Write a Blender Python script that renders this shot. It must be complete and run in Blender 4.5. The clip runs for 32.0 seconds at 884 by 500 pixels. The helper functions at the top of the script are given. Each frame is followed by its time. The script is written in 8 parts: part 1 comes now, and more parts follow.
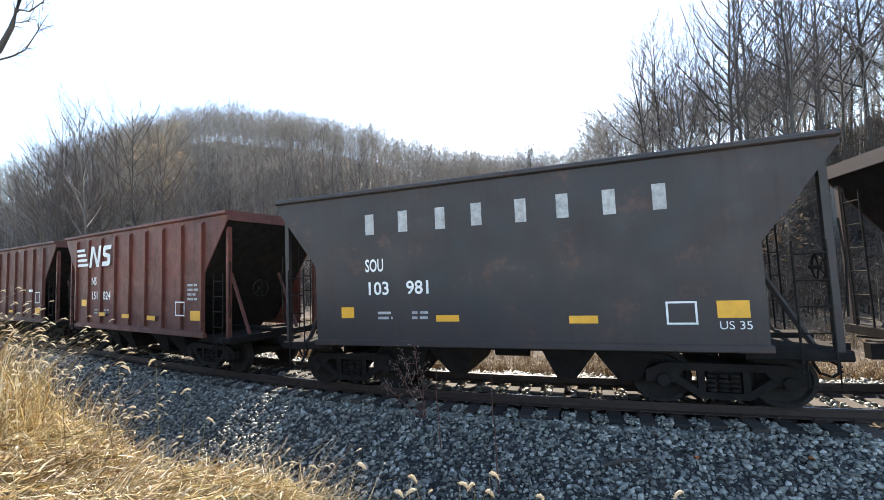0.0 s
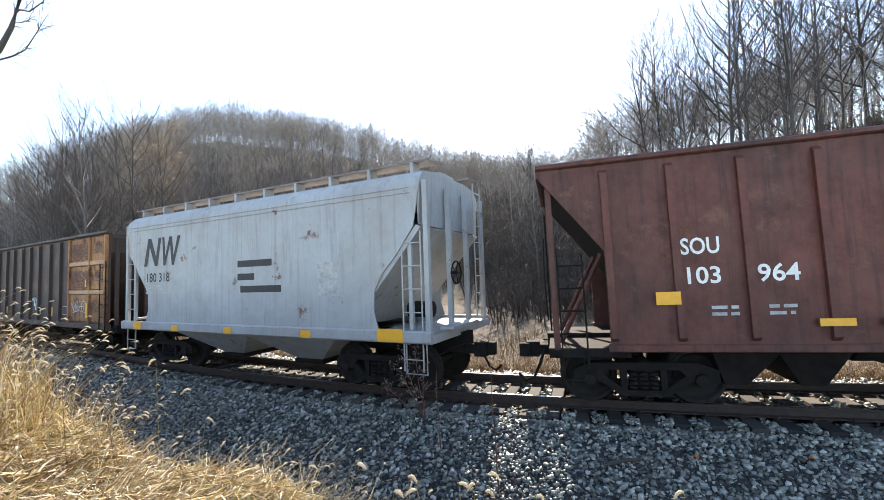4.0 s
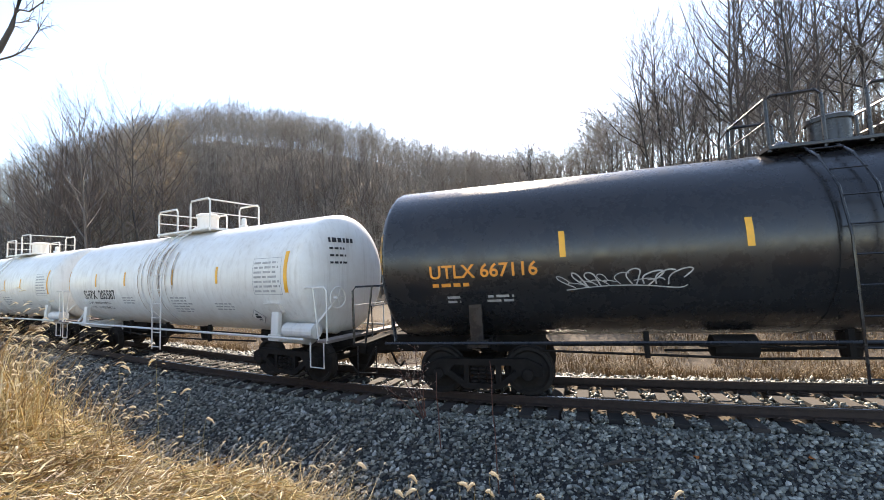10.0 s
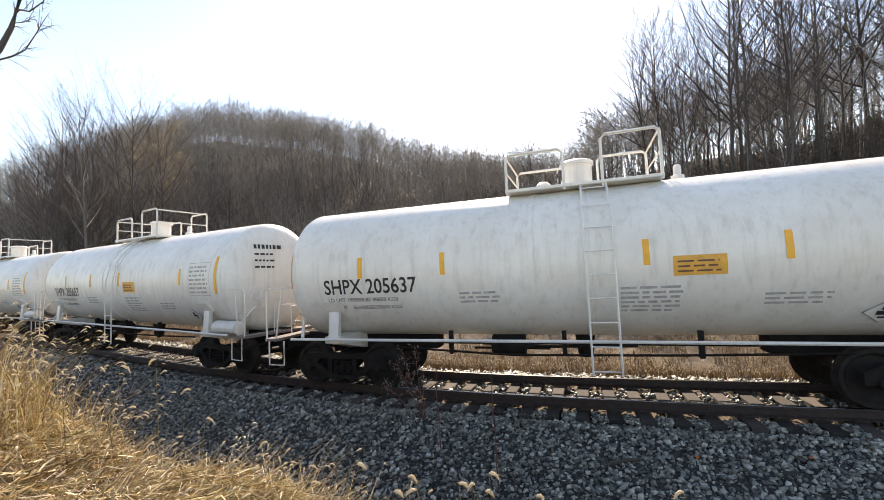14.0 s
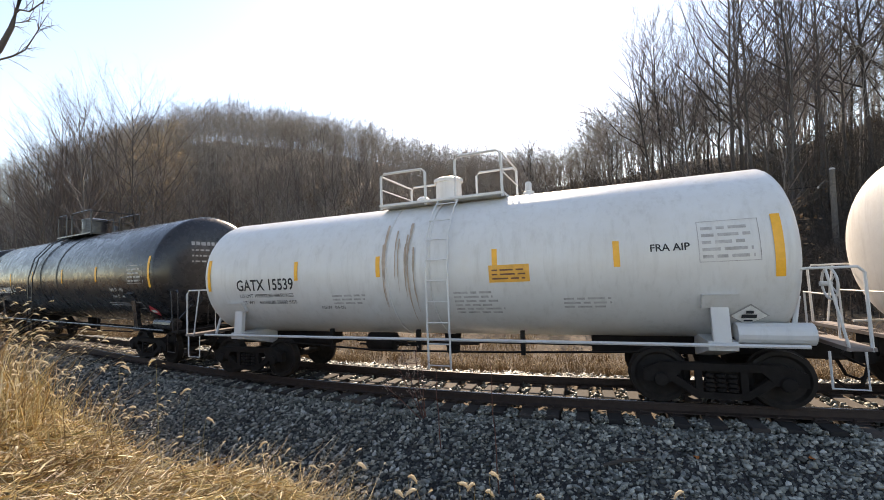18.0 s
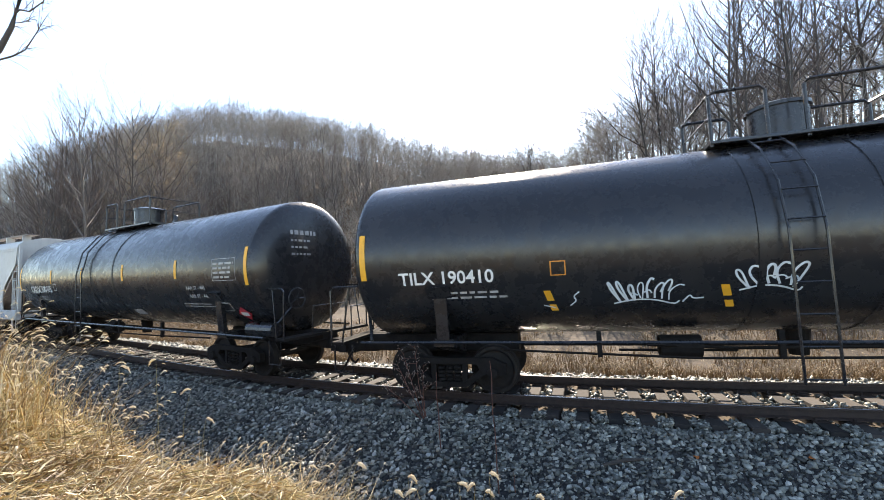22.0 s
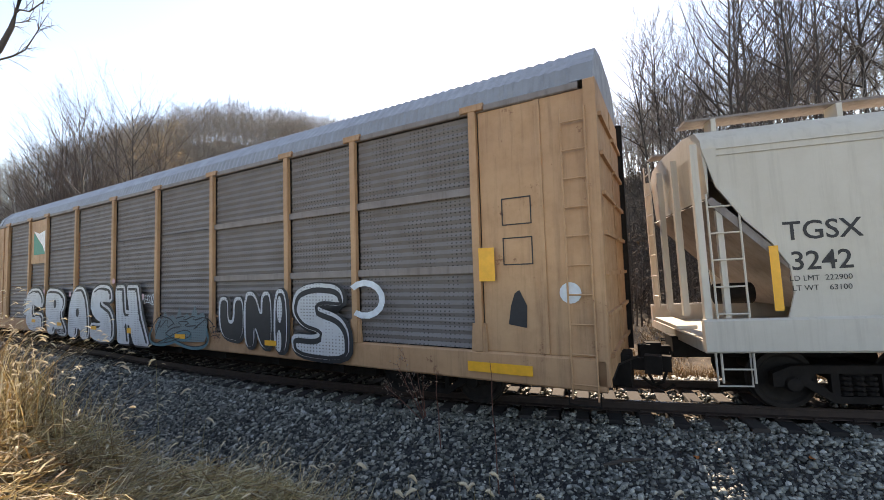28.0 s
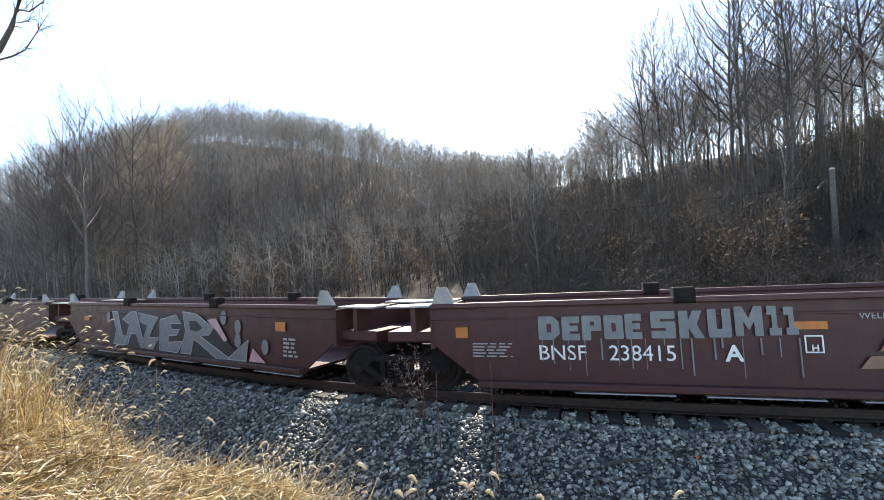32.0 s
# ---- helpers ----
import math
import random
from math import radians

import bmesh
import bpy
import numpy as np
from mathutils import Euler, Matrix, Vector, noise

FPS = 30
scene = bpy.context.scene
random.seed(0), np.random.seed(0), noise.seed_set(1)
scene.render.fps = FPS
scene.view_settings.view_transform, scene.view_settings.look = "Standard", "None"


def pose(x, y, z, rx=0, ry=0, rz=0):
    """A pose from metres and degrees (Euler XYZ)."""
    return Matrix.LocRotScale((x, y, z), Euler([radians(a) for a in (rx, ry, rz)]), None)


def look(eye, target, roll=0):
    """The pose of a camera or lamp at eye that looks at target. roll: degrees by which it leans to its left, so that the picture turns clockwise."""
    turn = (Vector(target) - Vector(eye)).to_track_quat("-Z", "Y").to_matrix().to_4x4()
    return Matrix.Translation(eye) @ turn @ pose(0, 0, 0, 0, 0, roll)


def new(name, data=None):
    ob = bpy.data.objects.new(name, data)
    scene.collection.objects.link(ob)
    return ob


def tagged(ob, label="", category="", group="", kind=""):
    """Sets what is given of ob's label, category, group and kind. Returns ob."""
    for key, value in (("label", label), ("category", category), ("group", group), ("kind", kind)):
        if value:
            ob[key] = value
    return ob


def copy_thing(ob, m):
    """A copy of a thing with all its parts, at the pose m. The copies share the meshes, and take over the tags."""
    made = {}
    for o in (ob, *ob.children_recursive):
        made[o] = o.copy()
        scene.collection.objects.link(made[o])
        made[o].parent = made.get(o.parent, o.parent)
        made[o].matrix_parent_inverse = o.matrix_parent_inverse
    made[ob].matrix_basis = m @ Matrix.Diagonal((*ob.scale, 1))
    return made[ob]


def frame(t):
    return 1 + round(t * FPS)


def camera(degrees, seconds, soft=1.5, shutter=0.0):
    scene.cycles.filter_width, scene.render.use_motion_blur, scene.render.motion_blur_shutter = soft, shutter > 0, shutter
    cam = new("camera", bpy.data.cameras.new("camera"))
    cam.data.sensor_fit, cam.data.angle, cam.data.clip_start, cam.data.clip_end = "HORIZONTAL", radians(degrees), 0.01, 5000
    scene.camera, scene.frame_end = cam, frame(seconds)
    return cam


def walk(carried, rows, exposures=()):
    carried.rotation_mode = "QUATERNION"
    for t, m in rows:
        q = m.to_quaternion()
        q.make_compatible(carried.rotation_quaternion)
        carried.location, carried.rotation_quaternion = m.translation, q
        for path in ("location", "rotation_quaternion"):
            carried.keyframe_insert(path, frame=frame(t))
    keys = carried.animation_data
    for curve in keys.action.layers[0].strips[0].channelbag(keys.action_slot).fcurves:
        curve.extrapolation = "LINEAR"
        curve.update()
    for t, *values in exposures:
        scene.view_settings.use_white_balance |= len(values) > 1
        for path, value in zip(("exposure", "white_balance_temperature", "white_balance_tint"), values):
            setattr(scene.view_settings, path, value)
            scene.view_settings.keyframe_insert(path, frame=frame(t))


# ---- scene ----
# camera: held still beside the line
EYE = (0.0, 0.0, 3.01)
cam = camera(94.95, 32.0, soft=0.6)
VIEW = look(EYE, (0.0, 1.0, 3.01 - 0.0107), roll=-4.09)
walk(cam, [(0.0, VIEW), (32.0, VIEW)], exposures=[(0.0, 1.9, 7100, 12), (4.0, 1.88, 7150, 12), (6.0, 1.84, 7250, 13), (8.5, 1.82, 7300, 13), (10.0, 1.64, 7500, 15), (11.0, 1.5, 8100, 16), (13.0, 1.36, 8200, 17), (17.0, 1.24, 8200, 17), (19.0, 1.28, 8000, 17), (20.0, 1.52, 7500, 15), (21.0, 1.76, 7250, 13), (24.0, 1.7, 7800, 15), (25.0, 1.52, 8500, 16), (28.0, 1.4, 8200, 18), (29.0, 1.47, 8200, 17), (30.0, 1.64, 8200, 17), (31.0, 1.7, 7250, 11), (32.0, 1.74, 7150, 11)])

# daylight: low sun beyond the line, above the notch between the hills
SUN_AZ, SUN_EL = radians(8.3), radians(33.5)
world = bpy.data.worlds.new("sky")
scene.world = world
world.use_nodes = True
wn = world.node_tree.nodes
sky = wn.new("ShaderNodeTexSky")
sky.sky_type = "NISHITA"
sky.sun_disc = False
sky.sun_elevation, sky.sun_rotation = SUN_EL, SUN_AZ
sky.air_density, sky.dust_density, sky.ozone_density = 1.0, 0.22, 1.6
wn["Background"].inputs["Strength"].default_value = 0.15
world.node_tree.links.new(sky.outputs["Color"], wn["Background"].inputs["Color"])
sun_data = bpy.data.lights.new("sun", "SUN")
sun_data.energy, sun_data.angle, sun_data.color = 4.5, radians(0.6), (1.0, 0.93, 0.82)
sun = new("sun", sun_data)
SUN_WAY = Vector((math.sin(SUN_AZ) * math.cos(SUN_EL), math.cos(SUN_AZ) * math.cos(SUN_EL), math.sin(SUN_EL)))
sun.matrix_world = look(SUN_WAY * 300, (0, 0, 0))


# ---- materials ----
def nodes_of(name, rough=0.7, metal=0.0):
    m = bpy.data.materials.new(name)
    m.use_nodes = True
    nt = m.node_tree
    b = nt.nodes["Principled BSDF"]
    b.inputs["Roughness"].default_value, b.inputs["Metallic"].default_value = rough, metal
    return m, nt, b


def noise_node(nt, scale, detail=6.0, rough=0.6, coord="Object", stretch=(1, 1, 1)):
    tc = nt.nodes.new("ShaderNodeTexCoord")
    mp = nt.nodes.new("ShaderNodeMapping")
    mp.inputs["Scale"].default_value = stretch
    n = nt.nodes.new("ShaderNodeTexNoise")
    n.inputs["Scale"].default_value, n.inputs["Detail"].default_value, n.inputs["Roughness"].default_value = scale, detail, rough
    nt.links.new(tc.outputs[coord], mp.inputs["Vector"])
    nt.links.new(mp.outputs["Vector"], n.inputs["Vector"])
    return n


def ramp(nt, src, stops):
    r = nt.nodes.new("ShaderNodeValToRGB")
    while len(r.color_ramp.elements) < len(stops):
        r.color_ramp.elements.new(0.5)
    for e, (p, c) in zip(r.color_ramp.elements, stops):
        e.position, e.color = p, (*c, 1)
    nt.links.new(src, r.inputs["Fac"])
    return r


def mixed(nt, fac, a, b):
    mx = nt.nodes.new("ShaderNodeMix")
    mx.data_type = "RGBA"
    if isinstance(fac, float):
        mx.inputs["Factor"].default_value = fac
    else:
        nt.links.new(fac, mx.inputs["Factor"])
    for sock, v in ((mx.inputs["A"], a), (mx.inputs["B"], b)):
        if isinstance(v, tuple):
            sock.default_value = (*v, 1)
        else:
            nt.links.new(v, sock)
    return mx.outputs["Result"]


def bump(nt, b, src, strength, dist=0.01):
    bp = nt.nodes.new("ShaderNodeBump")
    bp.inputs["Strength"].default_value, bp.inputs["Distance"].default_value = strength, dist
    nt.links.new(src, bp.inputs["Height"])
    nt.links.new(bp.outputs["Normal"], b.inputs["Normal"])


def paint(name, base, stain, amount=0.5, rough=0.55, rust=None, rust_amount=0.35, streak=True, edge=0.06):
    """Weathered vehicle paint: broad fading, fine grime, vertical streaks, rust blooms."""
    m, nt, b = nodes_of(name, rough)
    broad = noise_node(nt, 0.45, 4, 0.6)
    grime = noise_node(nt, 3.0, 9, 0.72)
    col = mixed(nt, ramp(nt, broad.outputs["Fac"], [(0.35, (0, 0, 0)), (0.72, (amount, amount, amount))]).outputs["Color"], base, stain)
    g = ramp(nt, grime.outputs["Fac"], [(0.42, (0, 0, 0)), (0.75, (amount * 0.8,) * 3)])
    col = mixed(nt, g.outputs["Color"], col, stain)
    if streak:
        st = noise_node(nt, 5.0, 6, 0.7, stretch=(1.6, 1.6, 0.09))
        sr = ramp(nt, st.outputs["Fac"], [(0.5, (0, 0, 0)), (0.72, (amount * 0.9,) * 3)])
        col = mixed(nt, sr.outputs["Color"], col, tuple(c * 0.6 for c in stain))
    if rust:
        rn = noise_node(nt, 1.7, 10, 0.75)
        k = 0.78 - rust_amount * 0.45
        rr = ramp(nt, rn.outputs["Fac"], [(k, (0, 0, 0)), (k + edge, (1, 1, 1))])
        col = mixed(nt, rr.outputs["Color"], col, rust)
    nt.links.new(col, b.inputs["Base Color"])
    rg = ramp(nt, grime.outputs["Fac"], [(0.3, (rough - 0.12,) * 3), (0.8, (min(1, rough + 0.25),) * 3)])
    nt.links.new(rg.outputs["Color"], b.inputs["Roughness"])
    fine = noise_node(nt, 14.0, 6, 0.6)
    bump(nt, b, fine.outputs["Fac"], 0.12, 0.01)
    return m


def plain(name, col, rough=0.6, metal=0.0, var=0.35, scale=6.0, bumpy=0.15, dist=0.01, gloss=0.5):
    m, nt, b = nodes_of(name, rough, metal)
    b.inputs["Specular IOR Level"].default_value = gloss
    n = noise_node(nt, scale, 8, 0.65)
    n2 = noise_node(nt, scale * 0.13, 3, 0.5)
    lo, hi = tuple(c * (1 - var) for c in col), tuple(min(1, c * (1 + var)) for c in col)
    c1 = ramp(nt, n.outputs["Fac"], [(0.3, lo), (0.7, hi)]).outputs["Color"]
    c2 = mixed(nt, ramp(nt, n2.outputs["Fac"], [(0.35, (0, 0, 0)), (0.7, (0.5, 0.5, 0.5))]).outputs["Color"], c1, tuple(c * (1 - var * 0.8) for c in col))
    nt.links.new(c2, b.inputs["Base Color"])
    bump(nt, b, n.outputs["Fac"], bumpy, dist)
    return m


def random_tint(name, cols, rough=0.85, island=False, fine=30.0, transl=0.0, patch=None):
    """Colour picked per object or per loose piece, with fine grain over it."""
    m, nt, b = nodes_of(name, rough)
    if island:
        src = nt.nodes.new("ShaderNodeNewGeometry").outputs["Random Per Island"]
    else:
        src = nt.nodes.new("ShaderNodeObjectInfo").outputs["Random"]
    st = [(i / max(1, len(cols) - 1), c) for i, c in enumerate(cols)]
    c = ramp(nt, src, st).outputs["Color"]
    n = noise_node(nt, fine, 5, 0.6)
    dark = ramp(nt, n.outputs["Fac"], [(0.3, (0.35, 0.35, 0.35)), (0.65, (0, 0, 0))])
    c = mixed(nt, dark.outputs["Color"], c, tuple(x * 0.5 for x in cols[0]))
    if patch:
        pn = noise_node(nt, 1.3, 5, 0.65)
        c = mixed(nt, ramp(nt, pn.outputs["Fac"], [(0.5, (0, 0, 0)), (0.72, (0.6, 0.6, 0.6))]).outputs["Color"], c, patch)
    nt.links.new(c, b.inputs["Base Color"])
    bump(nt, b, n.outputs["Fac"], 0.3, 0.005)
    if transl > 0:
        tr = nt.nodes.new("ShaderNodeBsdfTranslucent")
        nt.links.new(c, tr.inputs["Color"])
        ms = nt.nodes.new("ShaderNodeMixShader")
        ms.inputs["Fac"].default_value = transl
        nt.links.new(b.outputs["BSDF"], ms.inputs[1])
        nt.links.new(tr.outputs["BSDF"], ms.inputs[2])
        nt.links.new(ms.outputs["Shader"], nt.nodes["Material Output"].inputs["Surface"])
    return m


def perforated(name, sheet, hole, dust, size):
    """Sheet with a regular grid of small dark holes, thin and dusty patches over it."""
    m, nt, b = nodes_of(name, 0.65)
    tc = nt.nodes.new("ShaderNodeTexCoord")
    mp = nt.nodes.new("ShaderNodeMapping")
    mp.inputs["Scale"].default_value = (11.0, 0.0, 15.0)
    vo = nt.nodes.new("ShaderNodeTexVoronoi")
    vo.inputs["Scale"].default_value, vo.inputs["Randomness"].default_value = 1.0, 0.0
    nt.links.new(tc.outputs["Object"], mp.inputs["Vector"])
    nt.links.new(mp.outputs["Vector"], vo.inputs["Vector"])
    n = noise_node(nt, 1.6, 7, 0.65)
    gap = noise_node(nt, 2.2, 3, 0.5, stretch=(1.0, 1.0, 1.0))
    col = mixed(nt, ramp(nt, n.outputs["Fac"], [(0.45, (0, 0, 0)), (0.75, (0.6, 0.6, 0.6))]).outputs["Color"], sheet, dust)
    dots = ramp(nt, vo.outputs["Distance"], [(size, (1, 1, 1)), (size + 0.06, (0, 0, 0))]).outputs["Color"]
    seen = mixed(nt, ramp(nt, gap.outputs["Fac"], [(0.4, (0, 0, 0)), (0.55, (1, 1, 1))]).outputs["Color"], (0.0, 0.0, 0.0), dots)
    nt.links.new(mixed(nt, seen, col, hole), b.inputs["Base Color"])
    return m


RUST = (0.16, 0.06, 0.03)
M_OXIDE = paint("oxide_red_paint", (0.18, 0.04, 0.024), (0.05, 0.02, 0.015), 0.85, 0.6, (0.2, 0.075, 0.04), 0.5, edge=0.16)
M_BROWN = paint("brown_paint", (0.15, 0.04, 0.026), (0.045, 0.02, 0.015), 0.9, 0.62, (0.18, 0.07, 0.04), 0.5, edge=0.16)
M_CHARCOAL = paint("black_paint", (0.019, 0.018, 0.02), (0.05, 0.033, 0.028), 0.9, 0.55, (0.1, 0.045, 0.032), 0.48, edge=0.2)
M_COALCAR = paint("dull_brown_black_paint", (0.042, 0.03, 0.027), (0.085, 0.05, 0.038), 0.85, 0.65, (0.14, 0.06, 0.036), 0.52, edge=0.18)
M_GREEN = paint("dark_green_paint", (0.047, 0.07, 0.05), (0.026, 0.032, 0.025), 0.85, 0.6, (0.11, 0.06, 0.036), 0.42, edge=0.16)
M_TANKBLACK = paint("black_tank_paint", (0.014, 0.015, 0.018), (0.03, 0.027, 0.026), 0.5, 0.25, None)
M_TANKWHITE = paint("white_tank_paint", (0.77, 0.75, 0.7), (0.5, 0.43, 0.34), 0.36, 0.38, None)
M_TANKGREY = paint("pale_grey_tank_paint", (0.6, 0.6, 0.59), (0.4, 0.36, 0.31), 0.25, 0.38, None)
M_HOPGREY = paint("light_grey_paint", (0.52, 0.52, 0.5), (0.36, 0.32, 0.27), 0.26, 0.5, None)
M_CREAM = paint("cream_grey_paint", (0.54, 0.5, 0.43), (0.36, 0.31, 0.24), 0.28, 0.5, None)
M_BLUEGREY = paint("weathered_grey_paint", (0.39, 0.41, 0.42), (0.26, 0.22, 0.19), 0.5, 0.55, (0.15, 0.065, 0.04), 0.38)
M_RUSTPANEL = paint("rusted_orange_sheet", (0.5, 0.25, 0.1), (0.22, 0.09, 0.04), 0.9, 0.75, (0.12, 0.045, 0.025), 0.62, edge=0.08)
# body grey with the recess shade mixed into it, plus rust blooms
M_SLOPE = paint("shaded_brown_grey_sheet", (0.3, 0.24, 0.2), (0.16, 0.1, 0.075), 0.5, 0.65, (0.16, 0.075, 0.045), 0.35)
M_BUFF = paint("buff_yellow_paint", (0.5, 0.29, 0.15), (0.26, 0.13, 0.07), 0.5, 0.6, RUST, 0.38)
M_GALV = paint("galvanised_sheet", (0.23, 0.2, 0.185), (0.13, 0.095, 0.08), 0.5, 0.55, None)
M_ROOF = paint("blue_grey_galvanised_roof", (0.25, 0.265, 0.285), (0.16, 0.15, 0.15), 0.4, 0.42, None)
# brighter than M_PALEPLATE: sunlight on the plates is put into the colour
M_DECKPLATE = plain("sunlit_galvanised_plate", (0.38, 0.38, 0.37), 0.4, 0.3, 0.25, 6)
# orange reflector colour with the well side's shade darkened into it
M_SHADEORANGE = plain("shade_dulled_orange_reflector", (0.5, 0.17, 0.035), 0.5, 0, 0.2, 8, 0.05)
M_PALEPLATE = plain("worn_pale_plate", (0.3, 0.29, 0.28), 0.6, 0, 0.35, 6)
M_MAROON = paint("maroon_paint", (0.066, 0.016, 0.015), (0.036, 0.017, 0.016), 0.5, 0.5, RUST, 0.25)
M_UNDER = plain("grimy_underframe_steel", (0.018, 0.015, 0.013), 0.85, 0.0, 0.5, 5, gloss=0.15)
M_WHEEL = plain("dirty_wheel_steel", (0.024, 0.02, 0.017), 0.75, 0.0, 0.4, 8, gloss=0.2)
M_SHINE = plain("polished_steel", (0.55, 0.54, 0.52), 0.22, 1.0, 0.15, 20, 0.05)
M_RAIL = plain("rusty_rail_steel", (0.045, 0.028, 0.021), 0.7, 0.2, 0.4, 10)
M_YELLOW = plain("reflective_yellow", (0.84, 0.4, 0.03), 0.45, 0, 0.12, 8, 0.05)
M_WHITE = plain("white_lettering", (0.78, 0.77, 0.74), 0.6, 0, 0.18, 9, 0.05)
M_GREYTEXT = plain("faded_white_lettering", (0.4, 0.39, 0.38), 0.7, 0, 0.4, 9, 0.05)
M_BLACK = plain("black_lettering", (0.02, 0.02, 0.022), 0.6, 0, 0.3, 9, 0.05)
M_ORANGETEXT = plain("orange_lettering", (0.75, 0.28, 0.04), 0.6, 0, 0.2, 9, 0.05)
M_PLACARD = plain("orange_placard", (0.72, 0.36, 0.06), 0.55, 0, 0.2, 9, 0.05)
M_RED = plain("red_placard", (0.6, 0.05, 0.07), 0.5, 0, 0.2, 9, 0.05)
M_SPRAYWHITE = plain("white_spray_paint", (0.62, 0.66, 0.68), 0.65, 0, 0.15, 7, 0.05)
M_SPRAYPANEL = perforated("white_spray_on_sheet", (0.55, 0.56, 0.56), (0.2, 0.19, 0.18), (0.4, 0.38, 0.36), 0.2)
M_RACKPANEL = perforated("perforated_grey_sheet", (0.175, 0.155, 0.145), (0.045, 0.04, 0.037), (0.11, 0.085, 0.07), 0.17)
M_SPRAYBLACK = plain("black_spray_paint", (0.02, 0.02, 0.022), 0.6, 0, 0.3, 7, 0.05)
M_SPRAYBLUE = plain("blue_spray_paint", (0.06, 0.27, 0.52), 0.6, 0, 0.25, 7, 0.05)
M_SPRAYVIOLET = plain("violet_spray_paint", (0.06, 0.04, 0.25), 0.6, 0, 0.25, 7, 0.05)
M_SPRAYTEAL = plain("teal_spray_paint", (0.07, 0.18, 0.21), 0.6, 0, 0.25, 7, 0.05)
M_TEALMIST = perforated("teal_mist_on_sheet", (0.13, 0.19, 0.2), (0.05, 0.05, 0.05), (0.14, 0.13, 0.12), 0.18)
M_SPRAYGREY = plain("silver_spray_paint", (0.19, 0.195, 0.195), 0.6, 0, 0.2, 7, 0.05)
M_SPRAYPINK = plain("pink_spray_paint", (0.5, 0.3, 0.32), 0.6, 0, 0.2, 7, 0.05)
M_SPILL = plain("dried_brown_spill", (0.42, 0.33, 0.26), 0.8, 0, 0.35, 5, 0.1)
M_FLAGGREEN = plain("green_emblem_paint", (0.04, 0.25, 0.18), 0.6, 0, 0.15, 7, 0.05)
M_LOGOTAN = plain("faded_tan_emblem_paint", (0.27, 0.15, 0.095), 0.6, 0, 0.2, 7, 0.05)
M_TIE = random_tint("creosoted_timber_tie", [(0.02, 0.017, 0.015), (0.045, 0.037, 0.032), (0.09, 0.076, 0.065)], 0.9, False, 18)
M_STONE = random_tint("crushed_ballast_stone", [(0.023, 0.026, 0.024), (0.091, 0.095, 0.082), (0.261, 0.265, 0.227), (0.038, 0.040, 0.035), (0.200, 0.204, 0.173), (0.501, 0.492, 0.416), (0.068, 0.067, 0.055), (0.340, 0.342, 0.290), (0.091, 0.095, 0.083), (0.621, 0.607, 0.520)], 0.5, True, 25)
M_BARK = random_tint("grey_brown_bark", [(0.055, 0.048, 0.043), (0.1, 0.088, 0.08), (0.15, 0.132, 0.12)], 0.9, False, 9)
M_TWIG = random_tint("reddish_bare_twigs", [(0.1, 0.073, 0.064), (0.14, 0.105, 0.091), (0.18, 0.14, 0.12)], 0.9, False, 5, 0.2)
# paler than the near bark: haze is put into this wood's colour
M_HAZYWOOD = random_tint("haze_pale_hillside_wood", [(0.26, 0.238, 0.218), (0.38, 0.35, 0.318), (0.48, 0.445, 0.405)], 0.9, True, 2, 0.5)
# tone darkened for the right slope's shade; the stick shares this dark wood
M_BRUSH = random_tint("shade_dark_brush_wood", [(0.04, 0.034, 0.028), (0.075, 0.061, 0.05), (0.11, 0.088, 0.07)], 0.9, True, 2, 0.1)
M_LEAF = random_tint("withered_tan_leaves", [(0.34, 0.26, 0.17), (0.48, 0.4, 0.27), (0.26, 0.18, 0.12), (0.44, 0.36, 0.23)], 0.8, True, 5, 0.45)
M_DULLLEAF = random_tint("dull_brown_leaves", [(0.12, 0.075, 0.04), (0.19, 0.125, 0.07), (0.09, 0.05, 0.03), (0.16, 0.12, 0.07)], 0.85, True, 5, 0.25)
M_GRASS = random_tint("dry_golden_grass", [(0.34, 0.22, 0.09), (0.74, 0.58, 0.28), (0.88, 0.78, 0.5), (0.1, 0.06, 0.03), (0.68, 0.5, 0.24), (0.34, 0.33, 0.17), (0.8, 0.66, 0.36), (0.92, 0.85, 0.64), (0.15, 0.085, 0.04), (0.56, 0.37, 0.16)], 0.45, True, 12, 0.5, (0.14, 0.07, 0.03))
M_FARGRASS = random_tint("dull_brown_grass", [(0.2, 0.13, 0.06), (0.3, 0.2, 0.1), (0.36, 0.26, 0.14), (0.15, 0.09, 0.045)], 0.8, True, 12, 0.3)
M_DEADWEED = random_tint("brown_dead_weeds", [(0.2, 0.13, 0.08), (0.32, 0.24, 0.15), (0.13, 0.075, 0.045), (0.46, 0.38, 0.25)], 0.8, True, 12, 0.3)
M_SEED = random_tint("pale_seed_heads", [(0.7, 0.6, 0.42), (0.82, 0.74, 0.58)], 0.8, True, 40, 0.5)
M_CAPSULE = plain("grey_seed_capsules", (0.3, 0.25, 0.21), 0.9, 0, 0.3, 30)
M_ORANGELEAF = plain("orange_fallen_leaf", (0.5, 0.16, 0.04), 0.7, 0, 0.25, 30)
M_STALK = plain("red_brown_stalk", (0.16, 0.07, 0.05), 0.8, 0, 0.3, 30)
M_POLE = plain("grey_weathered_pole", (0.13, 0.115, 0.1), 0.85, 0, 0.4, 7)


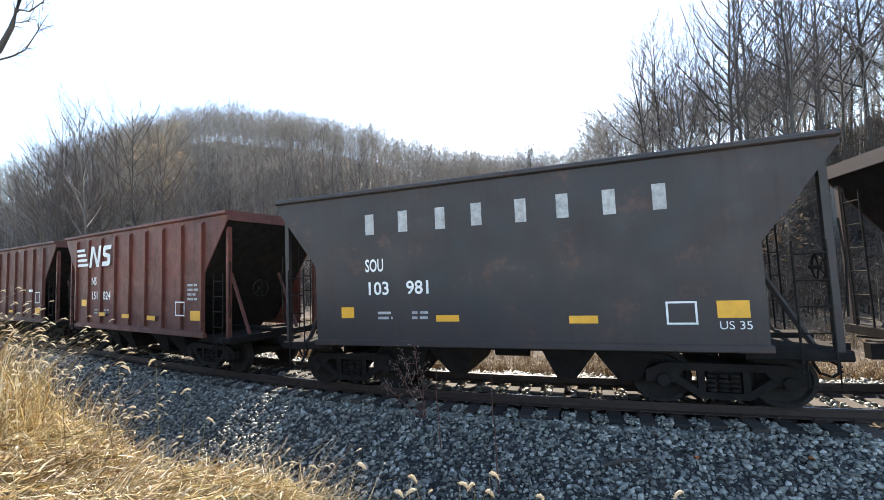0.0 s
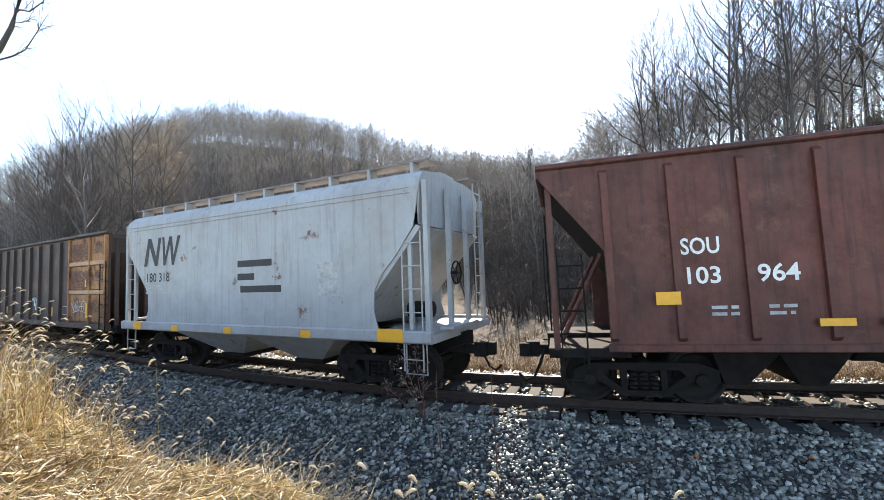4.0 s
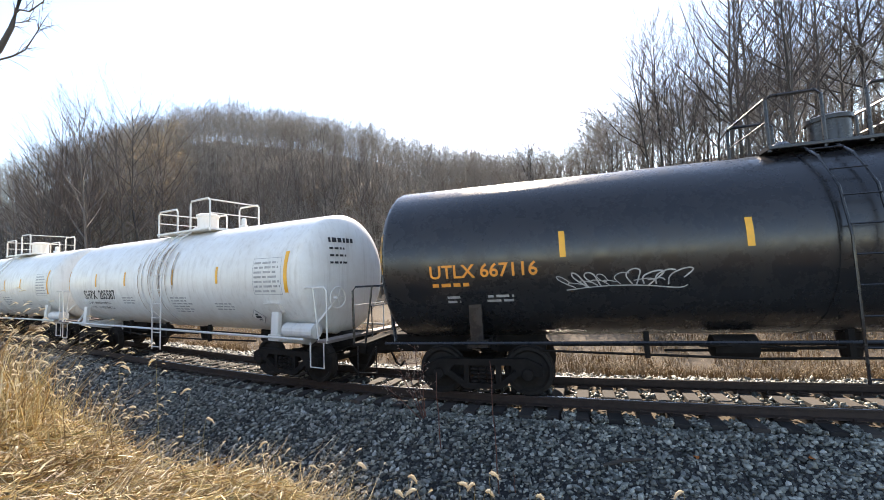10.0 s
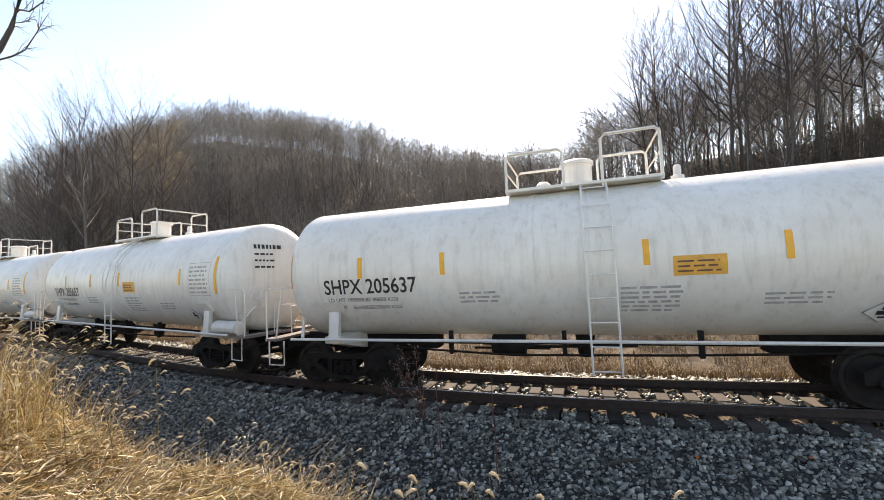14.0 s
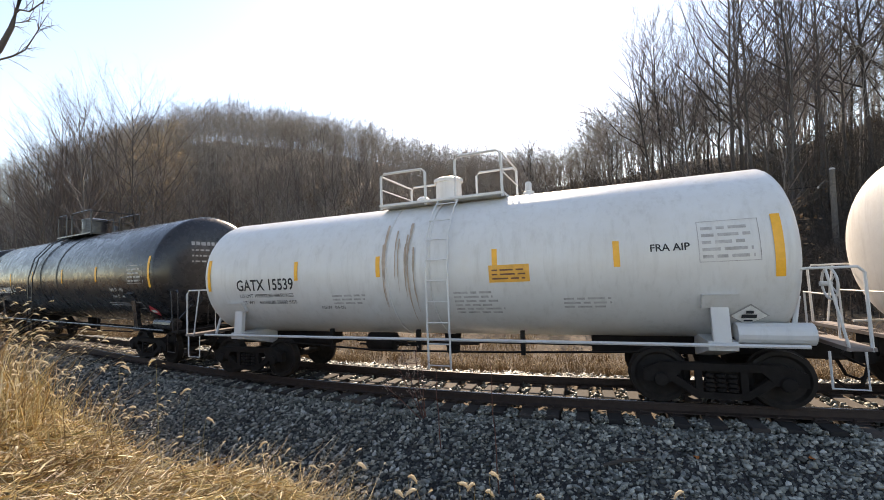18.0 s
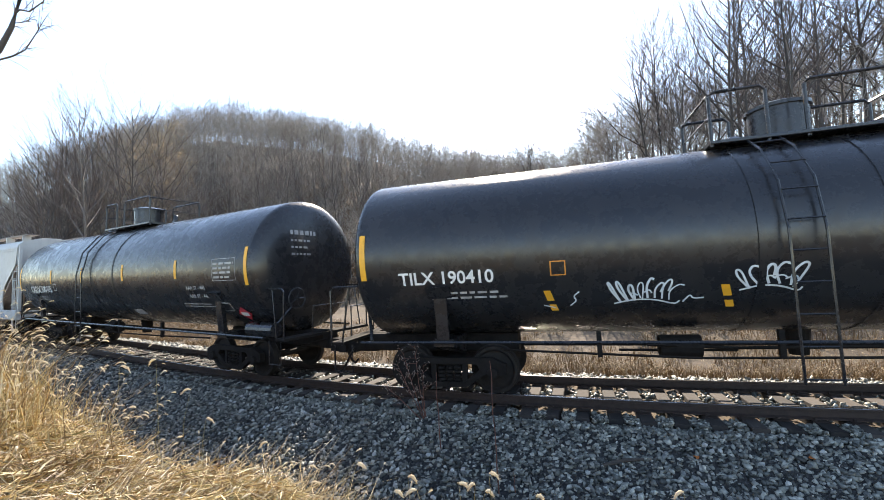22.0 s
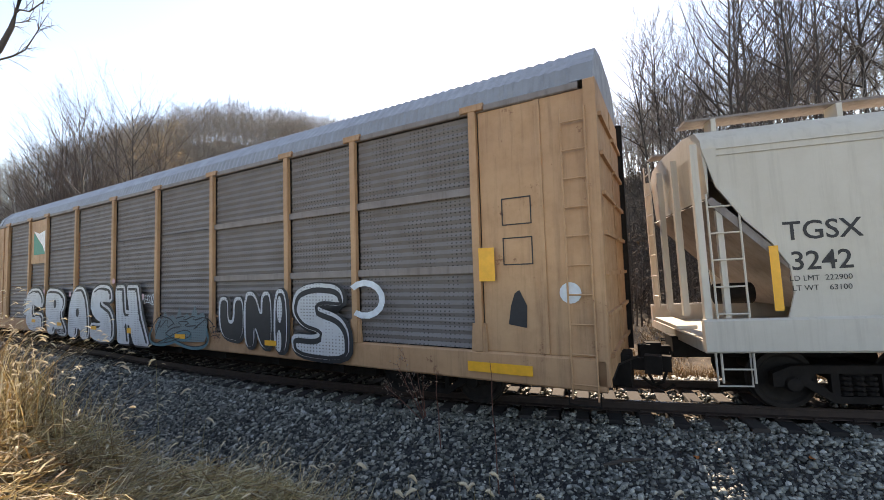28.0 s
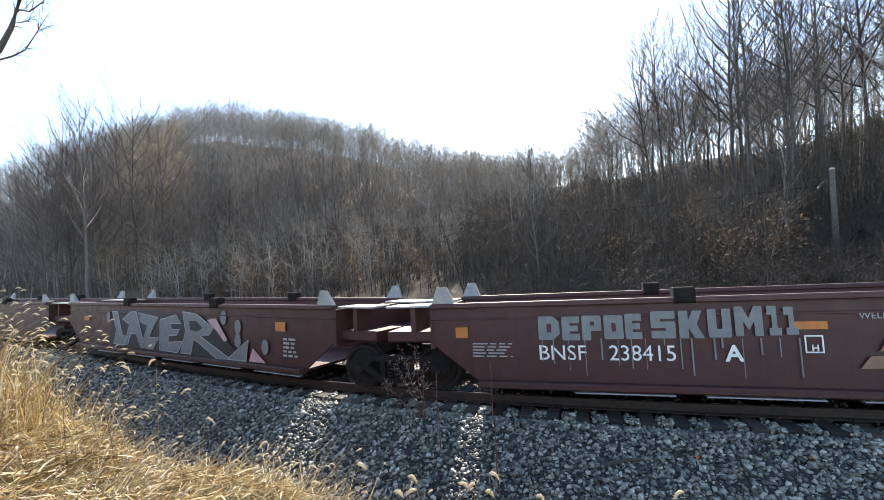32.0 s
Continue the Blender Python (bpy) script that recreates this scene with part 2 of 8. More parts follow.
# ---- mesh tools ----
class Geo:
    """Collects corners and faces for one mesh."""

    def __init__(self):
        self.v, self.f = [], []

    def box(self, x0, x1, y0, y1, z0, z1):
        n = len(self.v)
        self.v += [(x, y, z) for z in (z0, z1) for y in (y0, y1) for x in (x0, x1)]
        self.f += [tuple(n + i for i in q) for q in ((0, 2, 3, 1), (4, 5, 7, 6), (0, 1, 5, 4), (2, 6, 7, 3), (0, 4, 6, 2), (1, 3, 7, 5))]
        return self

    def cbox(self, x0, x1, y0, y1, z0, z1, b=0.02):
        """A box with its long edges bevelled along x."""
        poly = [(y0 + b, z0), (y1 - b, z0), (y1, z0 + b), (y1, z1 - b), (y1 - b, z1), (y0 + b, z1), (y0, z1 - b), (y0, z0 + b)]
        return self.sweep_x(poly, x0, x1)

    def loft(self, rings, caps=True, closed=True):
        n, k = len(self.v), len(rings[0])
        for r in rings:
            self.v += [tuple(p) for p in r]
        for i in range(len(rings) - 1):
            for j in range(k if closed else k - 1):
                a, b = n + i * k + j, n + i * k + (j + 1) % k
                self.f.append((a, b, b + k, a + k))
        if caps:
            self.f.append(tuple(n + j for j in reversed(range(k))))
            self.f.append(tuple(n + (len(rings) - 1) * k + j for j in range(k)))
        return self

    def sweep_x(self, poly, x0, x1):
        """A (y, z) outline, counter-clockwise seen from +x, drawn out along x."""
        return self.loft([[(x, y, z) for y, z in poly] for x in (x0, x1)])

    def sweep_y(self, poly, y0, y1):
        return self.loft([[(x, y, z) for x, z in poly] for y in (y1, y0)])

    def tube(self, pts, r, n=6, caps=True):
        pts = [Vector(p) for p in pts]
        rings = []
        rs = r if isinstance(r, (list, tuple)) else [r] * len(pts)
        for i, p in enumerate(pts):
            d = (pts[min(i + 1, len(pts) - 1)] - pts[max(i - 1, 0)]).normalized()
            u = d.cross(Vector((0, 0, 1)) if abs(d.z) < 0.9 else Vector((1, 0, 0))).normalized()
            w = d.cross(u)
            rings.append([p + (u * math.cos(2 * math.pi * j / n) + w * math.sin(2 * math.pi * j / n)) * rs[i] for j in range(n)])
        return self.loft(rings, caps)

    def turned(self, profile, axis="y", n=24, c=(0, 0, 0)):
        """A lathe shape: profile of (along, radius) round an axis."""
        rings = []
        for a, r in profile:
            ring = []
            for j in range(n):
                t = 2 * math.pi * j / n
                p, q = r * math.cos(t), r * math.sin(t)
                ring.append({"y": (c[0] + p, c[1] + a, c[2] - q), "x": (c[0] + a, c[1] + p, c[2] + q), "z": (c[0] + p, c[1] + q, c[2] + a)}[axis])
            rings.append(ring)
        return self.loft(rings)

    def mesh(self, name, mat, smooth=0):
        me = bpy.data.meshes.new(name)
        me.from_pydata([tuple(p) for p in self.v], [], self.f)
        me.materials.append(mat)
        if smooth:
            me.shade_smooth()
            me.set_sharp_from_angle(angle=radians(smooth))
        return me


def part(name, g, mat, parent, label="", smooth=0):
    ob = new(name, g if isinstance(g, bpy.types.Mesh) else g.mesh(name, mat, smooth))
    ob.parent = parent
    if label:
        ob["label"] = label
    return ob


def thing(name, label, category, group="", kind=""):
    return tagged(new(name), label, category, group, kind)


TEXTS = {}


def letters(body, size, bold=0.0, wide=1.0, align="LEFT"):
    """Corners and faces of a line of lettering, x to the right and y up."""
    key = (body, size, bold, wide, align)
    if key not in TEXTS:
        cu = bpy.data.curves.new("lettering", "FONT")
        cu.body, cu.size, cu.offset, cu.align_x = body, size / 0.73, bold, align
        cu.resolution_u = 3
        ob = bpy.data.objects.new("lettering", cu)
        me = bpy.data.meshes.new_from_object(ob)
        TEXTS[key] = ([(v.co.x * wide, v.co.y) for v in me.vertices], [tuple(p.vertices) for p in me.polygons])
        bpy.data.objects.remove(ob)
        bpy.data.meshes.remove(me)
        bpy.data.curves.remove(cu)
    return TEXTS[key]


HEADS = {}
HEAD = 0.38


def decal(name, flat, mat, parent, x, z, side=-1.5, tank=None, label="", off=0.006):
    """Lays flat shapes (corners, faces) on the near side of a car: on an upright wall, or round a tank (centre height, radius)."""
    vs, fs = flat
    out = []
    for a, b in vs:
        if tank:
            zc, r = tank
            t = math.asin(max(-0.99, min(0.99, (z - zc) / r))) + b / r
            half, head = HEADS.get(parent.name, (99.0, HEAD))
            over = min(0.98, max(0.0, (abs(x + a) - half + head) / head))
            r = r * (1 - over * over) ** 0.35
            out.append((x + a, -(r + off) * math.cos(t), zc + (r + off) * math.sin(t)))
        else:
            out.append((x + a, side - off, z + b))
    me = bpy.data.meshes.new(name)
    me.from_pydata(out, [], fs)
    me.materials.append(mat)
    return part(name, me, mat, parent, label)


def bars(rows):
    """Plain bars (x0, x1, z0, z1), cut into short pieces so they follow a curve."""
    vs, fs = [], []
    for x0, x1, z0, z1 in rows:
        k = max(1, round(abs(z1 - z0) / 0.12))
        n = len(vs)
        for i in range(k + 1):
            z = z0 + (z1 - z0) * i / k
            vs += [(x0, z), (x1, z)]
        fs += [(n + 2 * i, n + 2 * i + 1, n + 2 * i + 3, n + 2 * i + 2) for i in range(k)]
    return vs, fs


def small_print(seed, w, rows, h=0.05, gap=0.045, fill=0.75):
    """Bars in the rhythm of words too small to read."""
    rng = random.Random(seed)
    out = []
    for i in range(rows):
        x, z = 0.0, -i * (h + gap)
        end = w * rng.uniform(fill, 1.0)
        while x < end:
            k = rng.uniform(0.1, 0.3)
            out.append((x, min(end, x + k), z, z + h))
            x += k + 0.05
    return bars(out)


def outline(w, h, t=0.03):
    return bars([(0, w, 0, t), (0, w, h - t, h), (0, t, t, h - t), (w - t, w, t, h - t)])


def stroke(pts, t):
    """A line of even thickness through the points."""
    n = len(pts) - 1
    vs = []
    for i, (x, z) in enumerate(pts):
        x2, z2 = pts[min(i + 1, n)]
        x1, z1 = pts[max(i - 1, 0)]
        d = math.hypot(x2 - x1, z2 - z1) or 1
        vs += [(x - (z2 - z1) / d * t / 2, z + (x2 - x1) / d * t / 2), (x + (z2 - z1) / d * t / 2, z - (x2 - x1) / d * t / 2)]
    return vs, [(2 * i, 2 * i + 1, 2 * i + 3, 2 * i + 2) for i in range(n)]


def joined(lines):
    """Several flat pieces as one."""
    vs, fs = [], []
    for v, f in lines:
        n = len(vs)
        vs += v
        fs += [tuple(n + q for q in face) for face in f]
    return vs, fs


def curve_line(pts, rounds=2):
    """An open line with its corners drawn round."""
    for _ in range(rounds):
        q = [pts[0]]
        for (x0, z0), (x1, z1) in zip(pts, pts[1:]):
            q += [(x0 * 0.75 + x1 * 0.25, z0 * 0.75 + z1 * 0.25), (x0 * 0.25 + x1 * 0.75, z0 * 0.25 + z1 * 0.75)]
        pts = q + [pts[-1]]
    return pts


def fan_tag(seed, w, h, t=0.03, petals=7):
    """A crammed sprayed name: leaning petals side by side over a bowed stroke, with loose ticks."""
    rg = random.Random(seed)
    lines = []
    for k in range(petals):
        u = (k + 0.5) / petals
        bx, bz = w * u, h * (0.18 + 0.5 * u * (1 - u))
        lean = (u - 0.5) * w * 0.5 + rg.uniform(-0.05, 0.05) * w
        top = h * rg.uniform(0.55, 0.8)
        ww = w / petals * rg.uniform(0.5, 0.9)
        loop = [(bx, bz), (bx + lean * 0.5 - ww, bz + top * 0.6), (bx + lean - ww * 0.3, bz + top), (bx + lean + ww * 0.6, bz + top * 0.9), (bx + lean * 0.5 + ww * 0.5, bz + top * 0.4), (bx + ww * 0.4, bz - h * 0.08)]
        lines.append(stroke(curve_line(loop[: rg.choice((4, 5, 6, 6))]), t * rg.uniform(0.7, 1.3)))
        if rg.random() < 0.5:
            lines.append(stroke(curve_line([(bx - ww, bz + top * 0.3), (bx + lean * 0.4, bz + top * 0.45), (bx + ww, bz + top * 0.25)]), t * 0.8))
    lines.append(stroke(curve_line([(-0.04 * w, h * 0.1), (w * 0.3, h * 0.26), (w * 0.7, h * 0.24), (w * 1.06, h * 0.0), (w * 1.12, h * 0.16)]), t))
    return joined(lines)


def scribble(seed, w, h, t=0.03):
    """A fast sprayed scrawl: one line that runs in uneven loops."""
    rg = random.Random(seed)
    pts, a, x, k = [], 0.0, 0.0, 1.0
    while x < w:
        if rg.random() < 0.12:
            k = rg.uniform(0.4, 1.15)
        a += rg.uniform(0.35, 0.6)
        x += rg.uniform(0.004, 0.02)
        pts.append((x + 0.16 * k * math.cos(a) * (1 + 0.3 * math.sin(a * 0.37)), h * (0.5 + 0.45 * k * math.sin(a + 0.6 * math.sin(a * 0.23)))))
    return stroke(pts, t)


def rounded(poly, grow=0.0, w=1.0, h=1.0, cut=0.22, ragged=0.0):
    """A closed outline scaled, swollen by a distance, with its corners cut round twice."""
    p = [(a * w, b * h) for a, b in poly]
    for _ in range(2):
        q = []
        for i in range(len(p)):
            (x0, z0), (x1, z1) = p[i], p[(i + 1) % len(p)]
            q += [(x0 * (1 - cut) + x1 * cut, z0 * (1 - cut) + z1 * cut), (x0 * cut + x1 * (1 - cut), z0 * cut + z1 * (1 - cut))]
        p = q
    area = sum(p[i][0] * p[(i + 1) % len(p)][1] - p[(i + 1) % len(p)][0] * p[i][1] for i in range(len(p)))
    sg = 1 if area > 0 else -1
    out = []
    for i, (x, z) in enumerate(p):
        (x0, z0), (x2, z2) = p[i - 1], p[(i + 1) % len(p)]
        d = math.hypot(x2 - x0, z2 - z0) or 1
        k = grow + ragged * math.sin(i * 2.3 + x * 9.0) * math.sin(i * 0.7 + z * 5.0)
        out.append((x + sg * (z2 - z0) / d * k, z - sg * (x2 - x0) / d * k))
    return out


def shapes(*polys):
    vs, fs = [], []
    for p in polys:
        n = len(vs)
        vs += p
        fs.append(tuple(range(n, n + len(p))))
    return vs, fs


# ---- the line of the track ----
STEP = 0.1
ALONG = np.arange(-470.0, 430.0, STEP)
turn = np.interp(ALONG, (-55, -30, -10, 6, 20), (-0.413, -0.4419, -0.5719, -0.253, -0.2147))
turn = np.convolve(np.pad(turn, 60, "edge"), np.ones(121) / 121, "valid")
line_x = np.concatenate([[0], np.cumsum((np.cos(turn)[1:] + np.cos(turn)[:-1]) / 2 * STEP)])
line_y = np.concatenate([[0], np.cumsum((np.sin(turn)[1:] + np.sin(turn)[:-1]) / 2 * STEP)])
line_x -= np.interp(0, ALONG, line_x)
line_y += 8.997 - np.interp(0, ALONG, line_y)
CANT = 0.0812
SPEED = 9.9036


def on_line(s):
    return float(np.interp(s, ALONG, line_x)), float(np.interp(s, ALONG, line_y)), float(np.interp(s, ALONG, turn))


def track_pose(s):
    x, y, a = on_line(s)
    return Matrix.Translation((x, y, 0)) @ Matrix.Rotation(a, 4, "Z") @ Matrix.Rotation(-CANT, 4, "X")


def car_pose(s, half):
    x0, y0, _ = on_line(s - half)
    x1, y1, _ = on_line(s + half)
    a = math.atan2(y1 - y0, x1 - x0)
    return Matrix.Translation(((x0 + x1) / 2, (y0 + y1) / 2, 0)) @ Matrix.Rotation(a, 4, "Z") @ Matrix.Rotation(-CANT, 4, "X")


near = np.arange(0, len(ALONG), 10)


def to_line(px, py):
    """Distance along the line and sideways from it (positive towards the camera) for arrays of points."""
    px, py = np.asarray(px, float), np.asarray(py, float)
    s, l = np.empty(px.shape), np.empty(px.shape)
    lx, ly, la = line_x[near], line_y[near], turn[near]
    for i in range(0, px.size, 2000):
        x, y = px.flat[i:i + 2000], py.flat[i:i + 2000]
        k = np.argmin((x[:, None] - lx) ** 2 + (y[:, None] - ly) ** 2, axis=1)
        dx, dy = x - lx[k], y - ly[k]
        f = dx * np.cos(la[k]) + dy * np.sin(la[k])
        s.flat[i:i + 2000] = ALONG[near][k] + f
        l.flat[i:i + 2000] = dx * np.sin(la[k]) - dy * np.cos(la[k])
    return s, l


# ---- the lie of the land ----
def bed(l):
    """Height of the ballast bed and its shoulders across the line."""
    return np.interp(l, (-60, -9, -3.6, -1.6, 1.5, 3.3, 4.2, 9, 60), (-0.5, -0.75, -0.95, -0.42, -0.17, -1.0, -1.1, -0.9, -0.4))


def value_noise(x, y, scale, seed=0):
    x, y = np.asarray(x) / scale, np.asarray(y) / scale
    xi, yi = np.floor(x), np.floor(y)
    fx, fy = x - xi, y - yi
    fx, fy = fx * fx * (3 - 2 * fx), fy * fy * (3 - 2 * fy)

    def h(a, b):
        q = np.sin(a * 127.1 + b * 311.7 + seed * 74.7) * 43758.5453
        return q - np.floor(q)
    return (h(xi, yi) * (1 - fx) + h(xi + 1, yi) * fx) * (1 - fy) + (h(xi, yi + 1) * (1 - fx) + h(xi + 1, yi + 1) * fx) * fy


def land(px, py):
    px, py = np.asarray(px, float), np.asarray(py, float)
    s, l = to_line(px, py)
    z = bed(l) + np.where(np.abs(l) > 3.4, (value_noise(px, py, 1.7, 3) - 0.5) * 0.22, 0)
    # the bank on which the camera stands
    e = (px + 1.13) * 0.405 + (py - 2.57) * 0.914
    top = np.clip(1.3 - 0.3 * px - 0.25 * py, -0.4, 2.3) + (value_noise(px, py, 0.9, 5) - 0.5) * 0.14
    mound = top - 1.15 * np.maximum(e, 0) + 0.3 * np.exp(-((px + 1.1) / 0.75) ** 2 - ((py - 3.0) / 0.6) ** 2)
    z = np.where(l > 2.2, np.maximum(z, mound), z)
    # the wooded hills beyond the line
    r, az = np.hypot(px, py), np.degrees(np.arctan2(px, py))
    ridge = np.interp(az, (-100, -70, -47, -36, -28, -18, -8, 0, 8, 18, 28, 45, 70, 100), (8, 11, 21, 37, 42, 40, 32, 23, 19, 16, 15, 16, 22, 12))
    far = np.interp(az, (-100, -47, -28, 0, 18, 30, 60, 100), (200, 165, 150, 140, 115, 95, 80, 90))
    start = np.interp(az, (-100, -60, -45, -20, 0, 20, 45, 90), (120, 80, 52, 34, 26, 22, 22, 30))
    up = np.clip((r - start) / (far - start), 0, 1)
    up = up * up * (3 - 2 * up) * 0.6 + up * 0.4
    down = np.clip((r - far) / 260, 0, 1)
    hill = ridge * up * (1 - down * down) + (value_noise(px, py, 16, 1) - 0.5) * 3.5 * up + (value_noise(px, py, 5, 2) - 0.5) * 1.0 * up
    clear = np.clip((-l - 7) / 12, 0, 1)
    return z + hill * clear + np.where(np.abs(l) > 4, (value_noise(px, py, 0.5, 7) - 0.5) * 0.06, 0)


def land_at(x, y):
    return float(land(np.array([x]), np.array([y]))[0])


# ---- running gear shared by all cars ----
def make_side_frame():
    g = Geo()
    g.sweep_y([(-1.12, 0.40), (-0.72, 0.40), (-0.55, 0.60), (0.55, 0.60), (0.72, 0.40), (1.12, 0.40), (1.12, 0.60), (0.85, 0.72), (-0.85, 0.72), (-1.12, 0.60)], -0.07, 0.07)
    g.sweep_y([(-0.72, 0.42), (-0.34, 0.16), (0.34, 0.16), (0.72, 0.42), (0.62, 0.50), (0.30, 0.26), (-0.30, 0.26), (-0.62, 0.50)], -0.06, 0.06)
    g.box(-0.36, -0.26, -0.05, 0.05, 0.24, 0.62).box(0.26, 0.36, -0.05, 0.05, 0.24, 0.62)
    for x in (-0.16, 0.0, 0.16):
        for i in range(4):
            g.turned([(-0.03, 0.05), (-0.02, 0.072), (0.02, 0.072), (0.03, 0.05)], "z", 8, (x, 0, 0.30 + i * 0.075))
    for x in (-0.86, 0.86):
        g.turned([(-0.13, 0.03), (-0.12, 0.1), (-0.05, 0.12), (0.05, 0.12)], "y", 12, (x, 0, 0.44))
    return g.mesh("side_frame", M_UNDER, 35)


def make_wheelset():
    half = [(0.0, 0.085), (0.62, 0.085), (0.66, 0.13), (0.685, 0.2), (0.70, 0.36), (0.672, 0.40), (0.672, 0.485), (0.69, 0.49), (0.705, 0.462), (0.815, 0.45), (0.82, 0.39), (0.77, 0.35), (0.76, 0.2), (0.80, 0.14), (0.82, 0.08), (0.98, 0.075)]
    prof = [(-a, r) for a, r in reversed(half)] + half[1:]
    return Geo().turned(prof, "y", 28).mesh("wheelset", M_WHEEL, 40)


ME_FRAME, ME_WHEELS = make_side_frame(), make_wheelset()
ME_BOLSTER = Geo().cbox(-0.18, 0.18, -0.98, 0.98, 0.42, 0.66, 0.04).turned([(0.0, 0.2), (0.16, 0.2)], "z", 16, (0, 0, 0.62)).mesh("truck", M_UNDER)


def make_coupler():
    g = Geo()
    g.cbox(-0.5, 0.12, -0.09, 0.09, 0.66, 0.86, 0.02)
    g.sweep_y([(0.1, 0.62), (0.36, 0.62), (0.36, 0.92), (0.1, 0.92)], -0.14, 0.08)
    g.sweep_y([(0.3, 0.64), (0.5, 0.64), (0.5, 0.9), (0.3, 0.9)], 0.02, 0.17)
    g.tube([(0.0, 0.3, 0.8), (0.1, 0.42, 0.55), (0.22, 0.46, 0.3), (0.38, 0.42, 0.24), (0.52, 0.38, 0.36)], 0.028, 6)
    g.tube([(-0.25, -1.35, 0.78), (-0.25, -0.6, 0.84), (0.02, -0.2, 0.92)], 0.018, 5)
    return g.mesh("coupler", M_UNDER)


ME_COUPLER = make_coupler()
WHEELS = []


def running_gear(car, half, truck_at):
    for sx in (-1, 1):
        tr = part("truck", ME_BOLSTER, M_UNDER, car)
        tr.location = (sx * truck_at, 0, 0)
        for sy in (-1, 1):
            fr = part("side_frame", ME_FRAME, M_UNDER, tr)
            fr.location = (0, sy * 1.0, 0)
            if sy > 0:
                fr.rotation_euler = (0, 0, math.pi)
        for ax in (-0.86, 0.86):
            w = part("wheelset", ME_WHEELS, M_WHEEL, tr)
            w.location = (ax, 0, 0.45)
            WHEELS.append((car, w, ax))
        c = part("coupler", ME_COUPLER, M_UNDER, car)
        c.location = (sx * half, 0, 0)
        if sx < 0:
            c.rotation_euler = (0, 0, math.pi)


def ladder(car, x, y, z0, z1, mat, width=0.42, along="x", label="", rung=0.42, r=0.016):
    g = Geo()
    for k in (-0.5, 0.5):
        p = (x + k * width, y) if along == "x" else (x, y + k * width)
        g.tube([(*p, z0), (*p, z1)], r, 6)
    n = max(2, round((z1 - z0) / rung))
    for i in range(n):
        z = z0 + (i + 0.5) * (z1 - z0) / n
        a = (x - width / 2, y, z) if along == "x" else (x, y - width / 2, z)
        b = (x + width / 2, y, z) if along == "x" else (x, y + width / 2, z)
        g.tube([a, b], r * 0.85, 5)
    return part("ladder", g, mat, car, label)


def rail_of(car, pts, mat, r=0.018, name="handrail"):
    return part(name, Geo().tube(pts, r, 6), mat, car)


def hand_wheel(x, y, z, r):
    g = Geo()
    g.tube([(x, y + r * math.cos(a), z + r * math.sin(a)) for a in np.linspace(0, 2 * math.pi, 19)], 0.018, 6)
    for a in np.linspace(0, 2 * math.pi, 6)[:-1]:
        g.tube([(x, y, z), (x, y + r * math.cos(a), z + r * math.sin(a))], 0.012, 5)
    return g.tube([(x - 0.12, y, z), (x + 0.03, y, z)], 0.035, 8)


TRAIN = []


def start_car(name, label, category, centre, half, truck_at, guide=None):
    car = thing(name, label, category, "cars of the freight train")
    running_gear(car, half, truck_at)
    TRAIN.append((car, centre, guide or truck_at))
    return car


def brake_gear(car, x0, x1, z=0.82):
    g = Geo().turned([(-0.35, 0.04), (-0.33, 0.2), (0.33, 0.2), (0.35, 0.04)], "x", 14, ((x0 + x1) / 2, -0.55, z - 0.08))
    part("air_reservoir", g, M_UNDER, car)
    part("brake_rod", Geo().tube([(x0, -0.3, z - 0.2), (x1, -0.3, z - 0.2)], 0.025, 6), M_UNDER, car)


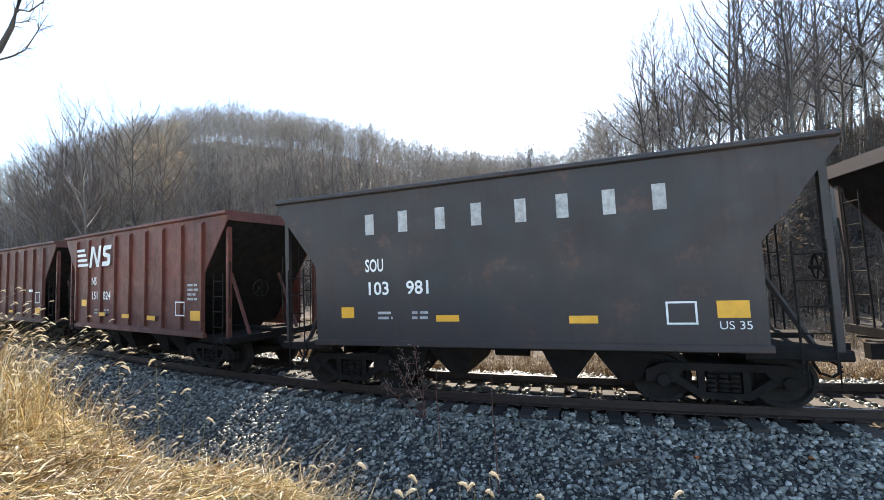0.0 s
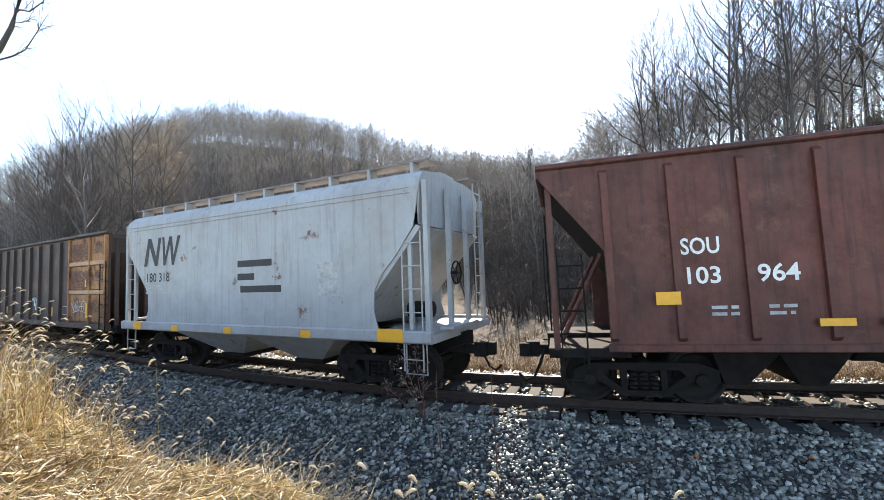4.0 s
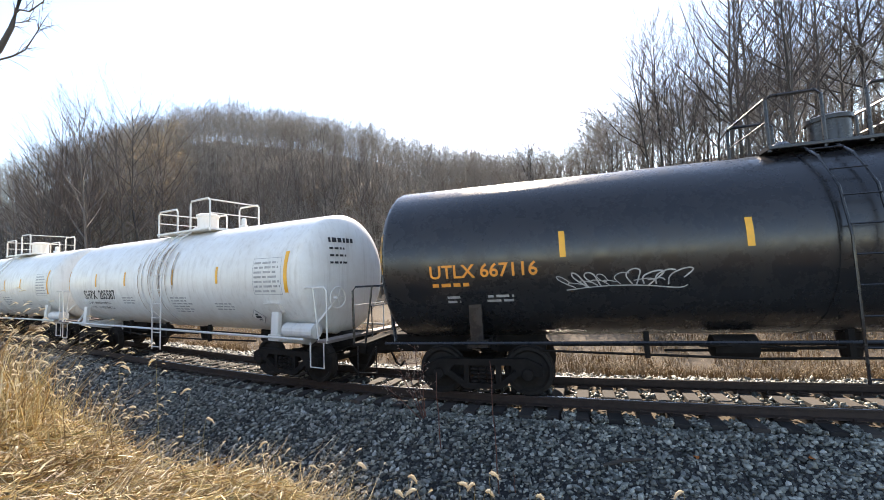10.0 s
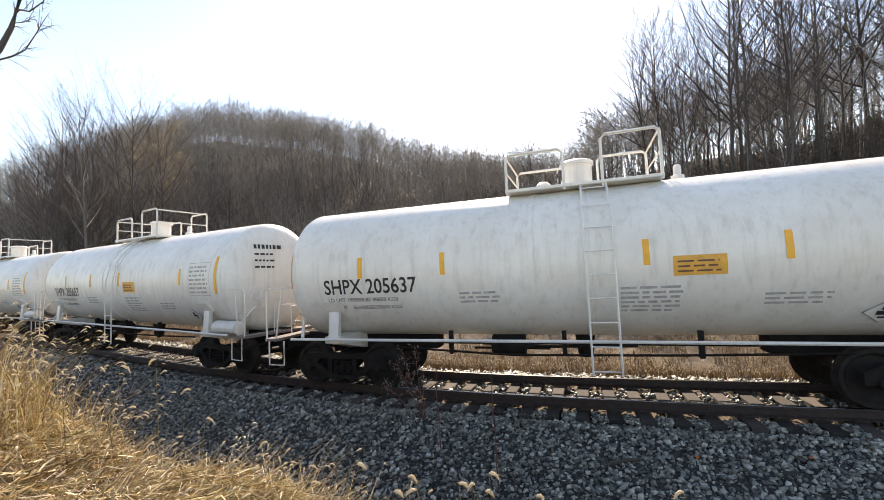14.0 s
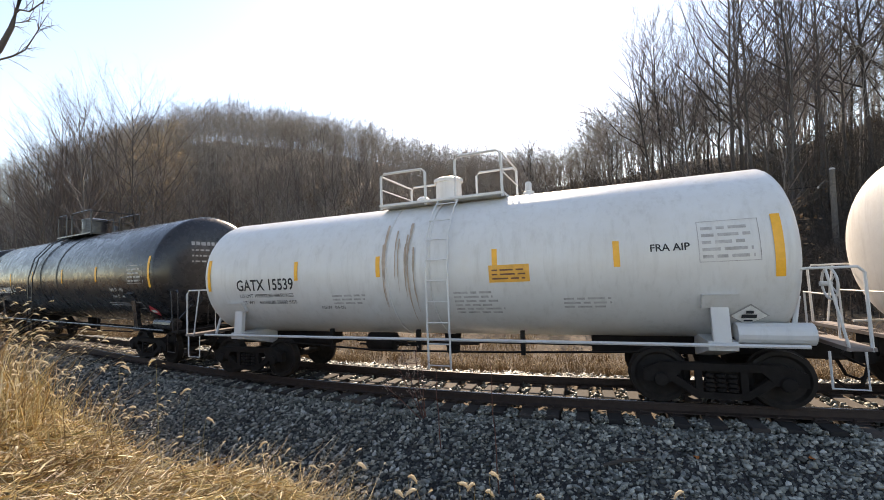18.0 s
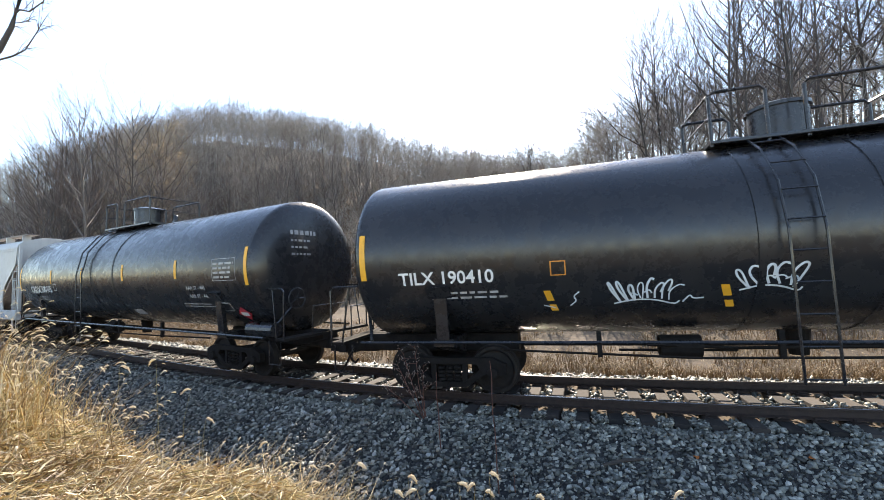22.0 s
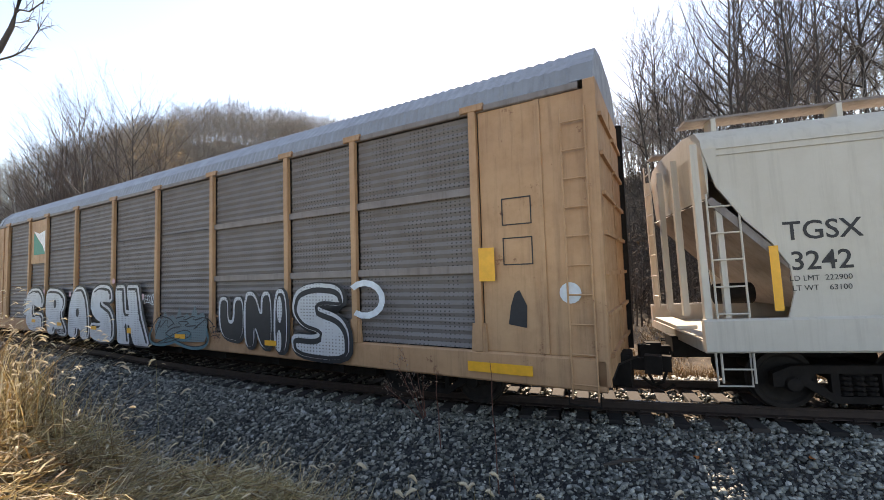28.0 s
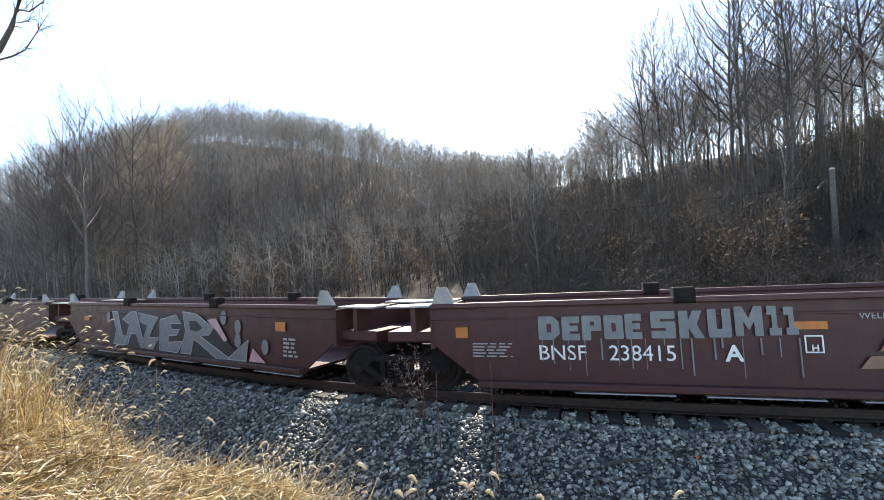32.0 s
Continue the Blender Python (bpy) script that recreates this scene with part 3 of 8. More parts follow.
# ---- open hopper cars ----
def open_hopper(centre, label, mat, ribbed, half=4.95, top=4.06, sill=1.1, cut=0.98, ribs=9, chutes=(-1.55, 1.55), truck=3.45, name="hopper_car"):
    car = start_car(name, label, "hopper car", centre, half + 0.12, truck)
    W = 1.5
    low = half - cut
    outline_xz = [(-low, sill), (low, sill), (low, 2.62), (half, top - 0.15), (half, top), (-half, top), (-half, top - 0.15), (-low, 2.62)]
    for sy in (-1, 1):
        y0, y1 = (-W, -W + 0.03) if sy < 0 else (W - 0.03, W)
        part("side_sheet", Geo().sweep_y(outline_xz, y0, y1), mat, car)
        me = Geo().sweep_x([(-0.075, sill + 0.1), (0.0, sill + 0.04), (0.0, top - 0.09), (-0.075, top - 0.16)], -0.055, 0.055).mesh("rib", mat)
        if ribbed:
            for i in range(ribs):
                x = -low + 0.06 + (2 * low - 0.12) * i / (ribs - 1)
                r = part("rib", me, mat, car)
                r.location = (x, sy * W, 0)
                if sy > 0:
                    r.rotation_euler = (0, 0, math.pi)
        part("top_chord", Geo().cbox(-half - 0.04, half + 0.04, sy * W - 0.07, sy * W + 0.07, top, top + 0.1, 0.025), mat, car)
        part("side_sill", Geo().cbox(-low - 0.03, low + 0.03, sy * W - 0.05, sy * W + 0.05, sill - 0.12, sill, 0.015), mat, car)
    for sx in (-1, 1):
        slope = [(sx * (half - 0.01), top - 0.14), (sx * (half - 0.07), top - 0.14), (sx * (low - 1.2), 1.1), (sx * (low - 1.13), 1.1)]
        part("slope_sheet", Geo().sweep_y(slope if sx > 0 else slope[::-1], -W + 0.03, W - 0.03), M_UNDER, car, "coal-stained slope sheet")
        part("end_cap", Geo().cbox(sx * half - 0.04, sx * half + 0.04, -W, W, top - 0.15, top + 0.1, 0.02), mat, car)
        part("end_sill", Geo().cbox(min(sx * (low - 0.3), sx * half), max(sx * (low - 0.3), sx * half), -1.42, 1.42, 0.86, 1.02, 0.03), M_UNDER, car)
        part("centre_sill", Geo().cbox(min(sx * 1.8, sx * (half + 0.05)), max(sx * 1.8, sx * (half + 0.05)), -0.2, 0.2, 0.72, 1.1, 0.02), M_UNDER, car)
        for sy in (-1, 1):
            part("corner_post", Geo().box(sx * (half - 0.14) - 0.05, sx * (half - 0.14) + 0.05, sy * 1.36 - 0.05, sy * 1.36 + 0.05, 1.0, top - 0.3), mat, car)
            part("end_brace", Geo().tube([(sx * (half - 0.2), sy * 0.75, 1.0), (sx * (low - 0.1), sy * 0.75, 2.75)], 0.05, 6), mat, car)
        ladder(car, sx * (half - 0.42), -1.47, 0.7, 2.6, M_UNDER, 0.4)
        ladder(car, sx * (half - 0.02), 0.9, 0.95, 3.6, M_UNDER, 0.42, "y")
        rail_of(car, [(sx * (half - 0.02), -1.4, 1.5), (sx * half, -1.44, 2.3), (sx * (half - 0.02), -1.4, 2.9)], M_UNDER, 0.014)
        part("step", Geo().tube([(sx * (half - 0.55), -1.42, 0.9), (sx * (half - 0.55), -1.42, 0.5), (sx * (half - 0.18), -1.42, 0.5), (sx * (half - 0.18), -1.42, 0.9)], 0.018, 5), M_UNDER, car)
    part("brake_wheel", hand_wheel(half + 0.04, -0.6, 2.2, 0.22), M_UNDER, car)
    part("load_floor", Geo().box(-3.6, 3.6, -W + 0.03, W - 0.03, 2.55, 2.6), M_UNDER, car)
    for cx in chutes:
        for sx in (-1, 1):
            x = cx + sx * 0.42
            g = Geo()
            g.loft([[(x - 0.55, -1.3, 1.08), (x + 0.55, -1.3, 1.08), (x + 0.55, 1.3, 1.08), (x - 0.55, 1.3, 1.08)], [(x + sx * 0.1 - 0.16, -0.95, 0.36), (x + sx * 0.1 + 0.16, -0.95, 0.36), (x + sx * 0.1 + 0.16, 0.95, 0.36), (x + sx * 0.1 - 0.16, 0.95, 0.36)]])
            part("discharge_chute", g, M_UNDER, car)
    brake_gear(car, -0.6, 0.6, 0.95)
    return car


def coal_marks(car, number, mark, y=-1.5, mat=M_WHITE, x=-2.76, dz=0.0, slim=1.0):
    decal("lettering", letters(mark, 0.26, 0.006, slim), mat, car, x, 2.64 + dz, y)
    for word, wx in zip(number.split(), (x, -1.86)):
        decal("lettering", letters(word, 0.265, 0.006), mat, car, wx, 2.24 + dz * 1.4, y)
    decal("lettering", small_print(len(number) + int(number[-1]), 0.42, 2, 0.05, 0.05), M_GREYTEXT, car, -2.5, 1.78 + dz, y)
    decal("lettering", small_print(int(number[-1]) + 3, 0.42, 2, 0.05, 0.05), M_GREYTEXT, car, -1.75, 1.78 + dz, y)


def reflectors(car, spots, y=-1.5, tank=None, mat=M_YELLOW):
    for x, z, w, h in spots:
        decal("reflector", bars([(-w / 2, w / 2, 0, h)]), mat, car, x, z, y, tank, off=0.008)


dark_lead = open_hopper(12.85, "dark brown ribbed open hopper car on the rails", M_COALCAR, True)

sou_a = open_hopper(1.5, "black smooth-sided open hopper car with large white side letters", M_CHARCOAL, False)
for i, x in enumerate((-2.63, -1.88, -1.09, -0.37, 0.45, 1.17, 1.92, 2.67)):
    decal("side_letter", bars([(-0.1, 0.1, 0.0, 0.42)]), M_GREYTEXT, sou_a, x, 3.22 + 0.01 * (i % 2), label="plain white letter block")
coal_marks(sou_a, "103 981", "SOU", dz=-0.17, slim=0.6)
reflectors(sou_a, [(-3.2, 1.54, 0.3, 0.22), (-1.02, 1.46, 0.46, 0.12), (1.4, 1.42, 0.46, 0.13), (3.54, 1.5, 0.42, 0.26)])
decal("lettering", outline(0.43, 0.36), M_WHITE, sou_a, 2.64, 1.4)
decal("lettering", letters("US 35", 0.13), M_WHITE, sou_a, 3.34, 1.33)

ns_car = open_hopper(-10.0, "oxide red ribbed open hopper car with a white emblem", M_OXIDE, True)
emblem = [[(-0.02 * i, 0.07 + 0.17 * i), (0.78 - 0.1 * i + 0.08, 0.07 + 0.17 * i), (0.78 - 0.1 * i + 0.1, 0.16 + 0.17 * i), (-0.02 * i, 0.16 + 0.17 * i)] for i in range(4)]
decal("emblem", shapes(*emblem, [(0.95, 0.02), (1.12, 0.02), (1.28, 0.72), (1.1, 0.72)], [(1.2, 0.62), (1.3, 0.72), (1.62, 0.12), (1.52, 0.02)], [(1.52, 0.02), (1.7, 0.02), (1.86, 0.72), (1.68, 0.72)], [(1.9, 0.04), (2.4, 0.04), (2.5, 0.12), (2.52, 0.36), (2.42, 0.42), (2.16, 0.46), (2.18, 0.56), (2.56, 0.56), (2.6, 0.7), (2.1, 0.7), (2.0, 0.62), (1.98, 0.4), (2.08, 0.34), (2.32, 0.3), (2.3, 0.18), (1.93, 0.18)]), M_WHITE, ns_car, -3.7, 2.98, -1.58)
coal_marks(ns_car, "151 824", "NS", -1.505, dz=-0.22, slim=0.9)
reflectors(ns_car, [(-3.1, 1.7, 0.4, 0.22), (-1.7, 1.4, 0.42, 0.12), (-0.1, 1.38, 0.46, 0.12), (1.45, 1.36, 0.46, 0.13), (3.72, 1.42, 0.46, 0.25)], -1.58)
decal("lettering", outline(0.46, 0.38), M_WHITE, ns_car, 2.75, 1.52, -1.58)
decal("lettering", small_print(5, 0.5, 4, 0.06, 0.06), M_GREYTEXT, ns_car, 3.35, 2.3, -1.58)

sou_b = open_hopper(-21.3, "brown ribbed open hopper car with white numbers", M_BROWN, True)
coal_marks(sou_b, "103 602", "SOU", -1.505, dz=-0.17, slim=0.78)
reflectors(sou_b, [(-3.5, 1.5, 0.1, 0.85), (-1.6, 1.36, 0.36, 0.1), (0.75, 1.34, 0.44, 0.11), (2.6, 1.36, 0.12, 0.06), (3.62, 1.36, 0.46, 0.2)], -1.58)
decal("lettering", outline(0.44, 0.44), M_WHITE, sou_b, 3.38, 1.75, -1.58)
decal("lettering", small_print(8, 0.5, 1, 0.1), M_WHITE, sou_b, 2.7, 2.2, -1.58)

sou_c = open_hopper(-32.45, "dull brown ribbed open hopper car with a chalked crescent", M_BROWN, True)
coal_marks(sou_c, "103 964", "SOU", -1.505, x=-2.86, dz=-0.15, slim=0.78)
reflectors(sou_c, [(-3.1, 1.72, 0.35, 0.2), (-0.98, 1.36, 0.42, 0.11), (-0.22, 1.35, 0.46, 0.12), (3.52, 1.3, 0.46, 0.24)], -1.58)
decal("lettering", outline(0.46, 0.34), M_WHITE, sou_c, 3.2, 1.64, -1.58)
arc = [(0.42 * math.sin(a), 0.42 * math.cos(a)) for a in np.linspace(0.1, 2.9, 14)]
decal("chalk_mark", shapes(*[[arc[i], arc[i + 1], (arc[i + 1][0] * 0.86, arc[i + 1][1]), (arc[i][0] * 0.86, arc[i][1])] for i in range(13)]), M_WHITE, sou_c, 0.5, 1.95, -1.505)


# ---- tall gondolas ----
def tall_gondola(centre, half, top, sill, label, mat, rib_x, truck, hang, name="gondola_car"):
    car = start_car(name, label, "gondola car", centre, half + 0.1, truck)
    W = 1.5
    for sy in (-1, 1):
        y0, y1 = (-W, -W + 0.04) if sy < 0 else (W - 0.04, W)
        part("side_sheet", Geo().sweep_y([(-half + 0.02, sill + 0.12), (half - 0.02, sill + 0.12), (half - 0.02, top), (-half + 0.02, top)], y0, y1), mat, car)
        me = Geo().sweep_x([(-0.09, sill + 0.16), (0.0, sill + 0.06), (0.0, top - 0.03), (-0.09, top - 0.1)], -0.06, 0.06).mesh("rib", mat)
        for x in rib_x:
            r = part("rib", me, mat, car)
            r.location = (x, sy * W, 0)
            if sy > 0:
                r.rotation_euler = (0, 0, math.pi)
        part("top_chord", Geo().cbox(-half - 0.04, half + 0.04, sy * W - 0.1, sy * W + 0.08, top, top + 0.1, 0.025), mat, car)
        part("side_sill", Geo().cbox(-half, half, sy * W - 0.06, sy * W + 0.06, sill - 0.06, sill + 0.12, 0.02), mat, car)
    for sx in (-1, 1):
        part("end_wall", Geo().sweep_y([(sx * half, top), (sx * (half - 0.04), top), (sx * (half - 0.04), top - 0.6), (sx * (half - 1.5), sill), (sx * (half - 1.44), sill), (sx * half, top - 0.62)], -W + 0.04, W - 0.04), mat, car)
        part("end_rib", Geo().cbox(sx * half - 0.06, sx * half + 0.06, -W + 0.05, W - 0.05, top - 0.16, top, 0.02), mat, car)
        for yy in (-1.3, -0.45, 0.45, 1.3):
            part("end_post", Geo().box(sx * half - 0.05, sx * half + 0.05, yy - 0.05, yy + 0.05, 1.0, top - 0.16), mat, car)
        part("end_sill", Geo().cbox(min(sx * half, sx * (half + 0.3)), max(sx * half, sx * (half + 0.3)), -1.4, 1.4, 0.85, 1.08, 0.03), M_UNDER, car)
        ladder(car, sx * (half - 0.28), -W - 0.08, 0.75, top - 0.9, M_UNDER, 0.42)
        ladder(car, sx * (half + 0.08), 1.0, 0.95, top - 0.4, M_UNDER, 0.42, "y")
        part("step", Geo().tube([(sx * (half - 0.5), -1.5, 0.95), (sx * (half - 0.5), -1.5, 0.5), (sx * (half - 0.1), -1.5, 0.5), (sx * (half - 0.1), -1.5, 0.95)], 0.018, 5), M_UNDER, car)
    part("floor_pan", Geo().box(-half + 0.03, half - 0.03, -W + 0.04, W - 0.04, sill, sill + 0.1), M_UNDER, car)
    part("centre_sill", Geo().cbox(-half - 0.1, half + 0.1, -0.25, 0.25, 0.66, sill, 0.02), M_UNDER, car)
    for a, b in hang:
        part("under_hopper", Geo().loft([[(a, -1.2, sill), (b, -1.2, sill), (b, 1.2, sill), (a, 1.2, sill)], [(a + 0.25, -0.9, 0.5), (b - 0.25, -0.9, 0.5), (b - 0.25, 0.9, 0.5), (a + 0.25, 0.9, 0.5)]]), M_UNDER, car)
    brake_gear(car, -0.8, 0.8, 0.9)
    return car


coke_car = tall_gondola(-57.75, 6.65, 4.08, 0.98, "dark brown ribbed gondola car with rusted orange end panels", M_COALCAR, [-6.55, -5.2, -4.15, -3.12, -2.2, -1.18, -0.27, 0.71, 1.8, 2.77], 4.75, [(-2.6, -1.2), (-0.6, 0.8), (1.4, 2.6)])
for a, b in ((3.72, 5.3), (5.38, 6.44)):
    for z0, z1 in ((1.16, 2.08), (2.26, 3.06), (3.2, 4.02)):
        part("end_panel", Geo().cbox(a, b, -1.535, -1.5, z0, z1, 0.012), M_RUSTPANEL, coke_car, "rusted orange steel panel")
for x in (3.68, 5.34, 6.5):
    part("panel_post", Geo().cbox(x - 0.05, x + 0.05, -1.6, -1.5, 1.1, 4.05, 0.02), M_RUSTPANEL, coke_car, "rusted orange steel post")
for z in (2.1, 3.08):
    part("panel_belt", Geo().cbox(3.72, 6.45, -1.59, -1.5, z, z + 0.14, 0.02), M_BUFF, coke_car, "pale orange steel belt")
decal("patch", bars([(0, 1.0, 0, 1.15), (0, 1.0, -0.85, -0.12)]), M_CHARCOAL, coke_car, -6.38, 2.1, off=0.003, label="darker repainted panel behind the numbers")
decal("lettering", letters("BT", 0.22, 0.006, 0.85), M_WHITE, coke_car, -6.24, 2.62)
decal("lettering", letters("CX", 0.22, 0.002, 0.85), M_SPRAYGREY, coke_car, -5.86, 2.62)
decal("lettering", letters("2463", 0.22, 0.0, 0.9), M_SPRAYGREY, coke_car, -6.16, 2.22)
decal("lettering", letters("LD LMT  200200", 0.11, 0.002, 0.8), M_WHITE, coke_car, -6.3, 1.6)
decal("lettering", letters("LT WT    62800", 0.11, 0.002, 0.8), M_WHITE, coke_car, -6.22, 1.42)
reflectors(coke_car, [(-6.43, 1.35, 0.1, 0.62), (-6.4, 2.2, 0.1, 0.25), (-2.7, 1.3, 0.1, 0.3), (2.3, 1.3, 0.1, 0.35), (5.25, 1.3, 0.12, 0.5), (5.15, 2.35, 0.1, 0.25)], -1.6)
rng = random.Random(4)
for k in range(60):
    cx, cz, rr_ = rng.gauss(0.34, 0.16), 0.0, rng.uniform(0.015, 0.075)
    cz = 0.5 - cx * 0.75 + rng.gauss(0, 0.12)
    blob = [(rr_ * math.cos(a) * rng.uniform(0.5, 1.4), rr_ * math.sin(a) * rng.uniform(0.5, 1.4)) for a in np.linspace(0, 5.7, 9)]
    decal("paint_splash", shapes(rounded(blob)), M_SPRAYWHITE, coke_car, 0.14 + cx, 1.3 + cz, off=0.006 + 0.0003 * k, label="splash of white paint")
for k, (x, z, w, h) in enumerate(((3.95, 3.42, 1.1, 0.42), (5.5, 3.4, 0.8, 0.45), (3.9, 2.42, 1.2, 0.5), (5.5, 2.45, 0.8, 0.45), (4.0, 1.4, 1.1, 0.5), (5.5, 1.4, 0.8, 0.5))):
    decal("spray_tag", fan_tag(90 + k, w, h, 0.017, 7), M_SPRAYWHITE if k == 4 else M_SPRAYBLACK, coke_car, x, z, -1.536, label="sprayed scrawl on the rusted panel")
for k, (x, z) in enumerate([(3.85 + 0.36 * (i % 4), z0 + 0.2 * (i // 4)) for z0 in (2.3, 3.26) for i in range(12)]):
    decal("rust_scrawl", scribble(200 + k, 0.34, 0.2, 0.034), M_STALK, coke_car, x, z, -1.5375, label="brown rusted scrawl on the panel")
decal("lettering", outline(0.5, 0.32), M_GREYTEXT, coke_car, 2.95, 1.35)

green_car = tall_gondola(-74.8, 7.95, 4.64, 1.05, "dark green ribbed gondola car with sprayed white figures", M_GREEN, [-7.85, -6.75, -5.82, -4.82, -3.85, -2.97, -1.18, -0.42, 0.5, 1.22, 2.9, 3.79, 4.71, 5.67, 7.0, 7.85], 5.6, [(-2.3, -0.9), (0.6, 2.0)])
for word, x, z, size in (("OK", -5.43, 2.53, 0.33), ("KT", -4.69, 2.5, 0.33), ("31", -5.34, 2.12, 0.28), ("74", -4.68, 2.1, 0.28)):
    decal("lettering", letters(word, size, 0.004), M_PLACARD, green_car, x, z)
decal("lettering", outline(0.36, 0.34, 0.03), M_PLACARD, green_car, -3.6, 2.2)
decal("spray_panel", shapes(rounded([(0, 0), (1.6, 0), (1.6, 0.62), (1.2, 0.64), (0.8, 0.6), (0.4, 0.65), (0.0, 0.6)], 0.0, 1, 1, 0.06)), M_SPRAYWHITE, green_car, -2.86, 1.2, off=0.012, label="white painted panel with black sprayed letters")
decal("spray_figure", letters("PEBUDE", 0.3, 0.03, 0.86), M_SPRAYBLACK, green_car, -2.82, 1.47, off=0.018)
decal("lettering", letters("NO VENTS-OPEN HATCH COVERS", 0.062, 0.001), M_BLACK, green_car, -2.6, 1.34, off=0.018)
decal("lettering", letters("BEFORE OPENING OUTLET GATES", 0.062, 0.001), M_BLACK, green_car, -2.6, 1.25, off=0.018)
decal("spray_panel", bars([(0, 1.5, 0, 0.24)]), M_SPRAYWHITE, green_car, 1.37, 1.3, off=0.012, label="white painted notice strip")
decal("lettering", letters("NO VENTS-OPEN HATCH COVERS", 0.062, 0.001), M_BLACK, green_car, 1.75, 1.44, off=0.018)
decal("lettering", letters("BEFORE OPENING OUTLET GATES", 0.062, 0.001), M_BLACK, green_car, 1.75, 1.35, off=0.018)


def sprayed_line(car, pts, t, mat, x, z, label=""):
    decal("spray_figure", stroke(pts, t), mat, car, x, z, label=label)


def loop(cx, cz, rx, rz, n=20):
    return [(cx + rx * math.cos(a), cz + rz * math.sin(a)) for a in np.linspace(0, 2 * math.pi, n)]


# a plain rounded white outline with a block over it
sprayed_line(green_car, [(0.02, 0.0), (0.0, 0.3), (0.03, 0.55), (0.13, 0.7), (0.29, 0.75), (0.44, 0.67), (0.5, 0.58)], 0.045, M_SPRAYWHITE, 1.39, 1.55, "plain white sprayed outline")
decal("spray_figure", shapes(rounded([(0, 0), (0.02, 0.18), (0.15, 0.24), (0.29, 0.17), (0.31, -0.02)])), M_SPRAYWHITE, green_car, 1.5, 2.29)
sprayed_line(green_car, [(0.0, 0.07), (0.06, 0.0), (0.26, 0.04), (0.46, 0.04), (0.52, 0.12)], 0.04, M_SPRAYWHITE, 1.39, 2.25)
sprayed_line(green_car, loop(0, 0, 0.2, 0.16), 0.05, M_SPRAYWHITE, 1.7, 2.0)
sprayed_line(green_car, [(0.2, 0.28), (0.26, 0.2), (0.25, 0.1), (0.12, 0.0), (0.0, 0.02), (-0.06, 0.08)], 0.04, M_SPRAYWHITE, 1.72, 1.63)
# a small ring over a short stroke
sprayed_line(green_car, loop(0, 0, 0.15, 0.2), 0.018, M_SPRAYGREY, 0.94, 1.72, "thin grey sprayed ring")
for dx in (-0.2, 0.2):
    sprayed_line(green_car, loop(0, 0, 0.04, 0.06, 10)[2:], 0.02, M_SPRAYWHITE, 0.94 + dx, 1.7)
sprayed_line(green_car, [(0, 0.12), (0, 0), (-0.1, -0.02), (0.12, 0.0)], 0.018, M_SPRAYGREY, 0.93, 1.4)
decal("spray_figure", bars([(-0.07, 0.07, 0, 0.16)]), M_SPRAYWHITE, green_car, 0.92, 1.2)
for pts in ([(0.14, 0.2), (0.02, 0.15), (0.12, 0.08), (0.0, 0.0)], [(0.2, 0.18), (0.18, 0.04), (0.28, 0.04), (0.3, 0.2)], [(0.36, 0.2), (0.47, 0.06)], [(0.47, 0.22), (0.35, 0.05)], [(0.45, -0.06), (0.2, -0.12), (-0.06, -0.16), (0.0, -0.1)]):
    sprayed_line(green_car, pts, 0.022, M_SPRAYGREY, -1.02, 1.48, "grey sprayed scrawl with an arrow")
decal("lettering", small_print(14, 0.46, 5, 0.045, 0.06), M_PLACARD, green_car, -0.14, 1.95)
decal("lettering", outline(0.45, 0.2), M_WHITE, green_car, 4.05, 1.8)
decal("notice", bars([(0, 0.5, 0, 0.6)]), M_SPRAYGREY, green_car, 3.2, 1.5)
decal("notice", bars([(0, 0.25, 0, 0.16)]), M_WHITE, green_car, 5.35, 2.0)
decal("lettering", outline(0.5, 0.42), M_WHITE, green_car, 6.05, 1.9)
decal("lettering", outline(0.5, 0.46), M_WHITE, green_car, 6.05, 1.44)
reflectors(green_car, [(-6.42, 1.29, 0.09, 0.48), (-6.87, 1.13, 0.42, 0.12), (-4.15, 1.1, 0.45, 0.1), (-1.54, 1.1, 0.45, 0.1), (1.54, 1.2, 0.34, 0.09), (4.1, 1.2, 0.5, 0.12), (6.75, 1.35, 0.12, 0.5), (7.4, 1.2, 0.55, 0.14)], -1.6)
decal("notice", bars([(0, 0.45, 0, 0.17)]), M_SPRAYGREY, green_car, -6.29, 1.85)
decal("notice", bars([(0, 0.49, 0, 0.19)]), M_SPRAYWHITE, green_car, -5.38, 1.86)
decal("lettering", letters("45130", 0.09), M_GREYTEXT, green_car, -5.28, 1.75)
decal("lettering", letters("83200", 0.09), M_GREYTEXT, green_car, -5.28, 1.62)
decal("spray_figure", fan_tag(31, 0.6, 0.4, 0.018, 4), M_SPRAYGREY, green_car, -5.6, 1.5)
decal("spray_figure", fan_tag(36, 0.65, 0.5, 0.02, 5), M_SPRAYGREY, green_car, -4.68, 1.45)
decal("spray_figure", fan_tag(37, 0.4, 0.22, 0.014, 4), M_GREYTEXT, green_car, -6.25, 1.5)
ladder(green_car, 7.98, -1.6, 0.8, 3.0, M_SPRAYGREY, 0.16, rung=0.5, r=0.03, label="pale steel ladder")


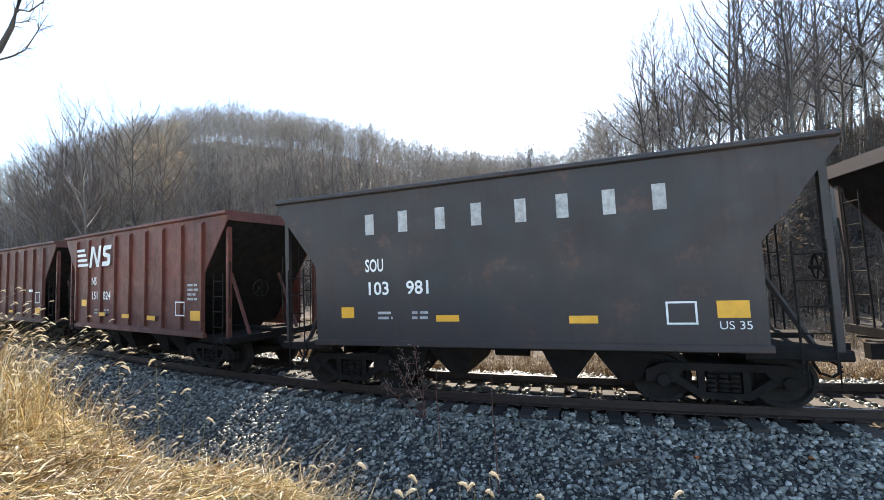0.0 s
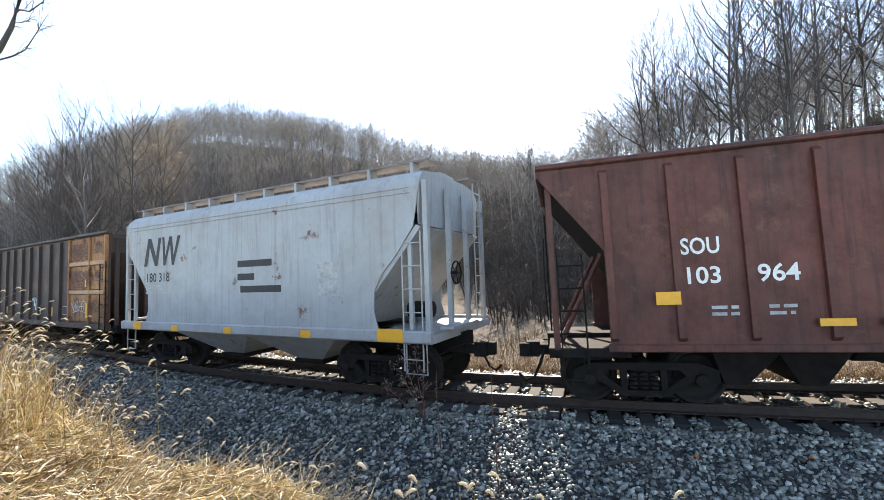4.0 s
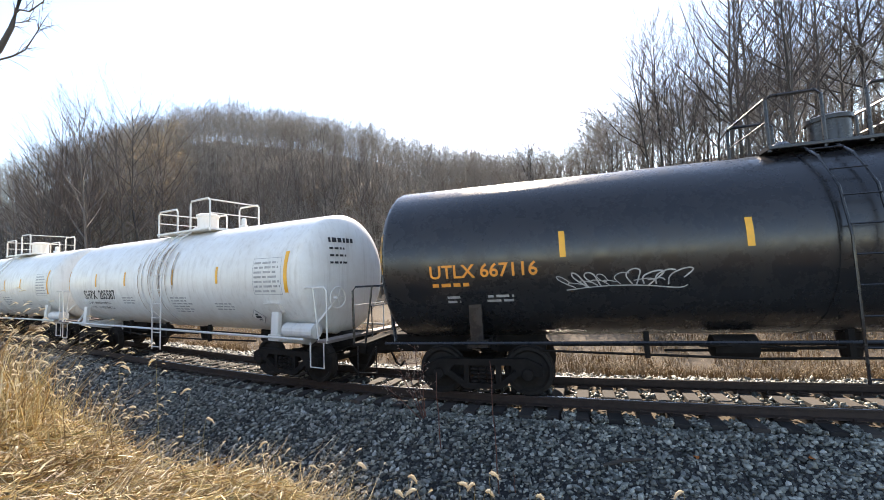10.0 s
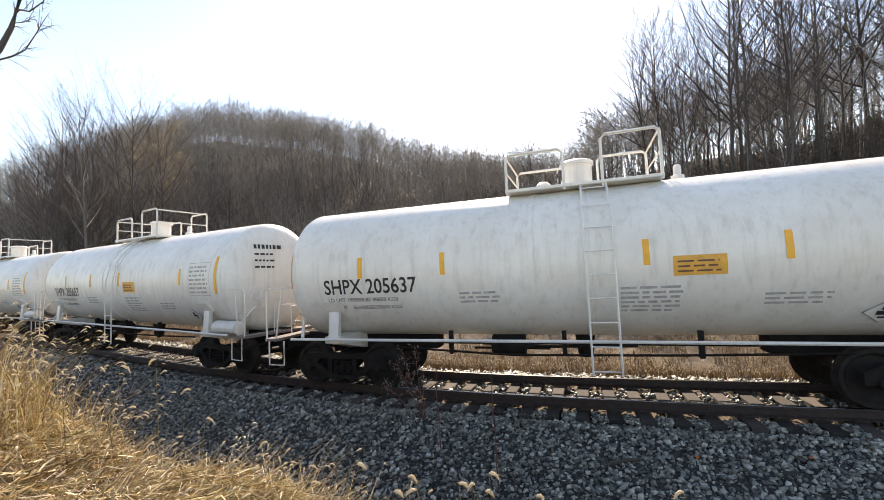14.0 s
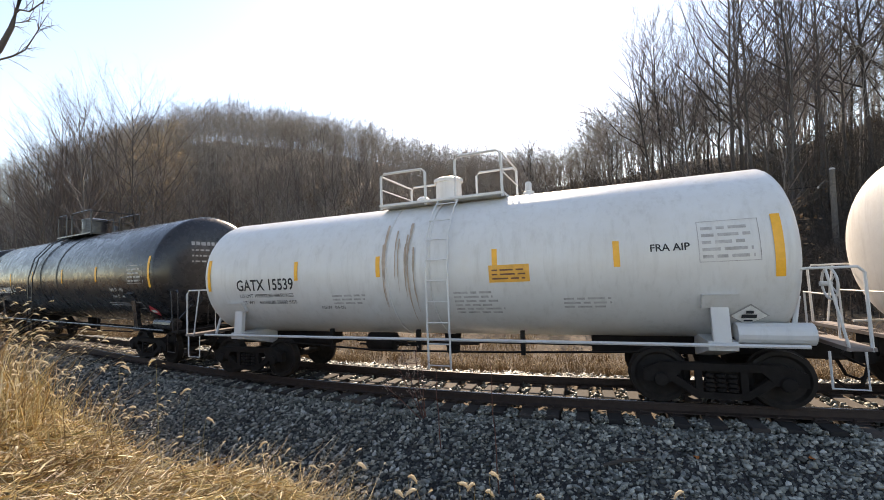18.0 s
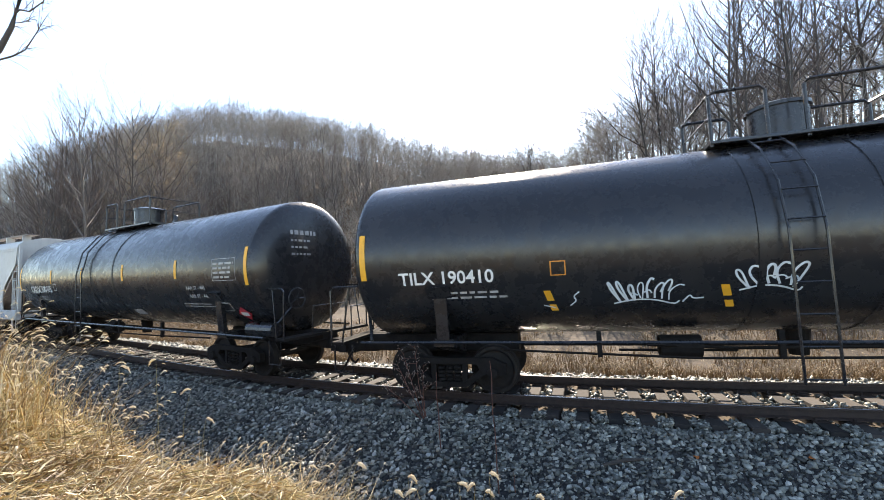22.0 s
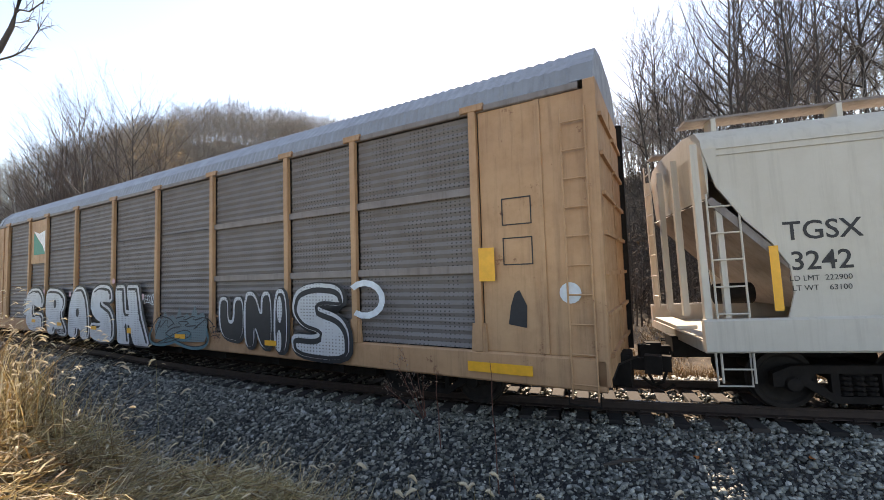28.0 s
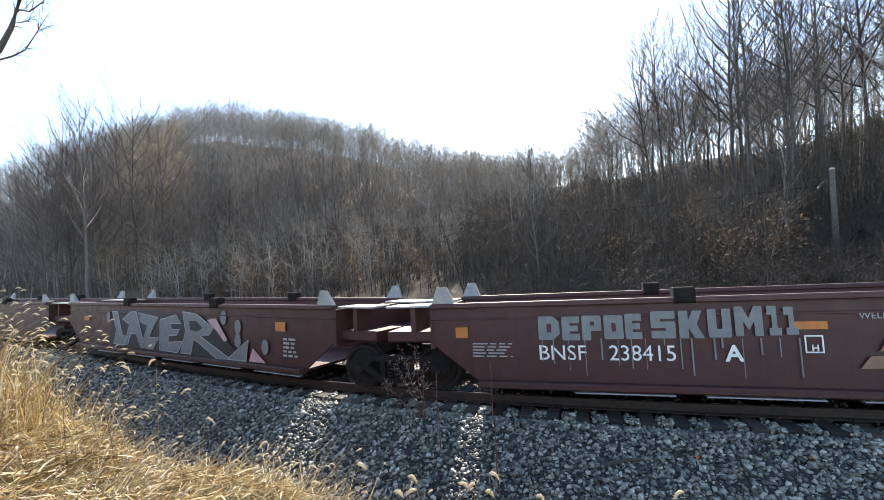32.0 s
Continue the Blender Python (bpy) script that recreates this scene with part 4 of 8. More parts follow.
# ---- tank cars ----
def tank_rings(half, r, zc, n=48, head=HEAD):
    rings = []
    left = [(-half + head * (1 - math.cos(a)), max(0.03, r * math.sin(a) ** 0.7)) for a in np.concatenate([[0.002, 0.02, 0.06], np.linspace(0.14, math.pi / 2, 12)])]
    prof = left + [(x, r) for x in np.linspace(-half + head, half - head, 7)[1:-1]] + [(-x, q) for x, q in reversed(left)]
    for x, q in prof:
        rings.append([(x, q * math.cos(2 * math.pi * j / n), zc + q * math.sin(2 * math.pi * j / n)) for j in range(n)])
    return rings


def tank_car(centre, half, r, zc, label, mat, fit, stripes, truck, dome_at=0.0, bands=(), white=False, ladder_w=0.45, tall_dome=False, rails=((-1.23, -0.45), (0.15, 0.93)), name="tank_car"):
    car = start_car(name, label, "tank car", centre, half + (0.7 if white else 0.55), truck)
    HEADS[car.name] = (half, HEAD)
    part("tank", Geo().loft(tank_rings(half, r, zc)), mat, car, smooth=40)
    for x in bands:
        part("band", Geo().loft([[(x + dx, rr * math.cos(2 * math.pi * j / 48), zc + rr * math.sin(2 * math.pi * j / 48)) for j in range(48)] for dx, rr in ((-0.06, r - 0.01), (-0.05, r + 0.018), (0.05, r + 0.018), (0.06, r - 0.01))], caps=False), mat, car, smooth=40)
    floor_z = 1.02
    for sx in (-1, 1):
        part("draft_sill", Geo().cbox(min(sx * (half - 3.2), sx * (half + 0.5)), max(sx * (half - 3.2), sx * (half + 0.5)), -0.24, 0.24, 0.7, 1.08, 0.03), M_UNDER, car)
        part("bolster", Geo().sweep_x([(-1.35, floor_z - 0.04), (-0.3, 0.72), (0.3, 0.72), (1.35, floor_z - 0.04), (1.35, floor_z + 0.1), (-1.35, floor_z + 0.1)], sx * truck - 0.2, sx * truck + 0.2), fit, car)
        for sy in (-1, 1):
            part("saddle_post", Geo().sweep_x([(sy * 1.3 - 0.05, floor_z), (sy * 1.3 + 0.05, floor_z), (sy * (r * 0.84) + 0.05, zc - 0.8), (sy * (r * 0.84) - 0.05, zc - 0.8)], sx * truck - 0.12, sx * truck + 0.12), fit, car)
            part("saddle_plate", Geo().sweep_x([(sy * (r * 0.83) - 0.06, zc - 0.86), (sy * (r * 0.83) + 0.07, zc - 0.86), (sy * (r * 0.93) + 0.05, zc - 0.64), (sy * (r * 0.93) - 0.07, zc - 0.64)], sx * truck - 0.24, sx * truck + 0.24), fit, car)
        deck_x = (half + 0.2, half + 0.52)
        part("end_platform", Geo().cbox(min(sx * deck_x[0], sx * deck_x[1]), max(sx * deck_x[0], sx * deck_x[1]), -1.4, 1.4, floor_z, floor_z + 0.06, 0.01), M_GALV if white else M_UNDER, car, "dirty grating platform")
        e = sx * (half + 0.48)
        for sy in (-1, 1):
            rail_of(car, [(e, sy * 1.38, floor_z), (e, sy * 1.38, 2.12), (e - sx * 0.07, sy * 1.38, 2.2), (sx * (half - 0.15), sy * 1.34, 2.2), (sx * (half - 0.45), sy * 1.3, 2.14)], fit, 0.022)
            rail_of(car, [(sx * (half + 0.24), sy * 1.38, floor_z), (sx * (half + 0.06), sy * 1.36, 2.2)], fit, 0.018)
        rail_of(car, [(e, -0.55, floor_z), (e, -0.55, 1.75), (e, 0.55, 1.75), (e, 0.55, floor_z)], fit, 0.018)
        part("step", Geo().tube([(sx * (half + 0.0), -1.4, floor_z), (sx * half, -1.4, 0.5), (sx * (half + 0.4), -1.4, 0.5), (sx * (half + 0.4), -1.4, floor_z)], 0.018, 5), fit, car)
        part("end_brace", Geo().tube([(sx * (half - 0.35), -1.2, floor_z + 0.05), (sx * (half - 0.05), -0.7, 1.75)], 0.035, 6), fit, car)
    part("brake_wheel", hand_wheel(half + 0.3, -0.85, 1.95, 0.24), fit, car)
    part("brake_cylinder", Geo().turned([(-0.5, 0.06), (-0.48, 0.17), (0.48, 0.17), (0.5, 0.06)], "x", 16, (half - 0.55, -1.15, floor_z + 0.2)), fit, car)
    for sy in (-1, 1):
        rail_of(car, [(-half + 0.2, sy * 1.4, floor_z + 0.05), (half - 0.2, sy * 1.4, floor_z + 0.05)], fit, 0.03, "side_rail")
    # ladder and walkway at the dome
    part("ladder", ladder_geo(r, zc, ladder_w, dome_at + (0.32 if white else -0.55)), fit, car)
    top = zc + r
    part("platform", Geo().cbox(dome_at + rails[0][0] - 0.03, dome_at + rails[1][1] + 0.03, -0.85, 0.85, top - 0.06, top, 0.01), fit, car)
    for sx, (ra_, rb_) in zip((-1, 1), rails):
        x0, x1 = (dome_at + ra_, dome_at + rb_) if sx < 0 else (dome_at + rb_, dome_at + ra_)
        up = 0.7 if white and sx < 0 else 0.86
        for sy in (-1, 1):
            y = sy * 0.8
            rail_of(car, [(x0, y, top - 0.1), (x0, y, top + up - 0.08), (x0 - sx * 0.08, y, top + up), (x1 + sx * 0.08, y, top + up), (x1, y, top + up - 0.08), (x1, y, top - 0.1)], fit, 0.03)
        rail_of(car, [(x0, -0.8, top + up - 0.04), (x0, 0.8, top + up - 0.04)], fit, 0.022)
        rail_of(car, [(x0, -0.8, top + up * 0.5), (x0, 0.8, top + up * 0.5)], fit, 0.016)
    if tall_dome:
        dome = [(-0.3, 0.46), (0.62, 0.46), (0.62, 0.5), (0.68, 0.5), (0.74, 0.34), (0.75, 0.05)]
    else:
        dome = [(-0.3, 0.3), (0.5, 0.3), (0.5, 0.34), (0.57, 0.34), (0.61, 0.26), (0.62, 0.05)]
    part("manway", Geo().turned(dome, "z", 24, (dome_at + 0.05, 0, top)), mat, car, smooth=40)
    part("valve_housing", Geo().turned([(-0.2, 0.16), (0.2, 0.16), (0.26, 0.1), (0.27, 0.02)], "z", 16, (dome_at - 0.65, 0.1, top)), fit, car, smooth=40)
    part("safety_valve", Geo().turned([(-0.1, 0.12), (0.08, 0.12), (0.1, 0.07), (0.26, 0.07), (0.3, 0.04)], "z", 12, (dome_at + 1.9, 0, top)), fit, car, smooth=40)
    part("bottom_outlet", Geo().turned([(-0.45, 0.14), (-0.3, 0.16), (0.05, 0.2)], "z", 14, (dome_at, 0, zc - r)), M_UNDER, car)
    part("underpipe", Geo().tube([(-half * 0.6, 0.35, 0.75), (half * 0.6, 0.35, 0.75)], 0.035, 6), M_UNDER, car)
    brake_gear(car, -half * 0.35, -half * 0.1, 0.95)
    part("brake_lever", Geo().tube([(-half * 0.3, -0.9, 0.95), (-half * 0.1, -0.35, 0.8), (half * 0.15, -0.75, 0.9)], 0.03, 5), M_UNDER, car)
    part("air_line", Geo().tube([(-half * 0.62, -0.95, 0.86), (-half * 0.2, -0.98, 0.74), (half * 0.25, -0.95, 0.78), (half * 0.62, -0.98, 0.86)], 0.022, 5), M_UNDER, car)
    for x in (-half * 0.4, -half * 0.05, half * 0.3):
        part("pipe_hanger", Geo().box(x - 0.04, x + 0.04, -1.0, -0.92, 0.74, 1.2), M_UNDER, car)
    for x, z, w, h in stripes:
        decal("reflector", bars([(-w / 2, w / 2, 0, h)]), M_YELLOW, car, x, z, tank=(zc, r), off=0.008)
    return car


def head_print(car, half, r, zc, seed, mat, top=0.75, rows=4):
    """Small rows of print on the upper part of the tank's leading head."""
    rg = random.Random(seed)
    for k in range(rows):
        h = 0.11 if k == 0 else 0.05
        z = zc + top - 0.17 * k
        y, end = -0.75, -0.75 + (0.75 if k == 0 else 0.5)
        vs, fs = [], []
        while y < end:
            w = rg.uniform(0.05, 0.14)
            n = len(vs)
            for yy, zz in ((y, z), (y + w, z), (y + w, z + h), (y, z + h)):
                q = min(0.97, math.hypot(yy, zz - zc) / r)
                vs.append((half - HEAD + HEAD * math.sqrt(1 - q ** 2.857) + 0.012, yy, zz))
            fs.append((n, n + 1, n + 2, n + 3))
            y += w + 0.04
        me = bpy.data.meshes.new("lettering")
        me.from_pydata(vs, [], fs)
        me.materials.append(mat)
        part("lettering", me, mat, car)


def ladder_geo(r, zc, w, x):
    g = Geo()
    zs = [0.55, 1.0, zc - r * 0.3, zc, zc + r * 0.45, zc + r * 0.8, zc + r]

    def at(z):
        if z < zc:
            return -(r + 0.14)
        return -math.sqrt(max(0.5, (r + 0.14) ** 2 - (z - zc) ** 2))
    for k in (-0.5, 0.5):
        g.tube([(x + k * w, at(z), z) for z in zs], 0.02, 6)
    n = 9
    for i in range(n):
        z = 0.62 + i * (zc + r * 0.9 - 0.62) / (n - 1)
        g.tube([(x - w / 2, at(z), z), (x + w / 2, at(z), z)], 0.014, 5)
    return g


def data_table(car, x, z, w, rows, tank, mat, seed):
    decal("data_table", outline(w, rows * 0.11 + 0.1, 0.012), mat, car, x, z, tank=tank)
    for i in range(rows):
        decal("data_row", small_print(seed + i, w - 0.08, 1, 0.05), mat, car, x + 0.05, z + 0.06 + i * 0.11, tank=tank)


def white_stripes(xs):
    tall = {xs[0]: (2.16, 0.1, 0.78), xs[-1]: (2.1, 0.12, 0.95)}
    return [(x, *tall.get(x, (2.34, 0.1, 0.43))) for x in xs]


def white_tank(centre, mark, label, seed, stripes, mark_x, mat=M_TANKWHITE, placard=True, grime_bands=(-0.9, 0.05), placard_x=0.6, diamond_x=4.1, drop=0.0, dome=0.1, table=(4.35, 2.05, 1.0, 7)):
    tk = (2.49, 1.485)
    dx = 0.12
    car = tank_car(centre - dx, 6.3, 1.485, 2.49, label, mat, mat, [(x + dx, *more) for x, *more in white_stripes(stripes)], 5.05, dome, [x + dx for x in grime_bands], True, rails=((-1.3, -0.2), (0.5, 1.5)))
    head_print(car, 6.3, 1.485, 2.49, seed, M_BLACK)
    decal("lettering", letters(mark, 0.27 if placard_x == 1.3 else 0.32, 0.006, 0.86), M_BLACK, car, mark_x + dx, 2.03 - drop, tank=tk)
    decal("lettering", letters("LD LMT 199900LBS 90650 KGS", 0.092), M_BLACK, car, mark_x + dx + 0.05, 1.86 - drop, tank=tk)
    decal("lettering", letters("LT WT    63100LBS 28600 KGS", 0.092), M_BLACK, car, mark_x + dx + 0.1, 1.7 - drop, tank=tk)
    decal("lettering", small_print(seed, 0.9, 3, 0.045), M_GREYTEXT, car, -2.3 + dx, 1.95, tank=tk)
    data_table(car, table[0] + dx, table[1], table[2], table[3], tk, M_GREYTEXT, seed + 20)
    decal("lettering", small_print(seed + 2, 1.0, 6, 0.045), M_GREYTEXT, car, 0.55 + dx, 1.95, tank=tk)
    decal("lettering", small_print(seed + 3, 0.9, 3, 0.04), M_GREYTEXT, car, 2.6 + dx, 1.8, tank=tk)
    if placard:
        decal("placard", bars([(0, 0.75, 0, 0.32)]), M_PLACARD, car, placard_x + dx, 2.15, tank=tk, off=0.012)
        decal("lettering", small_print(seed + 9, 0.62, 3, 0.028, 0.05, 0.9), M_STALK, car, placard_x + dx + 0.06, 2.36, tank=tk, off=0.02)
    dm = [(0.0, -0.22), (0.24, 0.0), (0.0, 0.22), (-0.24, 0.0)]
    decal("diamond_rim", shapes([(a * 1.12, b * 1.12) for a, b in dm]), M_GREYTEXT, car, diamond_x + dx, 1.5, tank=tk, off=0.014)
    decal("diamond_placard", shapes(dm), M_WHITE, car, diamond_x + dx, 1.5, tank=tk, off=0.02)
    decal("diamond_mark", bars([(-0.1, 0.1, -0.04, 0.04), (-0.06, 0.06, -0.12, -0.08), (-0.05, 0.05, 0.06, 0.12)]), M_BLACK, car, diamond_x + dx, 1.5, tank=tk, off=0.028)
    return car


utlx = tank_car(-91.9, 8.22, 1.6, 2.63, "long black tank car with orange numbers and yellow stripes", M_TANKBLACK, M_TANKBLACK, [(-8.0, 2.4, 0.1, 0.85), (-4.59, 2.55, 0.1, 0.45), (-1.84, 2.55, 0.1, 0.45), (1.12, 2.5, 0.11, 0.48), (3.93, 2.5, 0.12, 0.5), (7.42, 2.3, 0.14, 1.0)], 6.2, 0.1, (-0.7, 0.55))
UT = (2.63, 1.6)
decal("lettering", letters("UTLX 667116", 0.25, 0.006, 1.0), M_ORANGETEXT, utlx, -7.0, 2.28, tank=UT)
decal("lettering", small_print(4, 0.9, 1, 0.07), M_ORANGETEXT, utlx, -6.95, 2.12, tank=UT)
decal("lettering", small_print(6, 1.3, 2, 0.05), M_GREYTEXT, utlx, -6.7, 1.9, tank=UT)
data_table(utlx, 5.95, 2.3, 1.05, 5, UT, M_GREYTEXT, 40)
decal("lettering", outline(0.45, 0.32, 0.035), M_WHITE, utlx, 5.25, 1.8, tank=UT)
decal("diamond_placard", shapes([(0.0, -0.24), (0.26, 0.0), (0.0, 0.24), (-0.26, 0.0)]), M_SPRAYGREY, utlx, 6.65, 1.55, tank=UT, off=0.02)
decal("spray_tag", fan_tag(70, 1.6, 0.36, 0.02, 9), M_GREYTEXT, utlx, -4.5, 1.95, tank=UT, label="faint white sprayed scrawl")
decal("spray_tag", fan_tag(71, 0.8, 0.5, 0.025, 5), M_GREYTEXT, utlx, 2.4, 1.5, tank=UT, label="faint white sprayed scrawl")

shpx_first = white_tank(-107.7, "SHPX  205587", "white tank car with rust-streaked bands and black numbers", 1, (-6.15, -3.93, -1.93, 0.81, 2.91, 5.5), -4.94, paint("streaked_white_tank_paint", (0.75, 0.74, 0.71), (0.45, 0.36, 0.28), 0.32, 0.4, None), False, drop=0.1)
white_tank(-121.7, "SHPX 205673", "clean white tank car with black numbers", 2, (-5.9, -3.1, -1.5, 0.99, 2.79, 5.5), -5.15, placard=False, dome=0.05)
white_tank(-135.7, "SHPX 205637", "white tank car with an orange placard and black numbers", 3, (-6.16, -4.4, -2.59, 0.97, 2.91, 5.38), -5.3, placard_x=1.35, dome=0.05)
white_tank(-149.85, "SHPX 205657", "white tank car with yellow stripes", 4, (-6.1, -3.97, -1.82, 0.29, 3.92, 5.6), -5.0, dome=-0.2)
white_tank(-164.0, "SHPX 205665", "white tank car with an orange placard and yellow stripes", 5, (-6.07, -3.97, -1.82, 0.29, 3.92, 5.6), -4.83, drop=0.13, dome=0.05)
gatx = white_tank(-178.25, "GATX 15539", "pale grey tank car with a brown-streaked middle band", 6, (-5.96, -3.21, -1.07, 1.42, 3.5, 5.7), -5.05, M_TANKGREY, placard_x=1.3, diamond_x=5.35, drop=-0.12, table=(4.68, 2.35, 0.8, 5))
decal("lettering", letters("NEW  04-00", 0.09), M_BLACK, gatx, -2.55, 1.68, tank=(2.49, 1.485))
decal("lettering", letters("FRA AIP", 0.12, 0.003), M_BLACK, gatx, 4.12, 2.56, tank=(2.49, 1.485))
def spills(car, seed, x0, x1, count):
    """Dried streaks that ran down the tank from its manway, each tapering to a point."""
    rg = random.Random(seed)
    for k in range(count):
        x, w, drop, z = rg.uniform(x0, x1), rg.uniform(0.01, 0.05), rg.uniform(0.6, 2.0), rg.uniform(2.9, 3.55)
        n = 8
        left = [(-w / 2 * (1 - (i / n) ** 2) - 0.004 + rg.uniform(-0.008, 0.008), -drop * i / n) for i in range(n + 1)]
        right = [(w / 2 * (1 - (i / n) ** 2) + 0.004 + rg.uniform(-0.008, 0.008), -drop * i / n) for i in range(n + 1)]
        vs = [p for pair in zip(left, right) for p in pair]
        fs = [(2 * i, 2 * i + 1, 2 * i + 3, 2 * i + 2) for i in range(n)]
        decal("residue_streak", (vs, fs), M_SPILL, car, x, z, tank=(2.49, 1.485), off=0.024 + 0.0015 * k, label="dried brown spill")


spills(gatx, 3, -1.0, -0.1, 12)
spills(shpx_first, 5, -1.0, 1.0, 14)


def black_tank(centre, half, mark, label, seed, stripes, red_placard=True):
    tk = (2.76, 1.68)
    dx = 0.35
    car = tank_car(centre - dx, half - 0.14, 1.68, 2.76, label, M_TANKBLACK, M_TANKBLACK, [(x + dx, 2.3 if i in (0, 5) else 2.5, 0.12, 0.9 if i in (0, 5) else 0.5) for i, x in enumerate(stripes) if seed != 12 or i in (0, 5)], half - 2.05, {11: -0.75, 12: 0.25, 13: -0.7}[seed], (-0.8, 0.8), tall_dome=True, rails=((-1.3, -0.45), (0.1, 1.9)))
    decal("lettering", letters(mark, 0.25 if seed == 12 else 0.26, 0.006), M_WHITE, car, dx - half + (0.95 if seed == 12 else 1.36), 2.18, tank=tk)
    decal("lettering", outline(0.26, 0.26, 0.02), M_WHITE if seed != 12 else M_ORANGETEXT, car, dx - half + 3.75, 2.24, tank=tk)
    decal("lettering", small_print(seed, 1.5, 2, 0.045, 0.06), M_GREYTEXT, car, dx - half + 1.55, 1.98, tank=tk)
    data_table(car, dx + half - (3.1 if seed == 12 else 2.3), 2.42, 0.95, 4, tk, M_GREYTEXT, seed + 30)
    decal("lettering", outline(0.45, 0.28), M_GREYTEXT, car, dx + half - 2.4, 1.65, tank=tk)
    decal("lettering", bars([(0, 1.5, 0, 0.03), (0, 1.3, 0.08, 0.11)]), M_GREYTEXT, car, 4.15 + dx, 1.75, tank=tk)
    if red_placard:
        decal("diamond_placard", shapes([(0.0, -0.24), (0.26, 0.0), (0.0, 0.24), (-0.26, 0.0)]), M_RED, car, dx + half - 1.6, 1.6, tank=tk, off=0.02, label="red and white warning diamond")
        decal("diamond_mark", bars([(-0.14, 0.14, -0.06, 0.06)]), M_WHITE, car, dx + half - 1.6, 1.6, tank=tk, off=0.028)
    head_print(car, half - 0.14, 1.68, 2.76, seed, M_GREYTEXT)
    return car


crdx_a = black_tank(-193.9, 8.2, "CRDX 300095", "black tank car with white numbers and yellow stripes", 11, (-7.95, -4.62, -2.0, 0.98, 3.77, 7.2))
tilx = black_tank(-211.3, 8.0, "TILX 190410", "black tank car with white sprayed tags along its side", 12, (-7.78, -4.19, -1.49, 1.86, 4.1, 6.15))
crdx_b = black_tank(-229.25, 8.2, "CRDX 300105", "black tank car with white numbers and a red warning diamond", 13, (-7.95, -4.62, -1.85, 1.15, 4.2, 7.24))
BT = (2.76, 1.68)
for c in (crdx_a, crdx_b):
    decal("lettering", letters("AAR ST - 445", 0.115, 0.003), M_GREYTEXT, c, 4.95, 2.2, tank=BT)
    decal("lettering", letters("AAR ST - 446", 0.115, 0.003), M_GREYTEXT, c, 5.0, 1.99, tank=BT)
decal("patch", bars([(0, 0.6, 0, 0.25)]), M_GREYTEXT, crdx_b, 1.2, 1.45, tank=BT, label="scraped pale patch")
decal("placard", bars([(0, 0.75, 0, 0.38)]), M_PLACARD, tilx, 3.25, 2.55, tank=BT, off=0.012)
for x in (-4.27, -1.57, 1.78, 4.02):
    decal("reflector", shapes([(-0.12, 0.45), (0.0, 0.45), (0.12, 0.0), (0.0, 0.0)]), M_YELLOW, tilx, x + 0.35, 1.62, tank=BT, off=0.012)
for i, (x, z, w, h, n) in enumerate(((-2.85, 1.68, 0.85, 0.5, 8), (-1.05, 1.84, 0.7, 0.5, 5), (2.0, 1.5, 0.75, 0.6, 6), (3.1, 1.9, 1.0, 0.36, 8), (4.2, 1.88, 0.9, 0.32, 7), (5.2, 1.5, 0.7, 0.4, 5))):
    decal("spray_tag", fan_tag(40 + i, w, h, 0.03 if i < 3 else 0.022, n), M_SPRAYWHITE, tilx, x, z, tank=BT, label="white sprayed scrawl")
for i, (x, z, line) in enumerate(((-3.6, 1.7, [(0.0, 0.0), (0.12, 0.12), (0.05, 0.2), (0.16, 0.3)]), (-4.05, 1.64, [(0.0, 0.1), (0.16, 0.06), (0.24, 0.0)]), (-1.85, 1.72, [(0.0, 0.0), (0.1, 0.16), (0.14, 0.06), (0.3, 0.08)]), (1.15, 2.6, [(0.0, 0.5), (0.02, 0.2), (-0.06, 0.0)]), (1.0, 2.68, [(0.0, 0.25), (0.12, 0.3), (0.06, 0.1), (0.18, 0.12)]), (1.42, 2.58, [(0.0, 0.5), (-0.02, 0.0), (0.04, 0.25), (0.14, 0.4), (0.02, 0.45)]), (1.85, 2.65, [(0.1, 0.4), (0.06, 0.2), (-0.08, 0.1)]), (1.9, 2.65, [(0.0, 0.24), (0.06, 0.14), (0.14, 0.1)]), (1.5, 1.95, [(0.0, 0.0), (0.5, 0.02), (1.05, 0.04)]))):
    decal("spray_tag", stroke(curve_line(line), 0.026), M_SPRAYWHITE, tilx, x, z, tank=BT, label="thin white sprayed tick")


